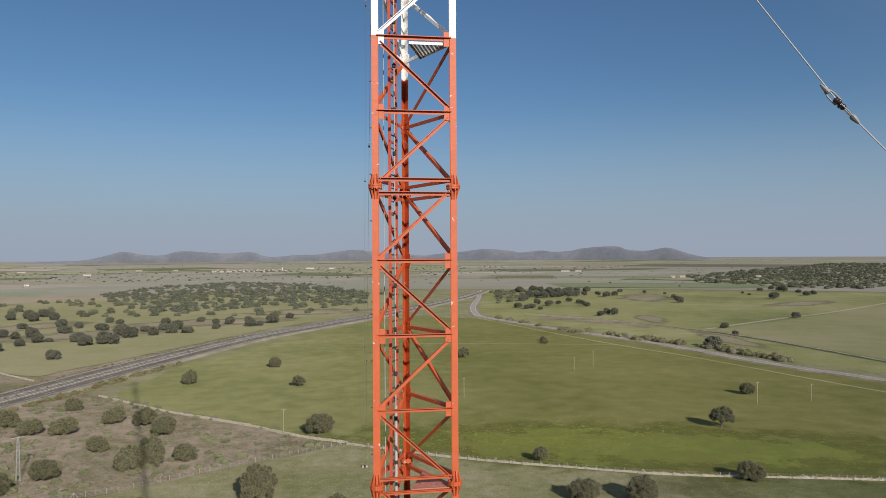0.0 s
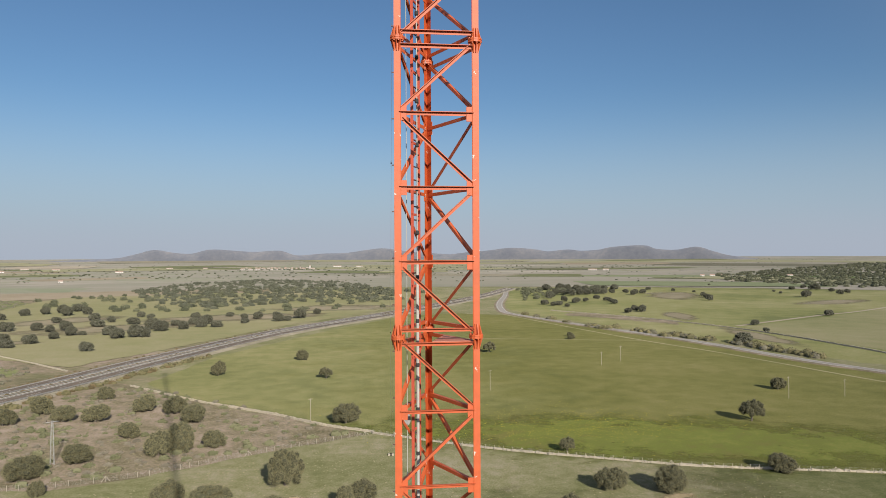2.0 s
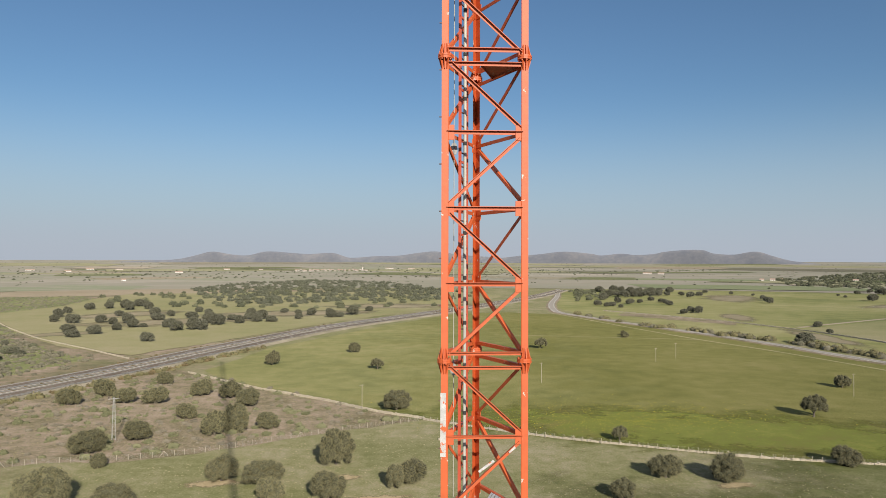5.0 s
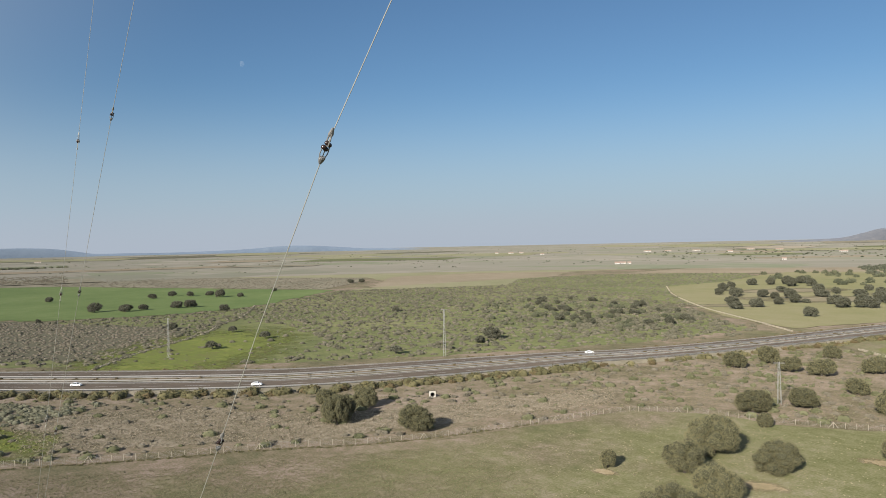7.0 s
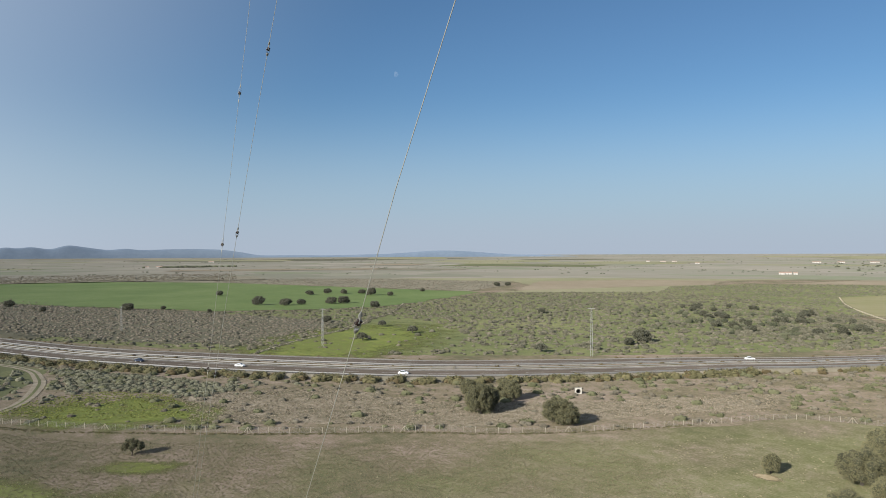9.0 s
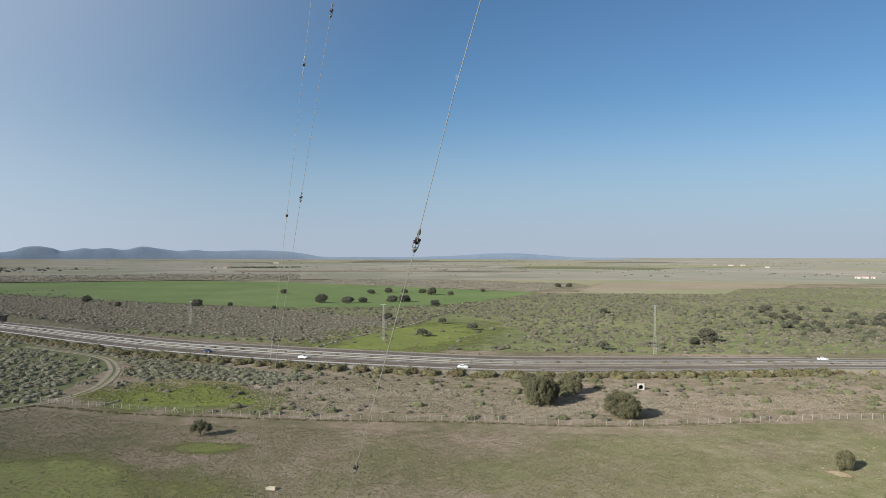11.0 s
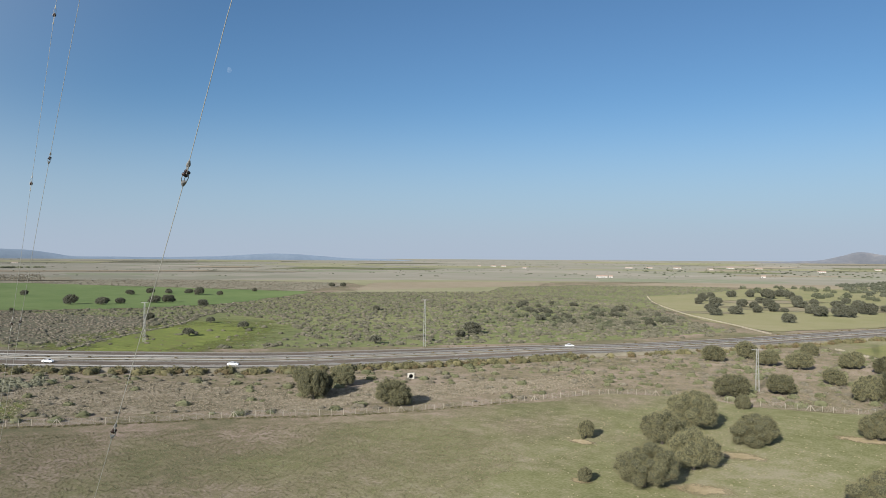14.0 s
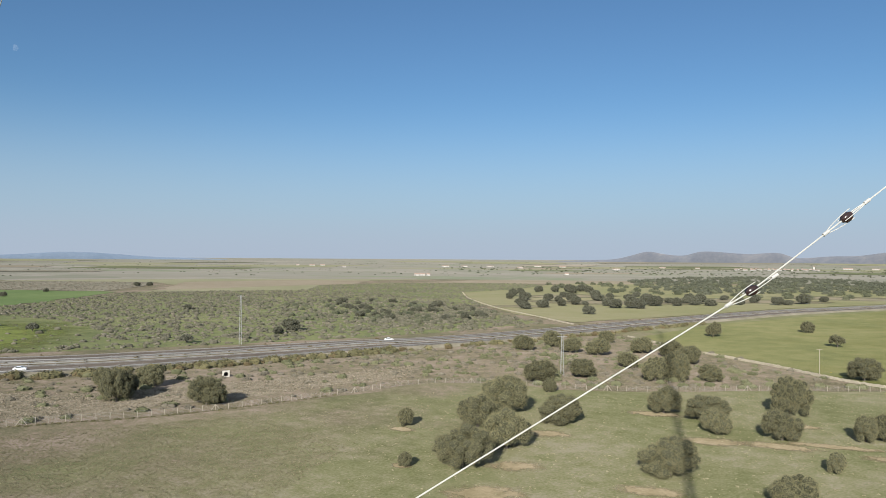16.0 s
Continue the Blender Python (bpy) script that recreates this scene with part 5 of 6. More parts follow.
plant([(-14.9, 337.5, 6.6, 4.6), (78, 416, 8.5, 5.6), (135, 226, 8.6, 6.6), (60, 196, 4.6, 4.0)], OPEN_OAKS[1:], "small oak with a raised crown in the meadow", "small meadow oaks")
plant([(-165, 104.4, 8.2, 8.2), (-143.7, 113.9, 9.4, 6.8), (-185.1, 115.6, 7, 6), (-176, 123.1, 7.8, 5.8), (-169, 109, 7.5, 7)], NEAR_OAKS, "round holm oak in dry grass by the fence", "oaks by the fence", (0.95, 1.2))
plant([(-87.9, 189.5, 11, 6.2), (-79.6, 203.3, 9.5, 6.2), (-122.3, 255.6, 8.8, 6), (-116.6, 273.1, 9.5, 6.6), (-103.7, 258.7, 8.9, 6.1), (-92.3, 257.5, 9.7, 6.5), (-102.1, 299.1, 6.8, 4.8), (-73.9, 232.1, 8, 5), (-79.7, 272.1, 8.8, 5.8), (-68, 267.3, 9.8, 6.5), (-58, 251.3, 10, 6.2), (-53.4, 212.2, 8.6, 8), (-58.8, 208.8, 8.2, 6.8), (-44.5, 216.7, 7.6, 5.2), (-4.9, 243.2, 10.6, 6.8)], NEAR_OAKS, "grey-green holm oak among brown scrub", "oaks in the scrub lot")
plant([(-67.4, 353.6, 7.5, 7), (-30.1, 401, 6.8, 5.2), (178, 280, 6.8), (146, 473, 5.5), (150, 489, 4.9)], NEAR_OAKS, "lone holm oak casting a long shadow in the meadow", "lone oaks in the meadow")
plant([(-785, 216, 7.5), (-615, 199, 11), (-599, 217, 10.8), (-601, 232, 8), (-738, 298, 8.6), (-754, 326, 8.9), (-596, 258, 10), (-592, 268, 11), (-736, 337, 8.7), (-728, 355, 8.8), (-691, 347, 12), (-673, 360, 6.5), (-534, 268, 8.3), (-726, 432, 6.5), (-437, 182, 6), (-787, 586, 9), (-782, 601, 8)], MID_OAKS, "holm oak in the bright green crop field", "oaks in the crop field")
plant([(-721, 21, 8.9), (-639, 39, 6), (-620, 96, 9.7), (-609, 120, 5), (-562, 143, 4), (-251, 265, 10), (-246, 250, 6), (-411, 339, 6), (-164, 457, 9)], MID_OAKS, "low holm oak in open scrubland", "oaks in the scrubland")
plant([(-289, 604, 8), (-268, 588, 11), (-221, 483, 10), (-248, 595, 10), (-215, 503, 10.3), (-278, 740, 12), (-211, 531, 8), (-207, 552, 10), (-264, 753, 11), (-209, 618, 12), (-214, 625, 9), (-167, 528, 12), (-187, 637, 11), (-151, 535, 12), (-149, 575, 12), (-188, 694, 8), (-135, 587, 9.5), (-124, 602, 10), (-112, 600, 10), (-94, 630, 8), (-88, 672, 10), (-67, 645, 10), (-60, 650, 8)], MID_OAKS, "rounded holm oak of the open woodland", "oaks of the open woodland")
plant([(-308, 653, 10), (-320, 698, 9), (-238, 516, 11), (-272, 602, 10), (-320, 748, 11), (-306, 761, 10), (-233, 581, 8), (-295, 774, 13), (-224, 589, 11), (-259, 664, 10), (-288, 796, 13), (-232, 678, 12), (-200, 555, 6), (-212, 660, 9), (-201, 711, 8), (-180, 553, 12), (-157, 536, 13), (-160, 592, 12), (-148, 618, 9), (-136, 627, 10), (-125, 626, 12), (-145, 682, 9), (-118, 703, 8), (-101, 678, 7), (-90, 688, 7), (-74, 699, 9), (-50, 673, 12), (-37, 722, 8)], MID_OAKS, "rounded holm oak of the open woodland", "oaks of the open woodland")
plant([(466, 1109, 9.4), (418, 1014, 10.5), (392, 981, 12.1), (398, 1029, 9.3), (490, 1070, 7.1), (503, 1027, 4.8), (635, 1240, 5.0), (472, 936, 8.2), (456, 897, 7.8), (434, 844, 10.3), (624, 1017, 5.0), (606, 970, 5.5), (687, 1071, 10.0), (592, 889, 13.4), (732, 1110, 9.5), (720, 1073, 9.3), (436, 618, 8.7), (321, 545, 6.9), (301, 495, 5.6), (267, 681, 8.4), (281, 700, 8.2), (285, 690, 9.1), (300, 811, 10.4), (309, 851, 8.2), (311, 869, 7.3), (308, 897, 8.6), (280, 855, 8.2), (261, 832, 10.5), (232, 771, 5.8), (254, 858, 9.7), (230, 796, 9.0), (222, 790, 7.4), (217, 810, 10.1), (255, 924, 12.7), (286, 1007, 12.7), (297, 1006, 13.9), (301, 982, 15.5), (316, 991, 13.8), (330, 1001, 14.0), (345, 1011, 14.8), (357, 1010, 12.9), (378, 1032, 10.0), (329, 1136, 14.2), (345, 1149, 13.0), (348, 1111, 15.3), (355, 1089, 13.8), (387, 1128, 12.2), (410, 1156, 11.1), (415, 1124, 13.7), (308, 1139, 14.2), (709, 1005, 8.8), (674, 937, 10.4), (703, 962, 9.3), (715, 1052, 15.2), (248, 433, 12.3)], MID_OAKS, "holm oak on the pasture across the road", "oaks across the road")

rt = random.Random(73)
plant([(x, y, rt.uniform(4, 7.5), rt.uniform(2.6, 4.4)) for x, y in scatter([(-165, 372), (-190, 318), (-250, 335), (-330, 400), (-400, 470), (-350, 520), (-285, 490), (-215, 425)], 34, rt)], MID_OAKS, "low grey-green holm oak in the scrub thicket", "oaks of the scrub thicket")
plant([(-391, 197, 6, 4.2), (-349, 193, 7, 4.6), (-334, 155, 6.5, 4.2), (-251, 200, 6, 4.2)], MID_OPEN_OAKS, "small spreading oak on the green strip", "oaks of the green strip")

# ------------------------------------------------------------------ bushes, woods and tussocks


def thicket(name, spots, mat, label, leaves, spread, leaf, seed, category="bushes", squash=0.75):
    """Many low bushes joined: each a lumpy dome set with leaf sprays; grass tufts have no dome."""
    rng = np.random.default_rng(seed)
    n = len(spots)
    base = np.array([(x, y, height(x, y)) for x, y in spots])
    r = rng.uniform(*spread, size=n)
    dome = spread[1] > 0.6
    if dome:
        leaves = max(6, int(leaves * 0.5))
    idx = np.repeat(np.arange(n), leaves)
    d = rng.normal(size=(n * leaves, 3))
    d[:, 2] = np.abs(d[:, 2]) * 0.9 + 0.05
    d /= np.linalg.norm(d, axis=1, keepdims=True)
    k = r[idx][:, None]
    pts = base[idx] + d * k * np.array([1, 1, squash]) * rng.uniform(0.75 if dome else 0.6, 1.05, size=(len(idx), 1))
    vs, fs = leaf_cloud(pts, d * 0.8 + np.array([0, 0, 0.3]), leaf * k[:, 0] * rng.uniform(0.7, 1.3, len(idx)), rng)
    if not dome:
        return tagged(new(name, cloud_mesh(name, vs, fs, mat)), label, category, kind="stuff")
    ring_n, rows = 6, ((-0.1, 0.85), (0.35, 0.95), (0.72, 0.68))
    unit = np.array([(q * math.cos(2 * math.pi * (m + 0.5 * i) / ring_n), q * math.sin(2 * math.pi * (m + 0.5 * i) / ring_n), z) for i, (z, q) in enumerate(rows) for m in range(ring_n)] + [(0, 0, 0.95)])
    cap = []
    for i in range(2):
        for m in range(ring_n):
            a, b = i * ring_n + m, i * ring_n + (m + 1) % ring_n
            cap += [(a, b, a + ring_n), (b, b + ring_n, a + ring_n)]
    cap += [(2 * ring_n + m, 2 * ring_n + (m + 1) % ring_n, 3 * ring_n) for m in range(ring_n)]
    lump = rng.uniform(0.72, 1.12, size=(n, len(unit), 1))
    dv = (base[:, None, :] + unit[None] * lump * (r[:, None, None] * np.array([0.9, 0.9, 0.9 * squash]))).reshape(-1, 3)
    df = (np.array(cap)[None] + (np.arange(n) * len(unit))[:, None, None] + len(vs)).reshape(-1, 3)
    me = bpy.data.meshes.new(name)
    me.from_pydata(vs.tolist() + dv.tolist(), [], fs.tolist() + df.tolist())
    me.materials.append(mat)
    me.polygons.foreach_set("use_smooth", [False] * len(fs) + [True] * len(df))
    me.update()
    return tagged(new(name, me), label, category, kind="stuff")


rb = random.Random(5)
LOT = [(-240, -4), (-200, 22), (-160, 82), (-135, 122), (-112, 178), (-80, 184), (-50, 196), (0, 228), (-30, 260), (-98, 330), (-140, 280), (-176, 205), (-214, 118), (-276, 52), (-330, 18)]
GREEN_A = [(-1630, -241), (-1133, 327), (-676, 481), (-548, 300), (-539, 223), (-567, 156), (-692, 67), (-932, -60), (-1182, -178)]
GREEN_B = [(-312, 87), (-354, 128), (-399, 183), (-465, 243), (-400, 235), (-320, 210), (-285, 172), (-285, 126)]
GREEN_C = [(-234, -4), (-255, 12), (-252, 30), (-228, 47), (-208, 45), (-202, 22)]


def clear_of(spots, polys, keep):
    """Drops most of the spots that lie on the green fields."""
    rng = random.Random(77)
    return [s for s in spots if not any(inside(*s, p) for p in polys) or rng.random() < keep]


def spread(poly, n, keep=0.08):
    return clear_of(scatter(poly, n, rb), [GREEN_A, GREEN_B, GREEN_C], keep)


def off_track(spots):
    """Keeps the spots that leave the track and the ground before it free."""
    line = np.array([q[:2] for q in TRACK])
    p = np.array(spots)
    out = p * (1 + 5.0 / np.linalg.norm(p, axis=1, keepdims=True))
    near = np.minimum(np.linalg.norm(p[:, None] - line[None], axis=2).min(1), np.linalg.norm(out[:, None] - line[None], axis=2).min(1))
    return [q for q, d in zip(spots, near) if d > 3.6]


HEATH_FAR = [(-345, 105), (-450, 25), (-560, -55), (-800, -170), (-960, -100), (-700, 55), (-575, 135), (-440, 185), (-380, 155)]
thicket("lot_bushes", off_track(clear_of(spread(LOT, 560, 0.15), [DRY], 0.12)), LOTLEAF, "low broom bushes on the brown lot", 60, (0.6, 2.2), 0.19, 21)
thicket("lot_twig_bushes", off_track(clear_of(spread(LOT, 700, 0.15), [DRY], 0.3)), GREYLEAF, "grey leafless shrubs on the brown lot", 55, (0.5, 1.6), 0.18, 22)
thicket("scrub_bushes", clear_of(spread(SCRUB_LEFT, 4200), [HEATH_FAR], 0.12), BUSHLEAF, "broom and cistus bushes of the scrubland", 44, (0.9, 2.3), 0.18, 23, squash=0.8)
thicket("low_scrub_bushes", clear_of(spread(SCRUB_LEFT, 13000), [HEATH_FAR], 0.12), BUSHLEAF, "low cistus bushes of the scrubland", 16, (0.3, 1.1), 0.3, 54)
thicket("north_scrub_bushes", scatter(SCRUB_NORTH, 2600, rb), BUSHLEAF, "broom bushes of the northern scrubland", 26, (0.6, 2.0), 0.24, 56)
thicket("scrub_twig_bushes", clear_of(spread(SCRUB_LEFT, 4000), [HEATH_FAR], 0.12), GREYLEAF, "grey bushes of the scrubland", 20, (0.5, 1.6), 0.22, 24)
thicket("far_scrub_bushes", scatter([(-700, 480), (-790, 600), (-900, 700), (-1340, 500), (-1240, 330), (-1130, 330), (-745, 462)], 3200, rb), HEATHLEAF, "brown bushes beyond the green crop field", 12, (0.6, 1.6), 0.4, 58)
ob = thicket("plain_scrub_bushes", [(-math.sin(radians(b)) * r, math.cos(radians(b)) * r) for r, b in ((rb.uniform(1300, 1700), rb.uniform(73, 96)) for k in range(2600))], GREYLEAF, "brown bushes of the far scrubland", 12, (0.8, 2.0), 0.45, 57)
ob.location.z = 1.3
TRACK_SIDE = [(-460, -60), (-335, -8), (-300, 2), (-250, -8), (-238, -22), (-222, -38), (-200, -58), (-220, -130), (-330, -170), (-480, -130)]
TRACK_FAR = [(-450, -45), (-335, 8), (-272, 48), (-240, 66), (-232, 50), (-256, 32), (-262, 16), (-300, 18), (-340, 12), (-460, -50)]


thicket("track_shrubs", off_track(scatter(TRACK_SIDE, 2000, rb)), SAGELEAF, "grey-green broom shrubs beside the dirt track", 60, (0.5, 1.7), 0.19, 44)
thicket("track_twig_shrubs", off_track(scatter(TRACK_SIDE, 2600, rb)), GREYLEAF, "grey leafless shrubs beside the dirt track", 44, (0.4, 1.5), 0.2, 45)
thicket("bank_shrubs", off_track(scatter(TRACK_FAR, 760, rb)), SAGELEAF, "olive broom shrubs between track and motorway", 70, (0.5, 1.7), 0.17, 46)
thicket("heather_bushes", scatter(HEATH_FAR, 9000, rb), HEATHLEAF, "grey-brown heather bushes behind the motorway", 22, (0.45, 1.3), 0.3, 47)
thicket("track_bushes", off_track(spread(HEATH_LEFT, 3600)), SAGELEAF, "broom bushes beside the dirt track", 18, (0.6, 1.9), 0.42, 25)
verge = []
for i in range(55, 150):
    d = HIGHWAY[i + 1][:2] - HIGHWAY[i - 1][:2]
    d = d / np.hypot(*d)
    x, y, w = HIGHWAY[i]
    for k in range(19):
        if math.sin(i * 0.55 + 1.3 * math.sin(i * 0.21)) + rb.uniform(-0.8, 0.8) < -1.35:
            continue
        if y > 238 and rb.random() < 0.75:
            continue
        s = -(0.54 * w + rb.uniform(1.2, 6.0))
        verge.append((x - d[1] * s + d[0] * rb.uniform(-3.5, 3.5), y + d[0] * s + d[1] * rb.uniform(-3.5, 3.5)))
thicket("verge_shrubs", verge[::3], RUSTLEAF, "reddish brown shrubs along the motorway bank", 80, (0.9, 2.0), 0.18, 26, squash=0.95)
thicket("verge_green_shrubs", verge[1::3] + verge[2::3], HEDGELEAF, "dark olive shrubs along the motorway bank", 80, (1.0, 2.5), 0.18, 27, squash=1.0)
med = []
for i in range(40, 200):
    d = HIGHWAY[i + 1][:2] - HIGHWAY[i - 1][:2]
    d = d / np.hypot(*d)
    x, y, w = HIGHWAY[i]
    for k in range(4):
        s = w * rb.uniform(-0.05, 0.09)
        med.append((x - d[1] * s, y + d[0] * s))
ob = thicket("median_shrubs", med, RUSTLEAF, "low brown shrubs in the central reservation", 26, (0.4, 0.9), 0.3, 28)
ob.location.z = 0.95
far_v = []
for i in range(55, 170):
    d = HIGHWAY[i + 1][:2] - HIGHWAY[i - 1][:2]
    d = d / np.hypot(*d)
    x, y, w = HIGHWAY[i]
    for k in range(3):
        s = 0.54 * w + rb.uniform(2, 5)
        far_v.append((x - d[1] * s + rb.uniform(-2, 2), y + d[0] * s + rb.uniform(-2, 2)))
thicket("far_verge_shrubs", far_v, RUSTLEAF, "brown shrubs on the far motorway bank", 20, (0.5, 1.1), 0.3, 29)
side, side_dark = [], []
for x, y, r in ((185, 556, 3), (190, 537, 3.5), (200, 541, 3), (207, 513, 4), (212, 500, 3), (214, 478, 2.5), (224, 484, 3.5), (226, 468, 3), (232, 454, 3.5), (242, 431, 4), (246, 420, 3), (244, 408, 3.5), (247, 402, 4), (249, 392, 4), (252, 380, 3.5), (253, 369, 3.5), (176, 590, 2.5), (170, 620, 2.5), (164, 650, 2.5), (160, 676, 2.5)):
    for k in range(17):
        (side if rb.random() < 0.6 else side_dark).append((x + rb.uniform(-r, r) + 2, y + rb.uniform(-r, r) * 1.6))
thicket("side_road_shrubs", side, HEDGELEAF, "russet and yellowish shrubs lining the country road", 90, (1.5, 3.3), 0.15, 30, squash=1.15)
thicket("side_road_dark_shrubs", side_dark, BUSHLEAF, "olive shrubs lining the country road", 90, (1.4, 3.2), 0.15, 52, squash=1.05)


def wood(name, poly, n, seed, label, size=(3.4, 5.5), leaves=130, mat=WOODLEAF):
    rng = random.Random(seed)
    ob = thicket(name, scatter(poly, n, rng), mat, label, leaves, size, 0.17, seed, "woodland", squash=1.05)
    return ob


wood("dehesa_wood", [(-360, 1180), (-341, 1478), (-205, 1718), (-20, 1535), (66, 1177), (45, 900), (-65, 900), (-155, 800), (-206, 850)], 760, 31, "dense holm oak woodland", mat=FARWOODLEAF)
wood("dehesa_scatter", [(-420, 1000), (-330, 830), (-200, 760), (-40, 740), (70, 830), (110, 1100), (0, 1300), (-250, 1250)], 170, 32, "scattered holm oaks of the woodland edge")
wood("junction_wood", [(236, 1000), (262, 1150), (400, 1210), (430, 1150), (330, 1060), (250, 940), (205, 860)], 70, 33, "holm oak woodland beside the junction")
wood("right_wood", [(760, 1411), (949, 1828), (2132, 2843), (2600, 2300), (1300, 1000), (820, 1080), (790, 1210)], 3400, 34, "dark holm oak woodland on the skyline", (4, 8), 70, WOODLEAF)
wood("scrub_thicket", [(-260, 330), (-330, 420), (-300, 480), (-225, 440), (-190, 385), (-215, 330)], 60, 35, "dark thicket of low oaks in the scrubland", (1.6, 3.0), 60)
wood("scrub_thicket_far", [(-300, 300), (-380, 380), (-420, 470), (-350, 520), (-270, 440), (-240, 340)], 60, 36, "dark thicket of low oaks in the scrubland", (1.6, 3.2), 60)
thicket("wall_thicket", scatter([(-152, 372), (-168, 310), (-186, 292), (-250, 330), (-290, 440), (-268, 500), (-215, 428)], 230, rb), BUSHLEAF, "thicket of grey-green oak scrub beside the tumbled wall", 110, (1.2, 2.8), 0.17, 50)
wood("far_grove", [(-2350, 420), (-2420, 600), (-2380, 760), (-2330, 600)], 90, 37, "far grove of trees", (5, 8), 30)
wood("far_hedges", [(-2600, -300), (-2500, 150), (-2000, 0), (-2100, -400)], 110, 38, "far line of trees", (4, 7), 30)
wood("far_trees", [(300, 2000), (700, 2300), (1400, 3000), (200, 3200), (-1500, 2600), (-900, 1700)], 420, 39, "far hedgerow trees between fields", (3, 6), 24)
PAST = [(-230, -25), (-190, 10), (-150, 72), (-120, 122), (-104, 165), (-60, 178), (2, 220), (40, 196), (120, 160), (60, 90), (-20, 70), (-60, 20), (-110, -50)]
thicket("grass_tussocks", scatter([(-232, -20), (-190, 14), (-150, 74), (-126, 112), (-90, 100), (-72, 40), (-100, -40)], 42000, rb), TUFT, "dry grass tussocks", 4, (0.07, 0.19), 0.8, 40, "grass", 0.7)
thicket("pasture_tufts", scatter(PAST, 7000, rb), TUFT, "small dry grass tufts", 5, (0.08, 0.26), 0.75, 41, "grass", 0.6)
thicket("green_tufts", scatter([(-240, -6), (-256, 8), (-258, 26), (-240, 42), (-207, 38), (-217, 12)], 3200, rb), GREENTUFT, "tufts of bright green grass", 5, (0.15, 0.42), 0.6, 55, "grass", 0.8)
thicket("standing_grass", scatter(DRY, 9000, rb), DRYTUFT, "pale standing grass bleached by winter", 6, (0.18, 0.45), 0.5, 53, "grass", 1.0)
thicket("lot_grass", clear_of(spread(LOT, 9000, 0.1), [DRY], 0.1), TUFT, "dry grass clumps on the brown lot", 6, (0.15, 0.4), 0.5, 42, "grass", 0.9)
# yellow flowers in the meadow
FLOWER = leaf_mat("yellow_flowers", (0.26, 0.23, 0.035), (0.46, 0.39, 0.055))
rg = random.Random(74)
thicket("meadow_flowers", [(rg.gauss(74, 24), 225 + abs(rg.gauss(0, 1)) * rg.choice((-9, 16))) for k in range(3600)], FLOWER, "patches of yellow wild flowers", 3, (0.10, 0.28), 0.7, 43, "flowers", 0.4)

# bare ground worn under the trees, and the paths between them
for k, (x, y, rx, ry, turn) in enumerate([(-62, 129, 7, 4, 0.3), (-89, 117, 4, 2.4, 0.0), (-47, 161, 8, 4, 0.2), (-31, 140, 9, 4.5, 0.3), (-55, 88, 8, 5, 0.6), (-74, 94, 2.6, 2, 0.0), (-19, 143, 9, 4, 0.1), (-57, 104, 6, 4, 0.4), (75, 154, 6, 3, 0.2), (-17, 164, 6, 3, 0.0), (-10, 148, 12, 2.6, 0.15), (-52, 78, 10, 2.6, 0.9), (-33, 102, 7, 3.5, 0.2), (2, 143, 9, 3.5, 0.2)]):
    soft_patch("bare_ground", x, y, rx * 1.0, ry * 0.95, turn, WORN, "bare trampled soil under a tree", 0.07 + 0.004 * k)

rs = random.Random(64)
thicket("bank_hedge", [(x + rs.uniform(-2.5, 2.5), y + rs.uniform(-2.5, 2.5)) for x, y in smooth_line([(-306, 84), (-350, 126), (-398, 182), (-440, 215), (-475, 250), (-540, 296)], 1.3)], BUSHLEAF, "dark bushes growing along the stone bank", 50, (0.5, 1.5), 0.2, 57)
rp = random.Random(62)
plain = []
for k in range(1300):
    a, r = radians(102 - 138 * rp.random() ** 0.62), 1500 + 2900 * rp.random() ** 0.8
    x, y = -math.sin(a) * r, math.cos(a) * r
    for j in range(rp.choice((1, 1, 1, 2, 4))):
        plain.append((x + rp.uniform(-14, 14) * j, y + rp.uniform(-5, 5) * j))
thicket("plain_trees", plain, FARWOODLEAF, "far trees and hedges dotted over the plain", 16, (1.6, 3.6), 0.5, 48, "woodland", 1.0)
hedge = []
for (x0, y0), (x1, y1) in zip(((-168, -80), (-187, -61), (-206, -44), (-222, -29), (-230, -15)), ((-187, -61), (-206, -44), (-222, -29), (-230, -15), (-206, 8))):
    for k in range(42):
        u = k / 42
        hedge.append((x0 + (x1 - x0) * u + rp.uniform(-0.9, 0.9), y0 + (y1 - y0) * u + rp.uniform(-0.9, 0.9)))
# dark leaves along the fence foot stand in for the bank's shadow
for x, y in smooth_line([(-206, 8), (-188, 32), (-172, 55), (-158, 78), (-145, 95), (-135, 113), (-125, 140)], 0.8):
    hedge.append((x + rp.uniform(-0.5, 0.5), y + rp.uniform(-0.5, 0.5)))
thicket("fence_brambles", hedge, HEDGELEAF, "low dark brambles beside the track, standing for the bank's shadow along the fence", 50, (0.3, 0.6), 0.22, 49)

# ------------------------------------------------------------------ fences and walls
FENCE_LINE = smooth_line([(-237, -15), (-209, 11), (-188, 35), (-171, 58), (-157, 82), (-144, 98), (-134, 116), (-124, 143), (-117, 163), (-110, 172), (-96, 179), (-80, 181), (-66, 185), (-53, 191), (-30, 207), (4, 226)], 2.6)
RIGHT_LINE = smooth_line([(4, 226), (37, 203), (68, 187), (95, 175), (132, 165), (200, 145), (330, 100)], 2.6)


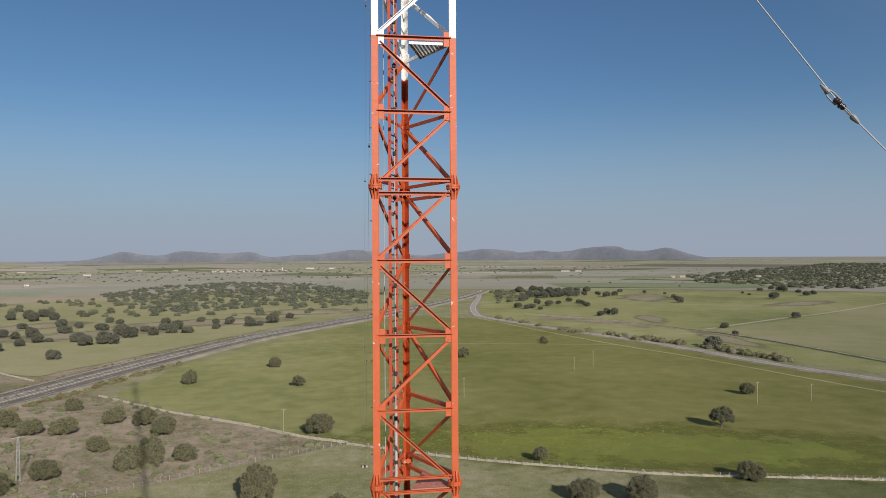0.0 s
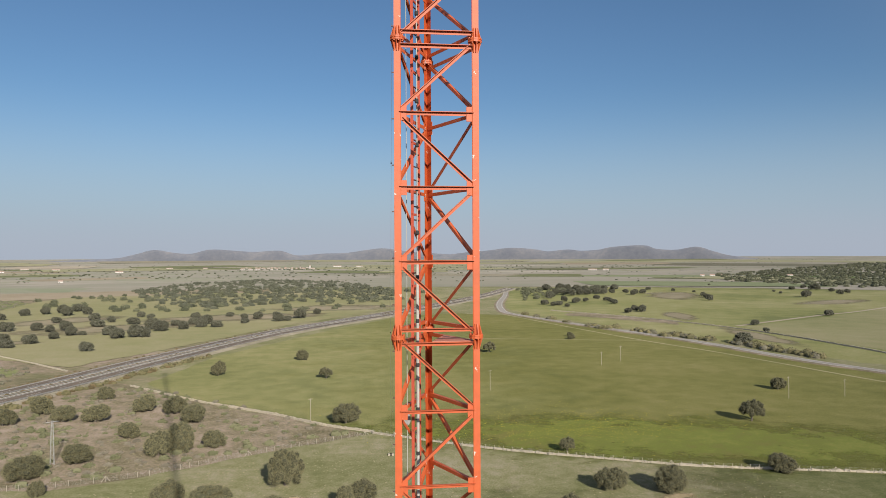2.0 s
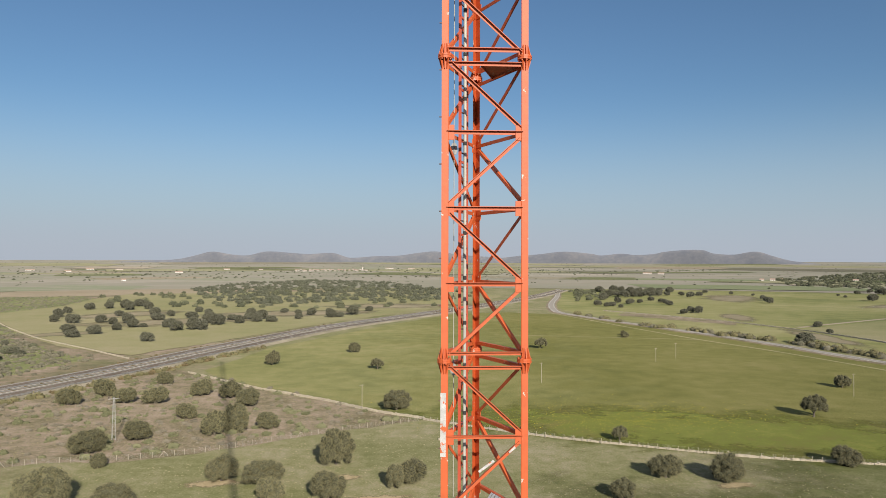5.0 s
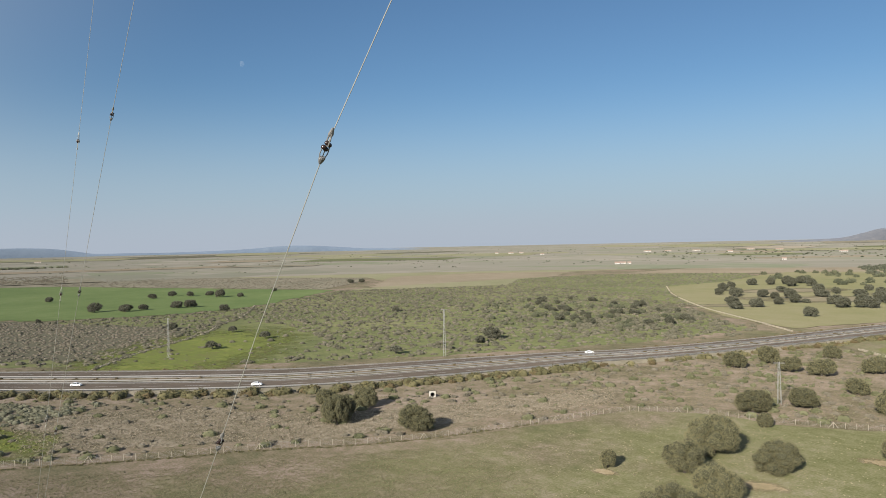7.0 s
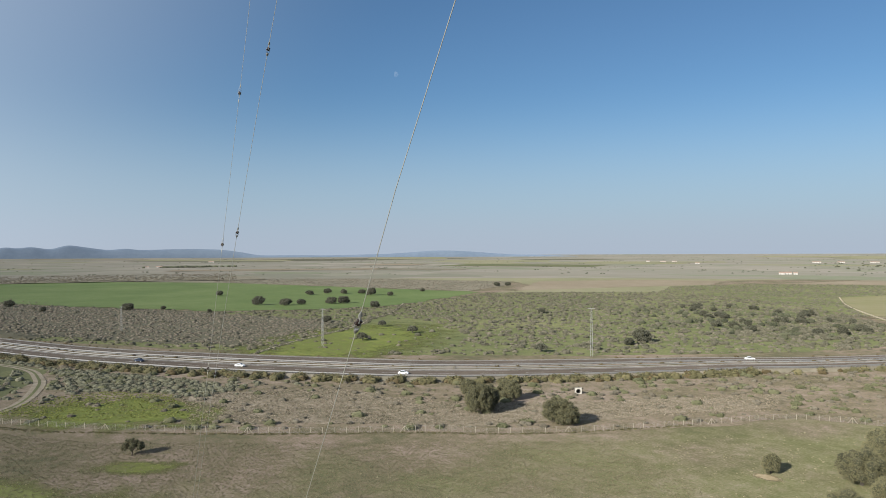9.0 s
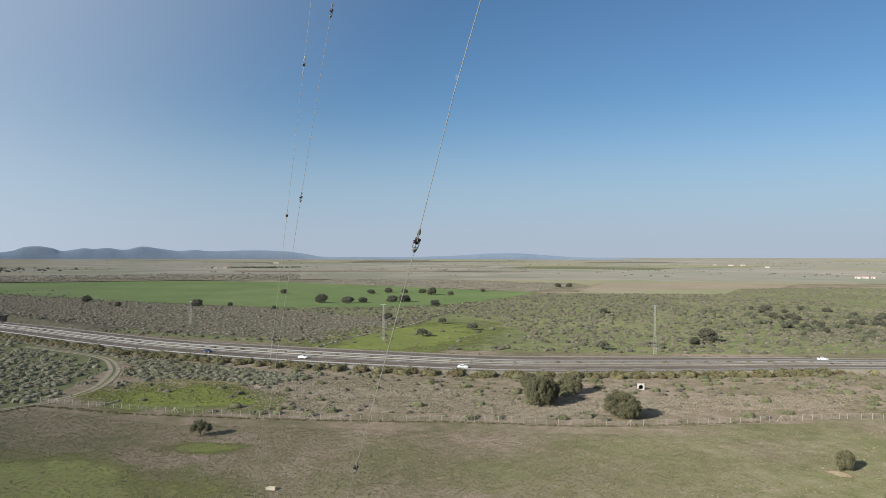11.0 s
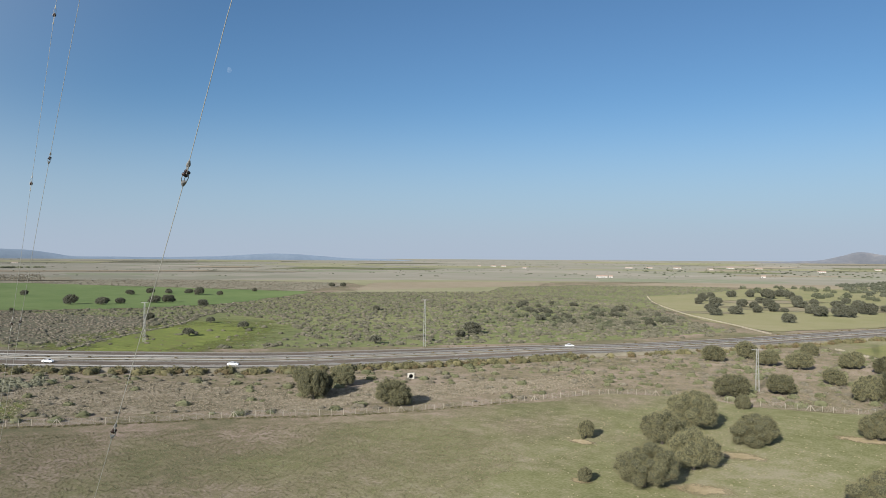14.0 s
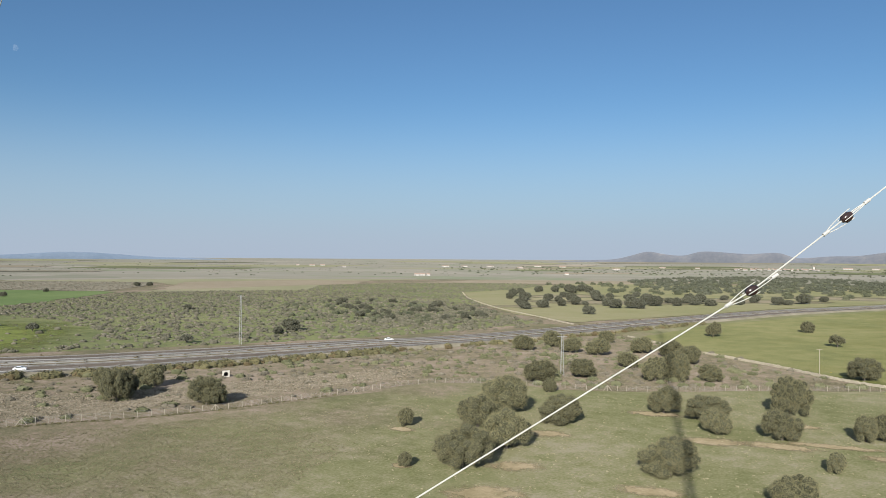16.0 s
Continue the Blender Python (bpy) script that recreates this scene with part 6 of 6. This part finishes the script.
def post_mesh(h, r, mat):
    bm = bmesh.new()
    prism(bm, ring(r, 6), h, Matrix.Translation((0, 0, -0.1)))
    me = bpy.data.meshes.new("post")
    bm.to_mesh(me)
    bm.free()
    me.materials.append(mat)
    return me


POST = post_mesh(1.6, 0.065, POSTMAT)


def fence(line, label, braces):
    f = tagged(new("wire_fence"), label, "fence", group="pasture fences")
    for i, (x, y) in enumerate(line[:290]):
        part_mesh("post", POST, f, Matrix.Translation((x, y, 0)) @ Matrix.Rotation(0.05 * math.sin(i * 2.3), 4, "X"))
        if i % braces == 3:
            d = line[min(i + 1, len(line) - 1)] - line[i - 1]
            d = d / np.hypot(*d)
            for s in (1, -1):
                v, g = tube_along([(x + d[0] * s * 1.1, y + d[1] * s * 1.1, 0), (x, y, 1.5)], 0.07, 5)
                part_mesh("brace", mesh_of("brace", v, g, POSTMAT), f)
    for z in (0.25, 0.55, 0.85, 1.15, 1.45):
        v, g = tube_along([(x, y, z) for x, y in line], 0.008, 3)
        part_mesh("wire", mesh_of("wire", v, g, ZINC), f)


fence(FENCE_LINE, "wire fence on weathered posts with braced corners", 14)
fence(RIGHT_LINE, "wire fence on weathered posts above a low stone wall", 16)


def rubble_wall(name, line, h, w, label, seed):
    """Dry stone wall: a low core with rough stones heaped on it."""
    rng = random.Random(seed)
    wall = tagged(new(name), label, "stone wall", group="dry stone walls")
    vs, fs = [], []
    n = len(line)
    for i in range(n):
        d = line[min(i + 1, n - 1)] - line[max(i - 1, 0)]
        d = d / np.hypot(*d)
        x, y = line[i]
        hh = h * rng.uniform(0.75, 1.15)
        for s, z in ((-w / 2, -0.05), (-w / 3, hh), (w / 3, hh * rng.uniform(0.85, 1.1)), (w / 2, -0.05)):
            vs.append((x - d[1] * s, y + d[0] * s, z))
    for i in range(n - 1):
        for k in range(3):
            fs.append((4 * i + k, 4 * i + k + 1, 4 * i + k + 5, 4 * i + k + 4)[::-1])
    part_mesh("core", mesh_of("core", vs, fs, STONE), wall)
    vs, fs = [], []
    cube = [(-1, -1, -1), (1, -1, -1), (1, 1, -1), (-1, 1, -1), (-1, -1, 1), (1, -1, 1), (1, 1, 1), (-1, 1, 1)]
    cf = [(0, 3, 2, 1), (4, 5, 6, 7), (0, 1, 5, 4), (1, 2, 6, 5), (2, 3, 7, 6), (3, 0, 4, 7)]
    for i in range(n - 1):
        for k in range(5):
            t = rng.random()
            x, y = line[i] * (1 - t) + line[i + 1] * t
            b = len(vs)
            s = rng.uniform(0.12, 0.28)
            ox, oy, oz = rng.uniform(-w / 2, w / 2), rng.uniform(-w / 2, w / 2), rng.uniform(0.1, h)
            vs += [(x + ox + c[0] * s * rng.uniform(0.7, 1.2), y + oy + c[1] * s * rng.uniform(0.7, 1.2), oz + c[2] * s * 0.7) for c in cube]
            fs += [tuple(q + b for q in g) for g in cf]
    tagged(part_mesh("stones", mesh_of("stones", vs, fs, STONE), wall), "pale rough stones", kind="stuff")


rubble_wall("stone_wall", smooth_line([(4, 228), (-13, 241), (-30, 259), (-47, 274), (-68, 293), (-101, 329)], 1.2), 0.75, 0.9, "low pale dry stone wall between scrub and meadow", 1)
rubble_wall("stone_wall", smooth_line([(4, 227), (37, 204), (68, 188), (95, 176), (132, 166), (200, 146), (330, 101)], 1.5), 0.55, 0.8, "low pale dry stone wall along the meadow", 2)
rubble_wall("stone_wall", smooth_line([(-146, 378), (-175, 409), (-205, 440), (-250, 489), (-322, 586), (-385, 690)], 1.8), 0.6, 0.9, "tumbled stone wall beyond the motorway", 3)
rubble_wall("stone_wall", smooth_line([(-306, 84), (-350, 126), (-398, 182), (-440, 215), (-475, 250), (-560, 310)], 2.0), 0.45, 0.8, "overgrown stone bank beside the green strip", 4)

rubble_wall("stone_wall", smooth_line([(200, 722), (220, 689), (248, 639), (272, 585), (292, 521), (301, 463), (304, 410), (308, 320), (330, 220)], 2.0), 0.9, 1.0, "dark dry stone wall across the olive pasture", 5)

# ------------------------------------------------------------------ power line supports


def lattice_pole(x, y, h, label, turn=0.0):
    p = tagged(new("lattice_pole"), label, "pylon", group="power line pylons")
    p.matrix_basis = Matrix.Translation((x, y, 0)) @ Matrix.Rotation(turn, 4, "Z")
    b, t = 0.5, 0.2
    bm = bmesh.new()
    for sx in (-1, 1):
        for sy in (-1, 1):
            m = along((sx * b, sy * b, -0.1), (sx * t, sy * t, h))
            box(bm, 0.06, 0.06, h, m @ Matrix.Translation((0, 0, h / 2)))
    part("frame", bm, PYLONSTEEL, p)
    bm = bmesh.new()
    n = int(h / 1.1)
    for k in range(n):
        z0, z1 = h * k / n, h * (k + 1) / n
        w0, w1 = b + (t - b) * k / n, b + (t - b) * (k + 1) / n
        for j in range(4):
            c = [(-1, -1), (1, -1), (1, 1), (-1, 1)]
            a, e = c[j], c[(j + 1) % 4]
            if k % 2:
                a, e = e, a
            q0, q1 = Vector((a[0] * w0, a[1] * w0, z0)), Vector((e[0] * w1, e[1] * w1, z1))
            box(bm, 0.036, 0.036, (q1 - q0).length, along(q0, q1) @ Matrix.Translation((0, 0, (q1 - q0).length / 2)))
    part("lattice", bm, PYLONSTEEL, p)
    bm = bmesh.new()
    box(bm, 3.2, 0.12, 0.14, Matrix.Translation((0, 0, h - 0.4)), 0.02)
    arm = part("crossarm", bm, PYLONSTEEL, p)
    for s in (-1.45, 0, 1.45):
        bm = bmesh.new()
        prism(bm, ring(0.09, 8), 0.5, Matrix.Translation((s, 0, h - 0.3)))
        part("insulator", bm, PORCELAIN, arm)
    return p


for x, y, h in ((-229, 209, 20.5), (-324, 129, 18), (-458, 64, 14), (-757, -97, 20), (-737, -58, 20), (-86, 203, 12.5)):
    lattice_pole(x, y, h, "slender galvanised lattice pylon with one crossarm", 0.6)


line_w = tagged(new("power_line"), "slack wires between two pylons", "cable")
for o in (-1.4, 1.4):
    a, b = Vector((-757 + o, -97 + o, 19.9)), Vector((-737 + o, -58 + o, 19.9))
    v, f = tube_along([a.lerp(b, k / 8) - Vector((0, 0, 1.8 * math.sin(k / 8 * math.pi))) for k in range(9)], 0.03, 4)
    part_mesh("wire", mesh_of("wire", v, f, ROPE), line_w)


def wood_pole(x, y, h, label):
    p = tagged(new("utility_pole"), label, "utility pole", group="meadow utility poles")
    p.matrix_basis = Matrix.Translation((x, y, 0)) @ Matrix.Rotation(0.4, 4, "Z")
    bm = bmesh.new()
    prism(bm, ring(0.085, 8), h, Matrix.Translation((0, 0, -0.1)))
    part("pole", bm, POSTMAT, p)
    bm = bmesh.new()
    box(bm, 1.8, 0.1, 0.1, Matrix.Translation((0, 0, h - 0.3)), 0.01)
    part("crossarm", bm, POSTMAT, p)


for x, y, h in ((-17, 244, 8.8), (127, 358, 7), (142, 370, 8.3), (171, 261, 8.9), (196, 262, 7), (56, 296, 8.7)):
    wood_pole(x, y, h, "thin pale utility pole in the meadow")

# ------------------------------------------------------------------ culvert, overpass, feeding trough
cul = tagged(new("culvert"), "white concrete culvert head with a dark round pipe", "culvert")
cul.matrix_basis = Matrix.Translation((-171, 146, -0.1)) @ Matrix.Rotation(radians(62), 4, "Z") @ Matrix.Scale(0.72, 4)
bm = bmesh.new()
for k in range(16):
    a0, a1 = 2 * math.pi * k / 16, 2 * math.pi * (k + 1) / 16

    def rim(a):
        c, s = math.cos(a), math.sin(a)
        q = 1.5 / max(abs(c), abs(s))
        return (c * q, s * q)
    o0, o1 = rim(a0), rim(a1)
    i0, i1 = (0.95 * math.cos(a0), 0.95 * math.sin(a0)), (0.95 * math.cos(a1), 0.95 * math.sin(a1))
    for yy in (0.0, 0.4):
        vv = [bm.verts.new((p[0], yy, p[1] + 1.4)) for p in (i0, o0, o1, i1)]
        bm.faces.new(vv)
    vv = [bm.verts.new((p[0], q, p[1] + 1.4)) for p, q in ((o0, 0), (o1, 0), (o1, 0.4), (o0, 0.4))]
    bm.faces.new(vv)
part("headwall", bm, CONCRETE, cul)
bm = bmesh.new()
prism(bm, ring(0.95, 16), 3.0, Matrix.Translation((0, 3.1, 1.4)) @ Matrix.Rotation(math.pi / 2, 4, "X"))
bmesh.ops.delete(bm, geom=[max(bm.faces, key=lambda f: -f.calc_center_median().y)], context="FACES_ONLY")
part("pipe", bm, DARKVOID, cul, "dark pipe")

br = tagged(new("overpass"), "slim concrete road bridge crossing the motorway", "bridge")
B0, B1 = Vector((-531, -36, 0)), Vector((-490, -88, 0))
span = (B1 - B0).length
bm = bmesh.new()
box(bm, span, 6.5, 0.75, Matrix.Translation((span / 2, 0, 4.2)), 0.06)
part("deck", bm, STONE, br)
for s in (-3.1, 3.1):
    bm = bmesh.new()
    box(bm, span, 0.14, 0.7, Matrix.Translation((span / 2, s, 4.92)))
    part("parapet", bm, GREYSTEEL, br)
for s in (0.18, 0.4, 0.62, 0.82):
    for t in (-1.8, 1.8):
        bm = bmesh.new()
        prism(bm, ring(0.5, 10), 4.0, Matrix.Translation((span * s, t, -0.1)))
        part("pier", bm, CONCRETE, br)
for s in (-1.5, span + 1.5):
    bm = bmesh.new()
    prism(bm, [(-4, -0.1), (4, -0.1), (1.6, 4.3), (-1.6, 4.3)], 9.0, Matrix.Translation((s, 4.5, 0)) @ Matrix.Rotation(math.pi / 2, 4, "X"))
    part("abutment", bm, SOIL, br, "earth abutment")
br.matrix_basis = Matrix.Translation(B0) @ Matrix.Rotation(math.atan2(B1.y - B0.y, B1.x - B0.x), 4, "Z")

# earth slope of the cutting behind the motorway
vs, fs = [], []
rc = random.Random(71)
lo_i = min(range(len(HIGHWAY)), key=lambda j: abs(HIGHWAY[j][0] + 700))
hi_i = min(range(len(HIGHWAY)), key=lambda j: abs(HIGHWAY[j][0] + 425))
top_spots = []
for i in range(lo_i, hi_i):
    for h in range(3):
        p = HIGHWAY[i] + (HIGHWAY[i + 1] - HIGHWAY[i]) * (h / 3)
        d = HIGHWAY[i + 1][:2] - HIGHWAY[i - 1][:2]
        d = d / np.hypot(*d)
        u = (i + h / 3 - lo_i) / (hi_i - lo_i)
        top = 4.4 * min(1, (1 - u) * 2.6) * min(1, u * 6) + 0.05
        for k, (off, z) in enumerate(((2.6, -0.1), (4.5, 0.35), (6.5, 0.75), (8.2, 1.0), (16, 0.8), (34, -0.3))):
            o = 0.54 * p[2] + off + rc.uniform(-0.7, 0.7)
            vs.append((p[0] - d[1] * o, p[1] + d[0] * o, z * top * (1 + (rc.uniform(-0.15, 0.15) if z > 0 else 0))))
        if h == 0:
            for j in range(4):
                o = 0.54 * p[2] + rc.uniform(8.5, 24)
                top_spots.append((p[0] - d[1] * o + rc.uniform(-3, 3), p[1] + d[0] * o + rc.uniform(-3, 3), top * 0.8))
for i in range(len(vs) // 6 - 1):
    for k in range(5):
        fs.append((6 * i + k, 6 * i + 6 + k, 6 * i + 7 + k, 6 * i + k + 1))
tagged(new("cutting_slope", mesh_of("cutting_slope", vs, fs, HEATHER)), "bare earth slope of the motorway cutting", "embankment", kind="structure")
ob = thicket("cutting_bushes", [(x, y) for x, y, z in top_spots], GREYLEAF, "grey bushes on top of the cutting", 22, (0.7, 1.7), 0.32, 51)
ob.location.z = 2.9

tr = tagged(new("feeding_trough"), "small pale concrete trough on the pasture", "trough")
bm = bmesh.new()
box(bm, 1.8, 0.7, 0.12, Matrix.Translation((0, 0, 0.06)), 0.02)
for s in (-0.33, 0.33):
    box(bm, 1.8, 0.08, 0.5, Matrix.Translation((0, s, 0.3)), 0.02)
for s in (-0.88, 0.88):
    box(bm, 0.08, 0.7, 0.5, Matrix.Translation((s, 0, 0.3)), 0.02)
part("basin", bm, STONE, tr)
tr.matrix_basis = Matrix.Translation((-130, 22, 0)) @ Matrix.Rotation(0.9, 4, "Z") @ Matrix.Scale(0.95, 4)

# ------------------------------------------------------------------ cars on the motorway


def car(paint, label):
    c = tagged(new("car"), label, "car", group="cars on the motorway")
    side = [(-2.1, 0.35), (-2.1, 0.85), (-1.95, 0.98), (-1.5, 1.02), (-1.05, 1.42), (0.35, 1.46), (1.0, 1.0), (1.8, 0.88), (2.1, 0.7), (2.1, 0.35)]
    bm = bmesh.new()
    prism(bm, side, 1.75, Matrix.Translation((0, 0.875, 0)) @ Matrix.Rotation(math.pi / 2, 4, "X"))
    bmesh.ops.bevel(bm, geom=[e for e in bm.edges if e.calc_length() < 1.6], offset=0.07, segments=1, affect="EDGES")
    part("body", bm, paint, c)
    bm = bmesh.new()
    prism(bm, [(-1.35, 1.05), (-1.02, 1.36), (0.3, 1.39), (0.8, 1.05)], 1.78, Matrix.Translation((0, 0.89, 0)) @ Matrix.Rotation(math.pi / 2, 4, "X"))
    part("side_window", bm, GLASSDARK, c, "tinted side windows")
    for s in (0.72, -1.28):
        bm = bmesh.new()
        box(bm, 0.62 if s > 0 else 0.5, 1.4, 0.03, Matrix.Translation((s, 0, 1.235)) @ Matrix.Rotation(0.61 if s > 0 else -0.73, 4, "Y"))
        part("windscreen", bm, GLASSDARK, c)
    for x in (-1.3, 1.3):
        for y in (-0.78, 0.78):
            bm = bmesh.new()
            prism(bm, ring(0.33, 14), 0.22, Matrix.Translation((x, y + 0.11, 0.33)) @ Matrix.Rotation(math.pi / 2, 4, "X"))
            w = part("wheel", bm, RUBBER, c)
            bm = bmesh.new()
            prism(bm, ring(0.2, 10), 0.24, Matrix.Translation((x, y + 0.12, 0.33)) @ Matrix.Rotation(math.pi / 2, 4, "X"))
            part("rim", bm, ZINC, w)
    return c


def on_road(k, share, flip=0.0):
    i = min(range(len(HIGHWAY)), key=lambda j: (HIGHWAY[j][0] - k[0]) ** 2 + (HIGHWAY[j][1] - k[1]) ** 2)
    d = HIGHWAY[i + 1][:2] - HIGHWAY[i - 1][:2]
    d = d / np.hypot(*d)
    x, y, w = HIGHWAY[i]
    return Matrix.Translation((x - d[1] * w * share, y + d[0] * w * share, 0.965)) @ Matrix.Rotation(math.atan2(d[1], d[0]) + flip, 4, "Z")


for place, share, paint, label in (((-285, 83), -0.26, CARWHITE, "white hatchback driving on the motorway"), ((-240, 128), -0.36, CARWHITE, "white saloon driving on the motorway"), ((-320, 57), -0.27, CARDARK, "dark blue car driving on the motorway"), ((-176, 243), 0.26, CARWHITE, "white car on the far carriageway")):
    car(paint, label).matrix_basis = on_road(place, share) @ Matrix.Scale(0.88, 4)

# ------------------------------------------------------------------ far farms and village


def house(bearing, dist, w, d, h, turn, label, group):
    a = radians(bearing)
    x, y = -math.sin(a) * dist, math.cos(a) * dist
    w, h = w * 0.45, min(h, 3.6) if h < 10 else h * 0.6
    hs = tagged(new("house"), label, "house", group)
    bm = bmesh.new()
    box(bm, w, d, h, Matrix.Translation((0, 0, h / 2 - 0.3)))
    part("wall", bm, WHITEWALL, hs)
    bm = bmesh.new()
    prism(bm, [(-d / 2 - 0.5, h - 0.3), (d / 2 + 0.5, h - 0.3), (0, h + d * 0.22)], w + 0.8, Matrix.Translation((-w / 2 - 0.4, 0, 0)) @ Matrix(((0, 0, 1, 0), (1, 0, 0, 0), (0, 1, 0, 0), (0, 0, 0, 1))))
    part("roof", bm, ROOFTILE, hs)
    for k in range(max(1, int(w / 5))):
        bm = bmesh.new()
        box(bm, 1.2, 0.1, 1.4, Matrix.Translation((-w / 2 + 2.5 + k * 5, -d / 2 - 0.03, h * 0.5)))
        part("window", bm, GLASSDARK, hs)
    hs.matrix_basis = Matrix.Translation((x, y, height(x, y) + 0.5)) @ Matrix.Rotation(a + turn, 4, "Z")


rh = random.Random(9)
for k in range(46):
    b = 8.4 - 5.4 * (k / 45) + rh.uniform(-0.15, 0.15)
    big = b < 5.2
    house(b, 2750 + rh.uniform(-90, 130), rh.uniform(9, 16), rh.uniform(8, 11), rh.uniform(4.5, 8.5 if big else 5.5), rh.uniform(-0.5, 0.5), "whitewashed village house far off on the plain", "village houses")
house(3.3, 2760, 9, 9, 22, 0.1, "white church tower of the far village", "village houses")
for b, dd, w, h in ((-26.6, 1900, 22, 6), (-27.3, 1920, 26, 5), (-27.9, 1930, 12, 6), (-18.6, 2450, 60, 6), (-19.6, 2450, 44, 6), (-32.5, 1950, 26, 6), (20.7, 1750, 20, 6), (16.9, 2500, 50, 6), (20.9, 2900, 55, 6), (22.8, 3000, 60, 6), (40.3, 3000, 46, 6), (39.5, 3020, 40, 6), (41.4, 3060, 30, 6), (37.9, 2700, 30, 6), (32.4, 1560, 22, 5), (32.0, 1570, 30, 5), (31.5, 1560, 16, 5), (30.0, 2900, 60, 6), (28.5, 2900, 50, 6), (79.0, 2400, 24, 6), (78.2, 2420, 40, 6), (74.5, 3300, 50, 7), (26.5, 2900, 60, 6), (24.2, 2700, 44, 6), (13.5, 2900, 50, 6), (11.0, 2850, 34, 6), (-0.5, 3000, 60, 7), (1.2, 3050, 70, 7)):
    house(b, dd, w, 11, h, 0.0, "long white farm building far off on the plain", "farm buildings")

# ------------------------------------------------------------------ the day moon
moon_dir = Vector((-math.sin(radians(60.4)) * math.cos(radians(13.77)), math.cos(radians(60.4)) * math.cos(radians(13.77)), math.sin(radians(13.77))))
m, nt, b = nodes_of("pale_day_moon")
b.inputs["Base Color"].default_value = (0, 0, 0, 1)
b.inputs["Specular IOR Level"].default_value = 0
b.inputs["Emission Color"].default_value = (0.62, 0.68, 0.76, 1)
b.inputs["Emission Strength"].default_value = 0.75
n = add(nt, "ShaderNodeTexNoise", Scale=0.12, Detail=4.0, Roughness=0.6)
geo_m = nt.nodes.new("ShaderNodeNewGeometry")
nt.links.new(geo_m.outputs["Position"], n.inputs["Vector"])
veil = nt.nodes.new("ShaderNodeMapRange")
veil.inputs["From Min"].default_value, veil.inputs["From Max"].default_value = 0.4, 0.6
veil.inputs["To Min"].default_value, veil.inputs["To Max"].default_value = 0.05, 0.2
nt.links.new(n.outputs["Fac"], veil.inputs[0])
nt.links.new(veil.outputs[0], b.inputs["Alpha"])
bm = bmesh.new()
edge = [(17 * math.cos(a * math.pi / 14), 17 * math.sin(a * math.pi / 14)) for a in range(-14, 15)]
edge = [(x if x > -6 else -6 + (x + 6) * 0.3, y) for x, y in edge]
bm.faces.new([bm.verts.new((x, y, 0)) for x, y in edge[:-1]])
me = bpy.data.meshes.new("moon")
bm.to_mesh(me)
bm.free()
me.materials.append(m)
moon = tagged(new("moon", me), "faint pale moon in the daytime sky", "moon", kind="structure")
moon.matrix_basis = look(moon_dir * 4700 + Vector((-4, -13, 42)), (-4, -13, 42)) @ Matrix.Rotation(math.pi, 4, "Y")
moon.visible_shadow = False
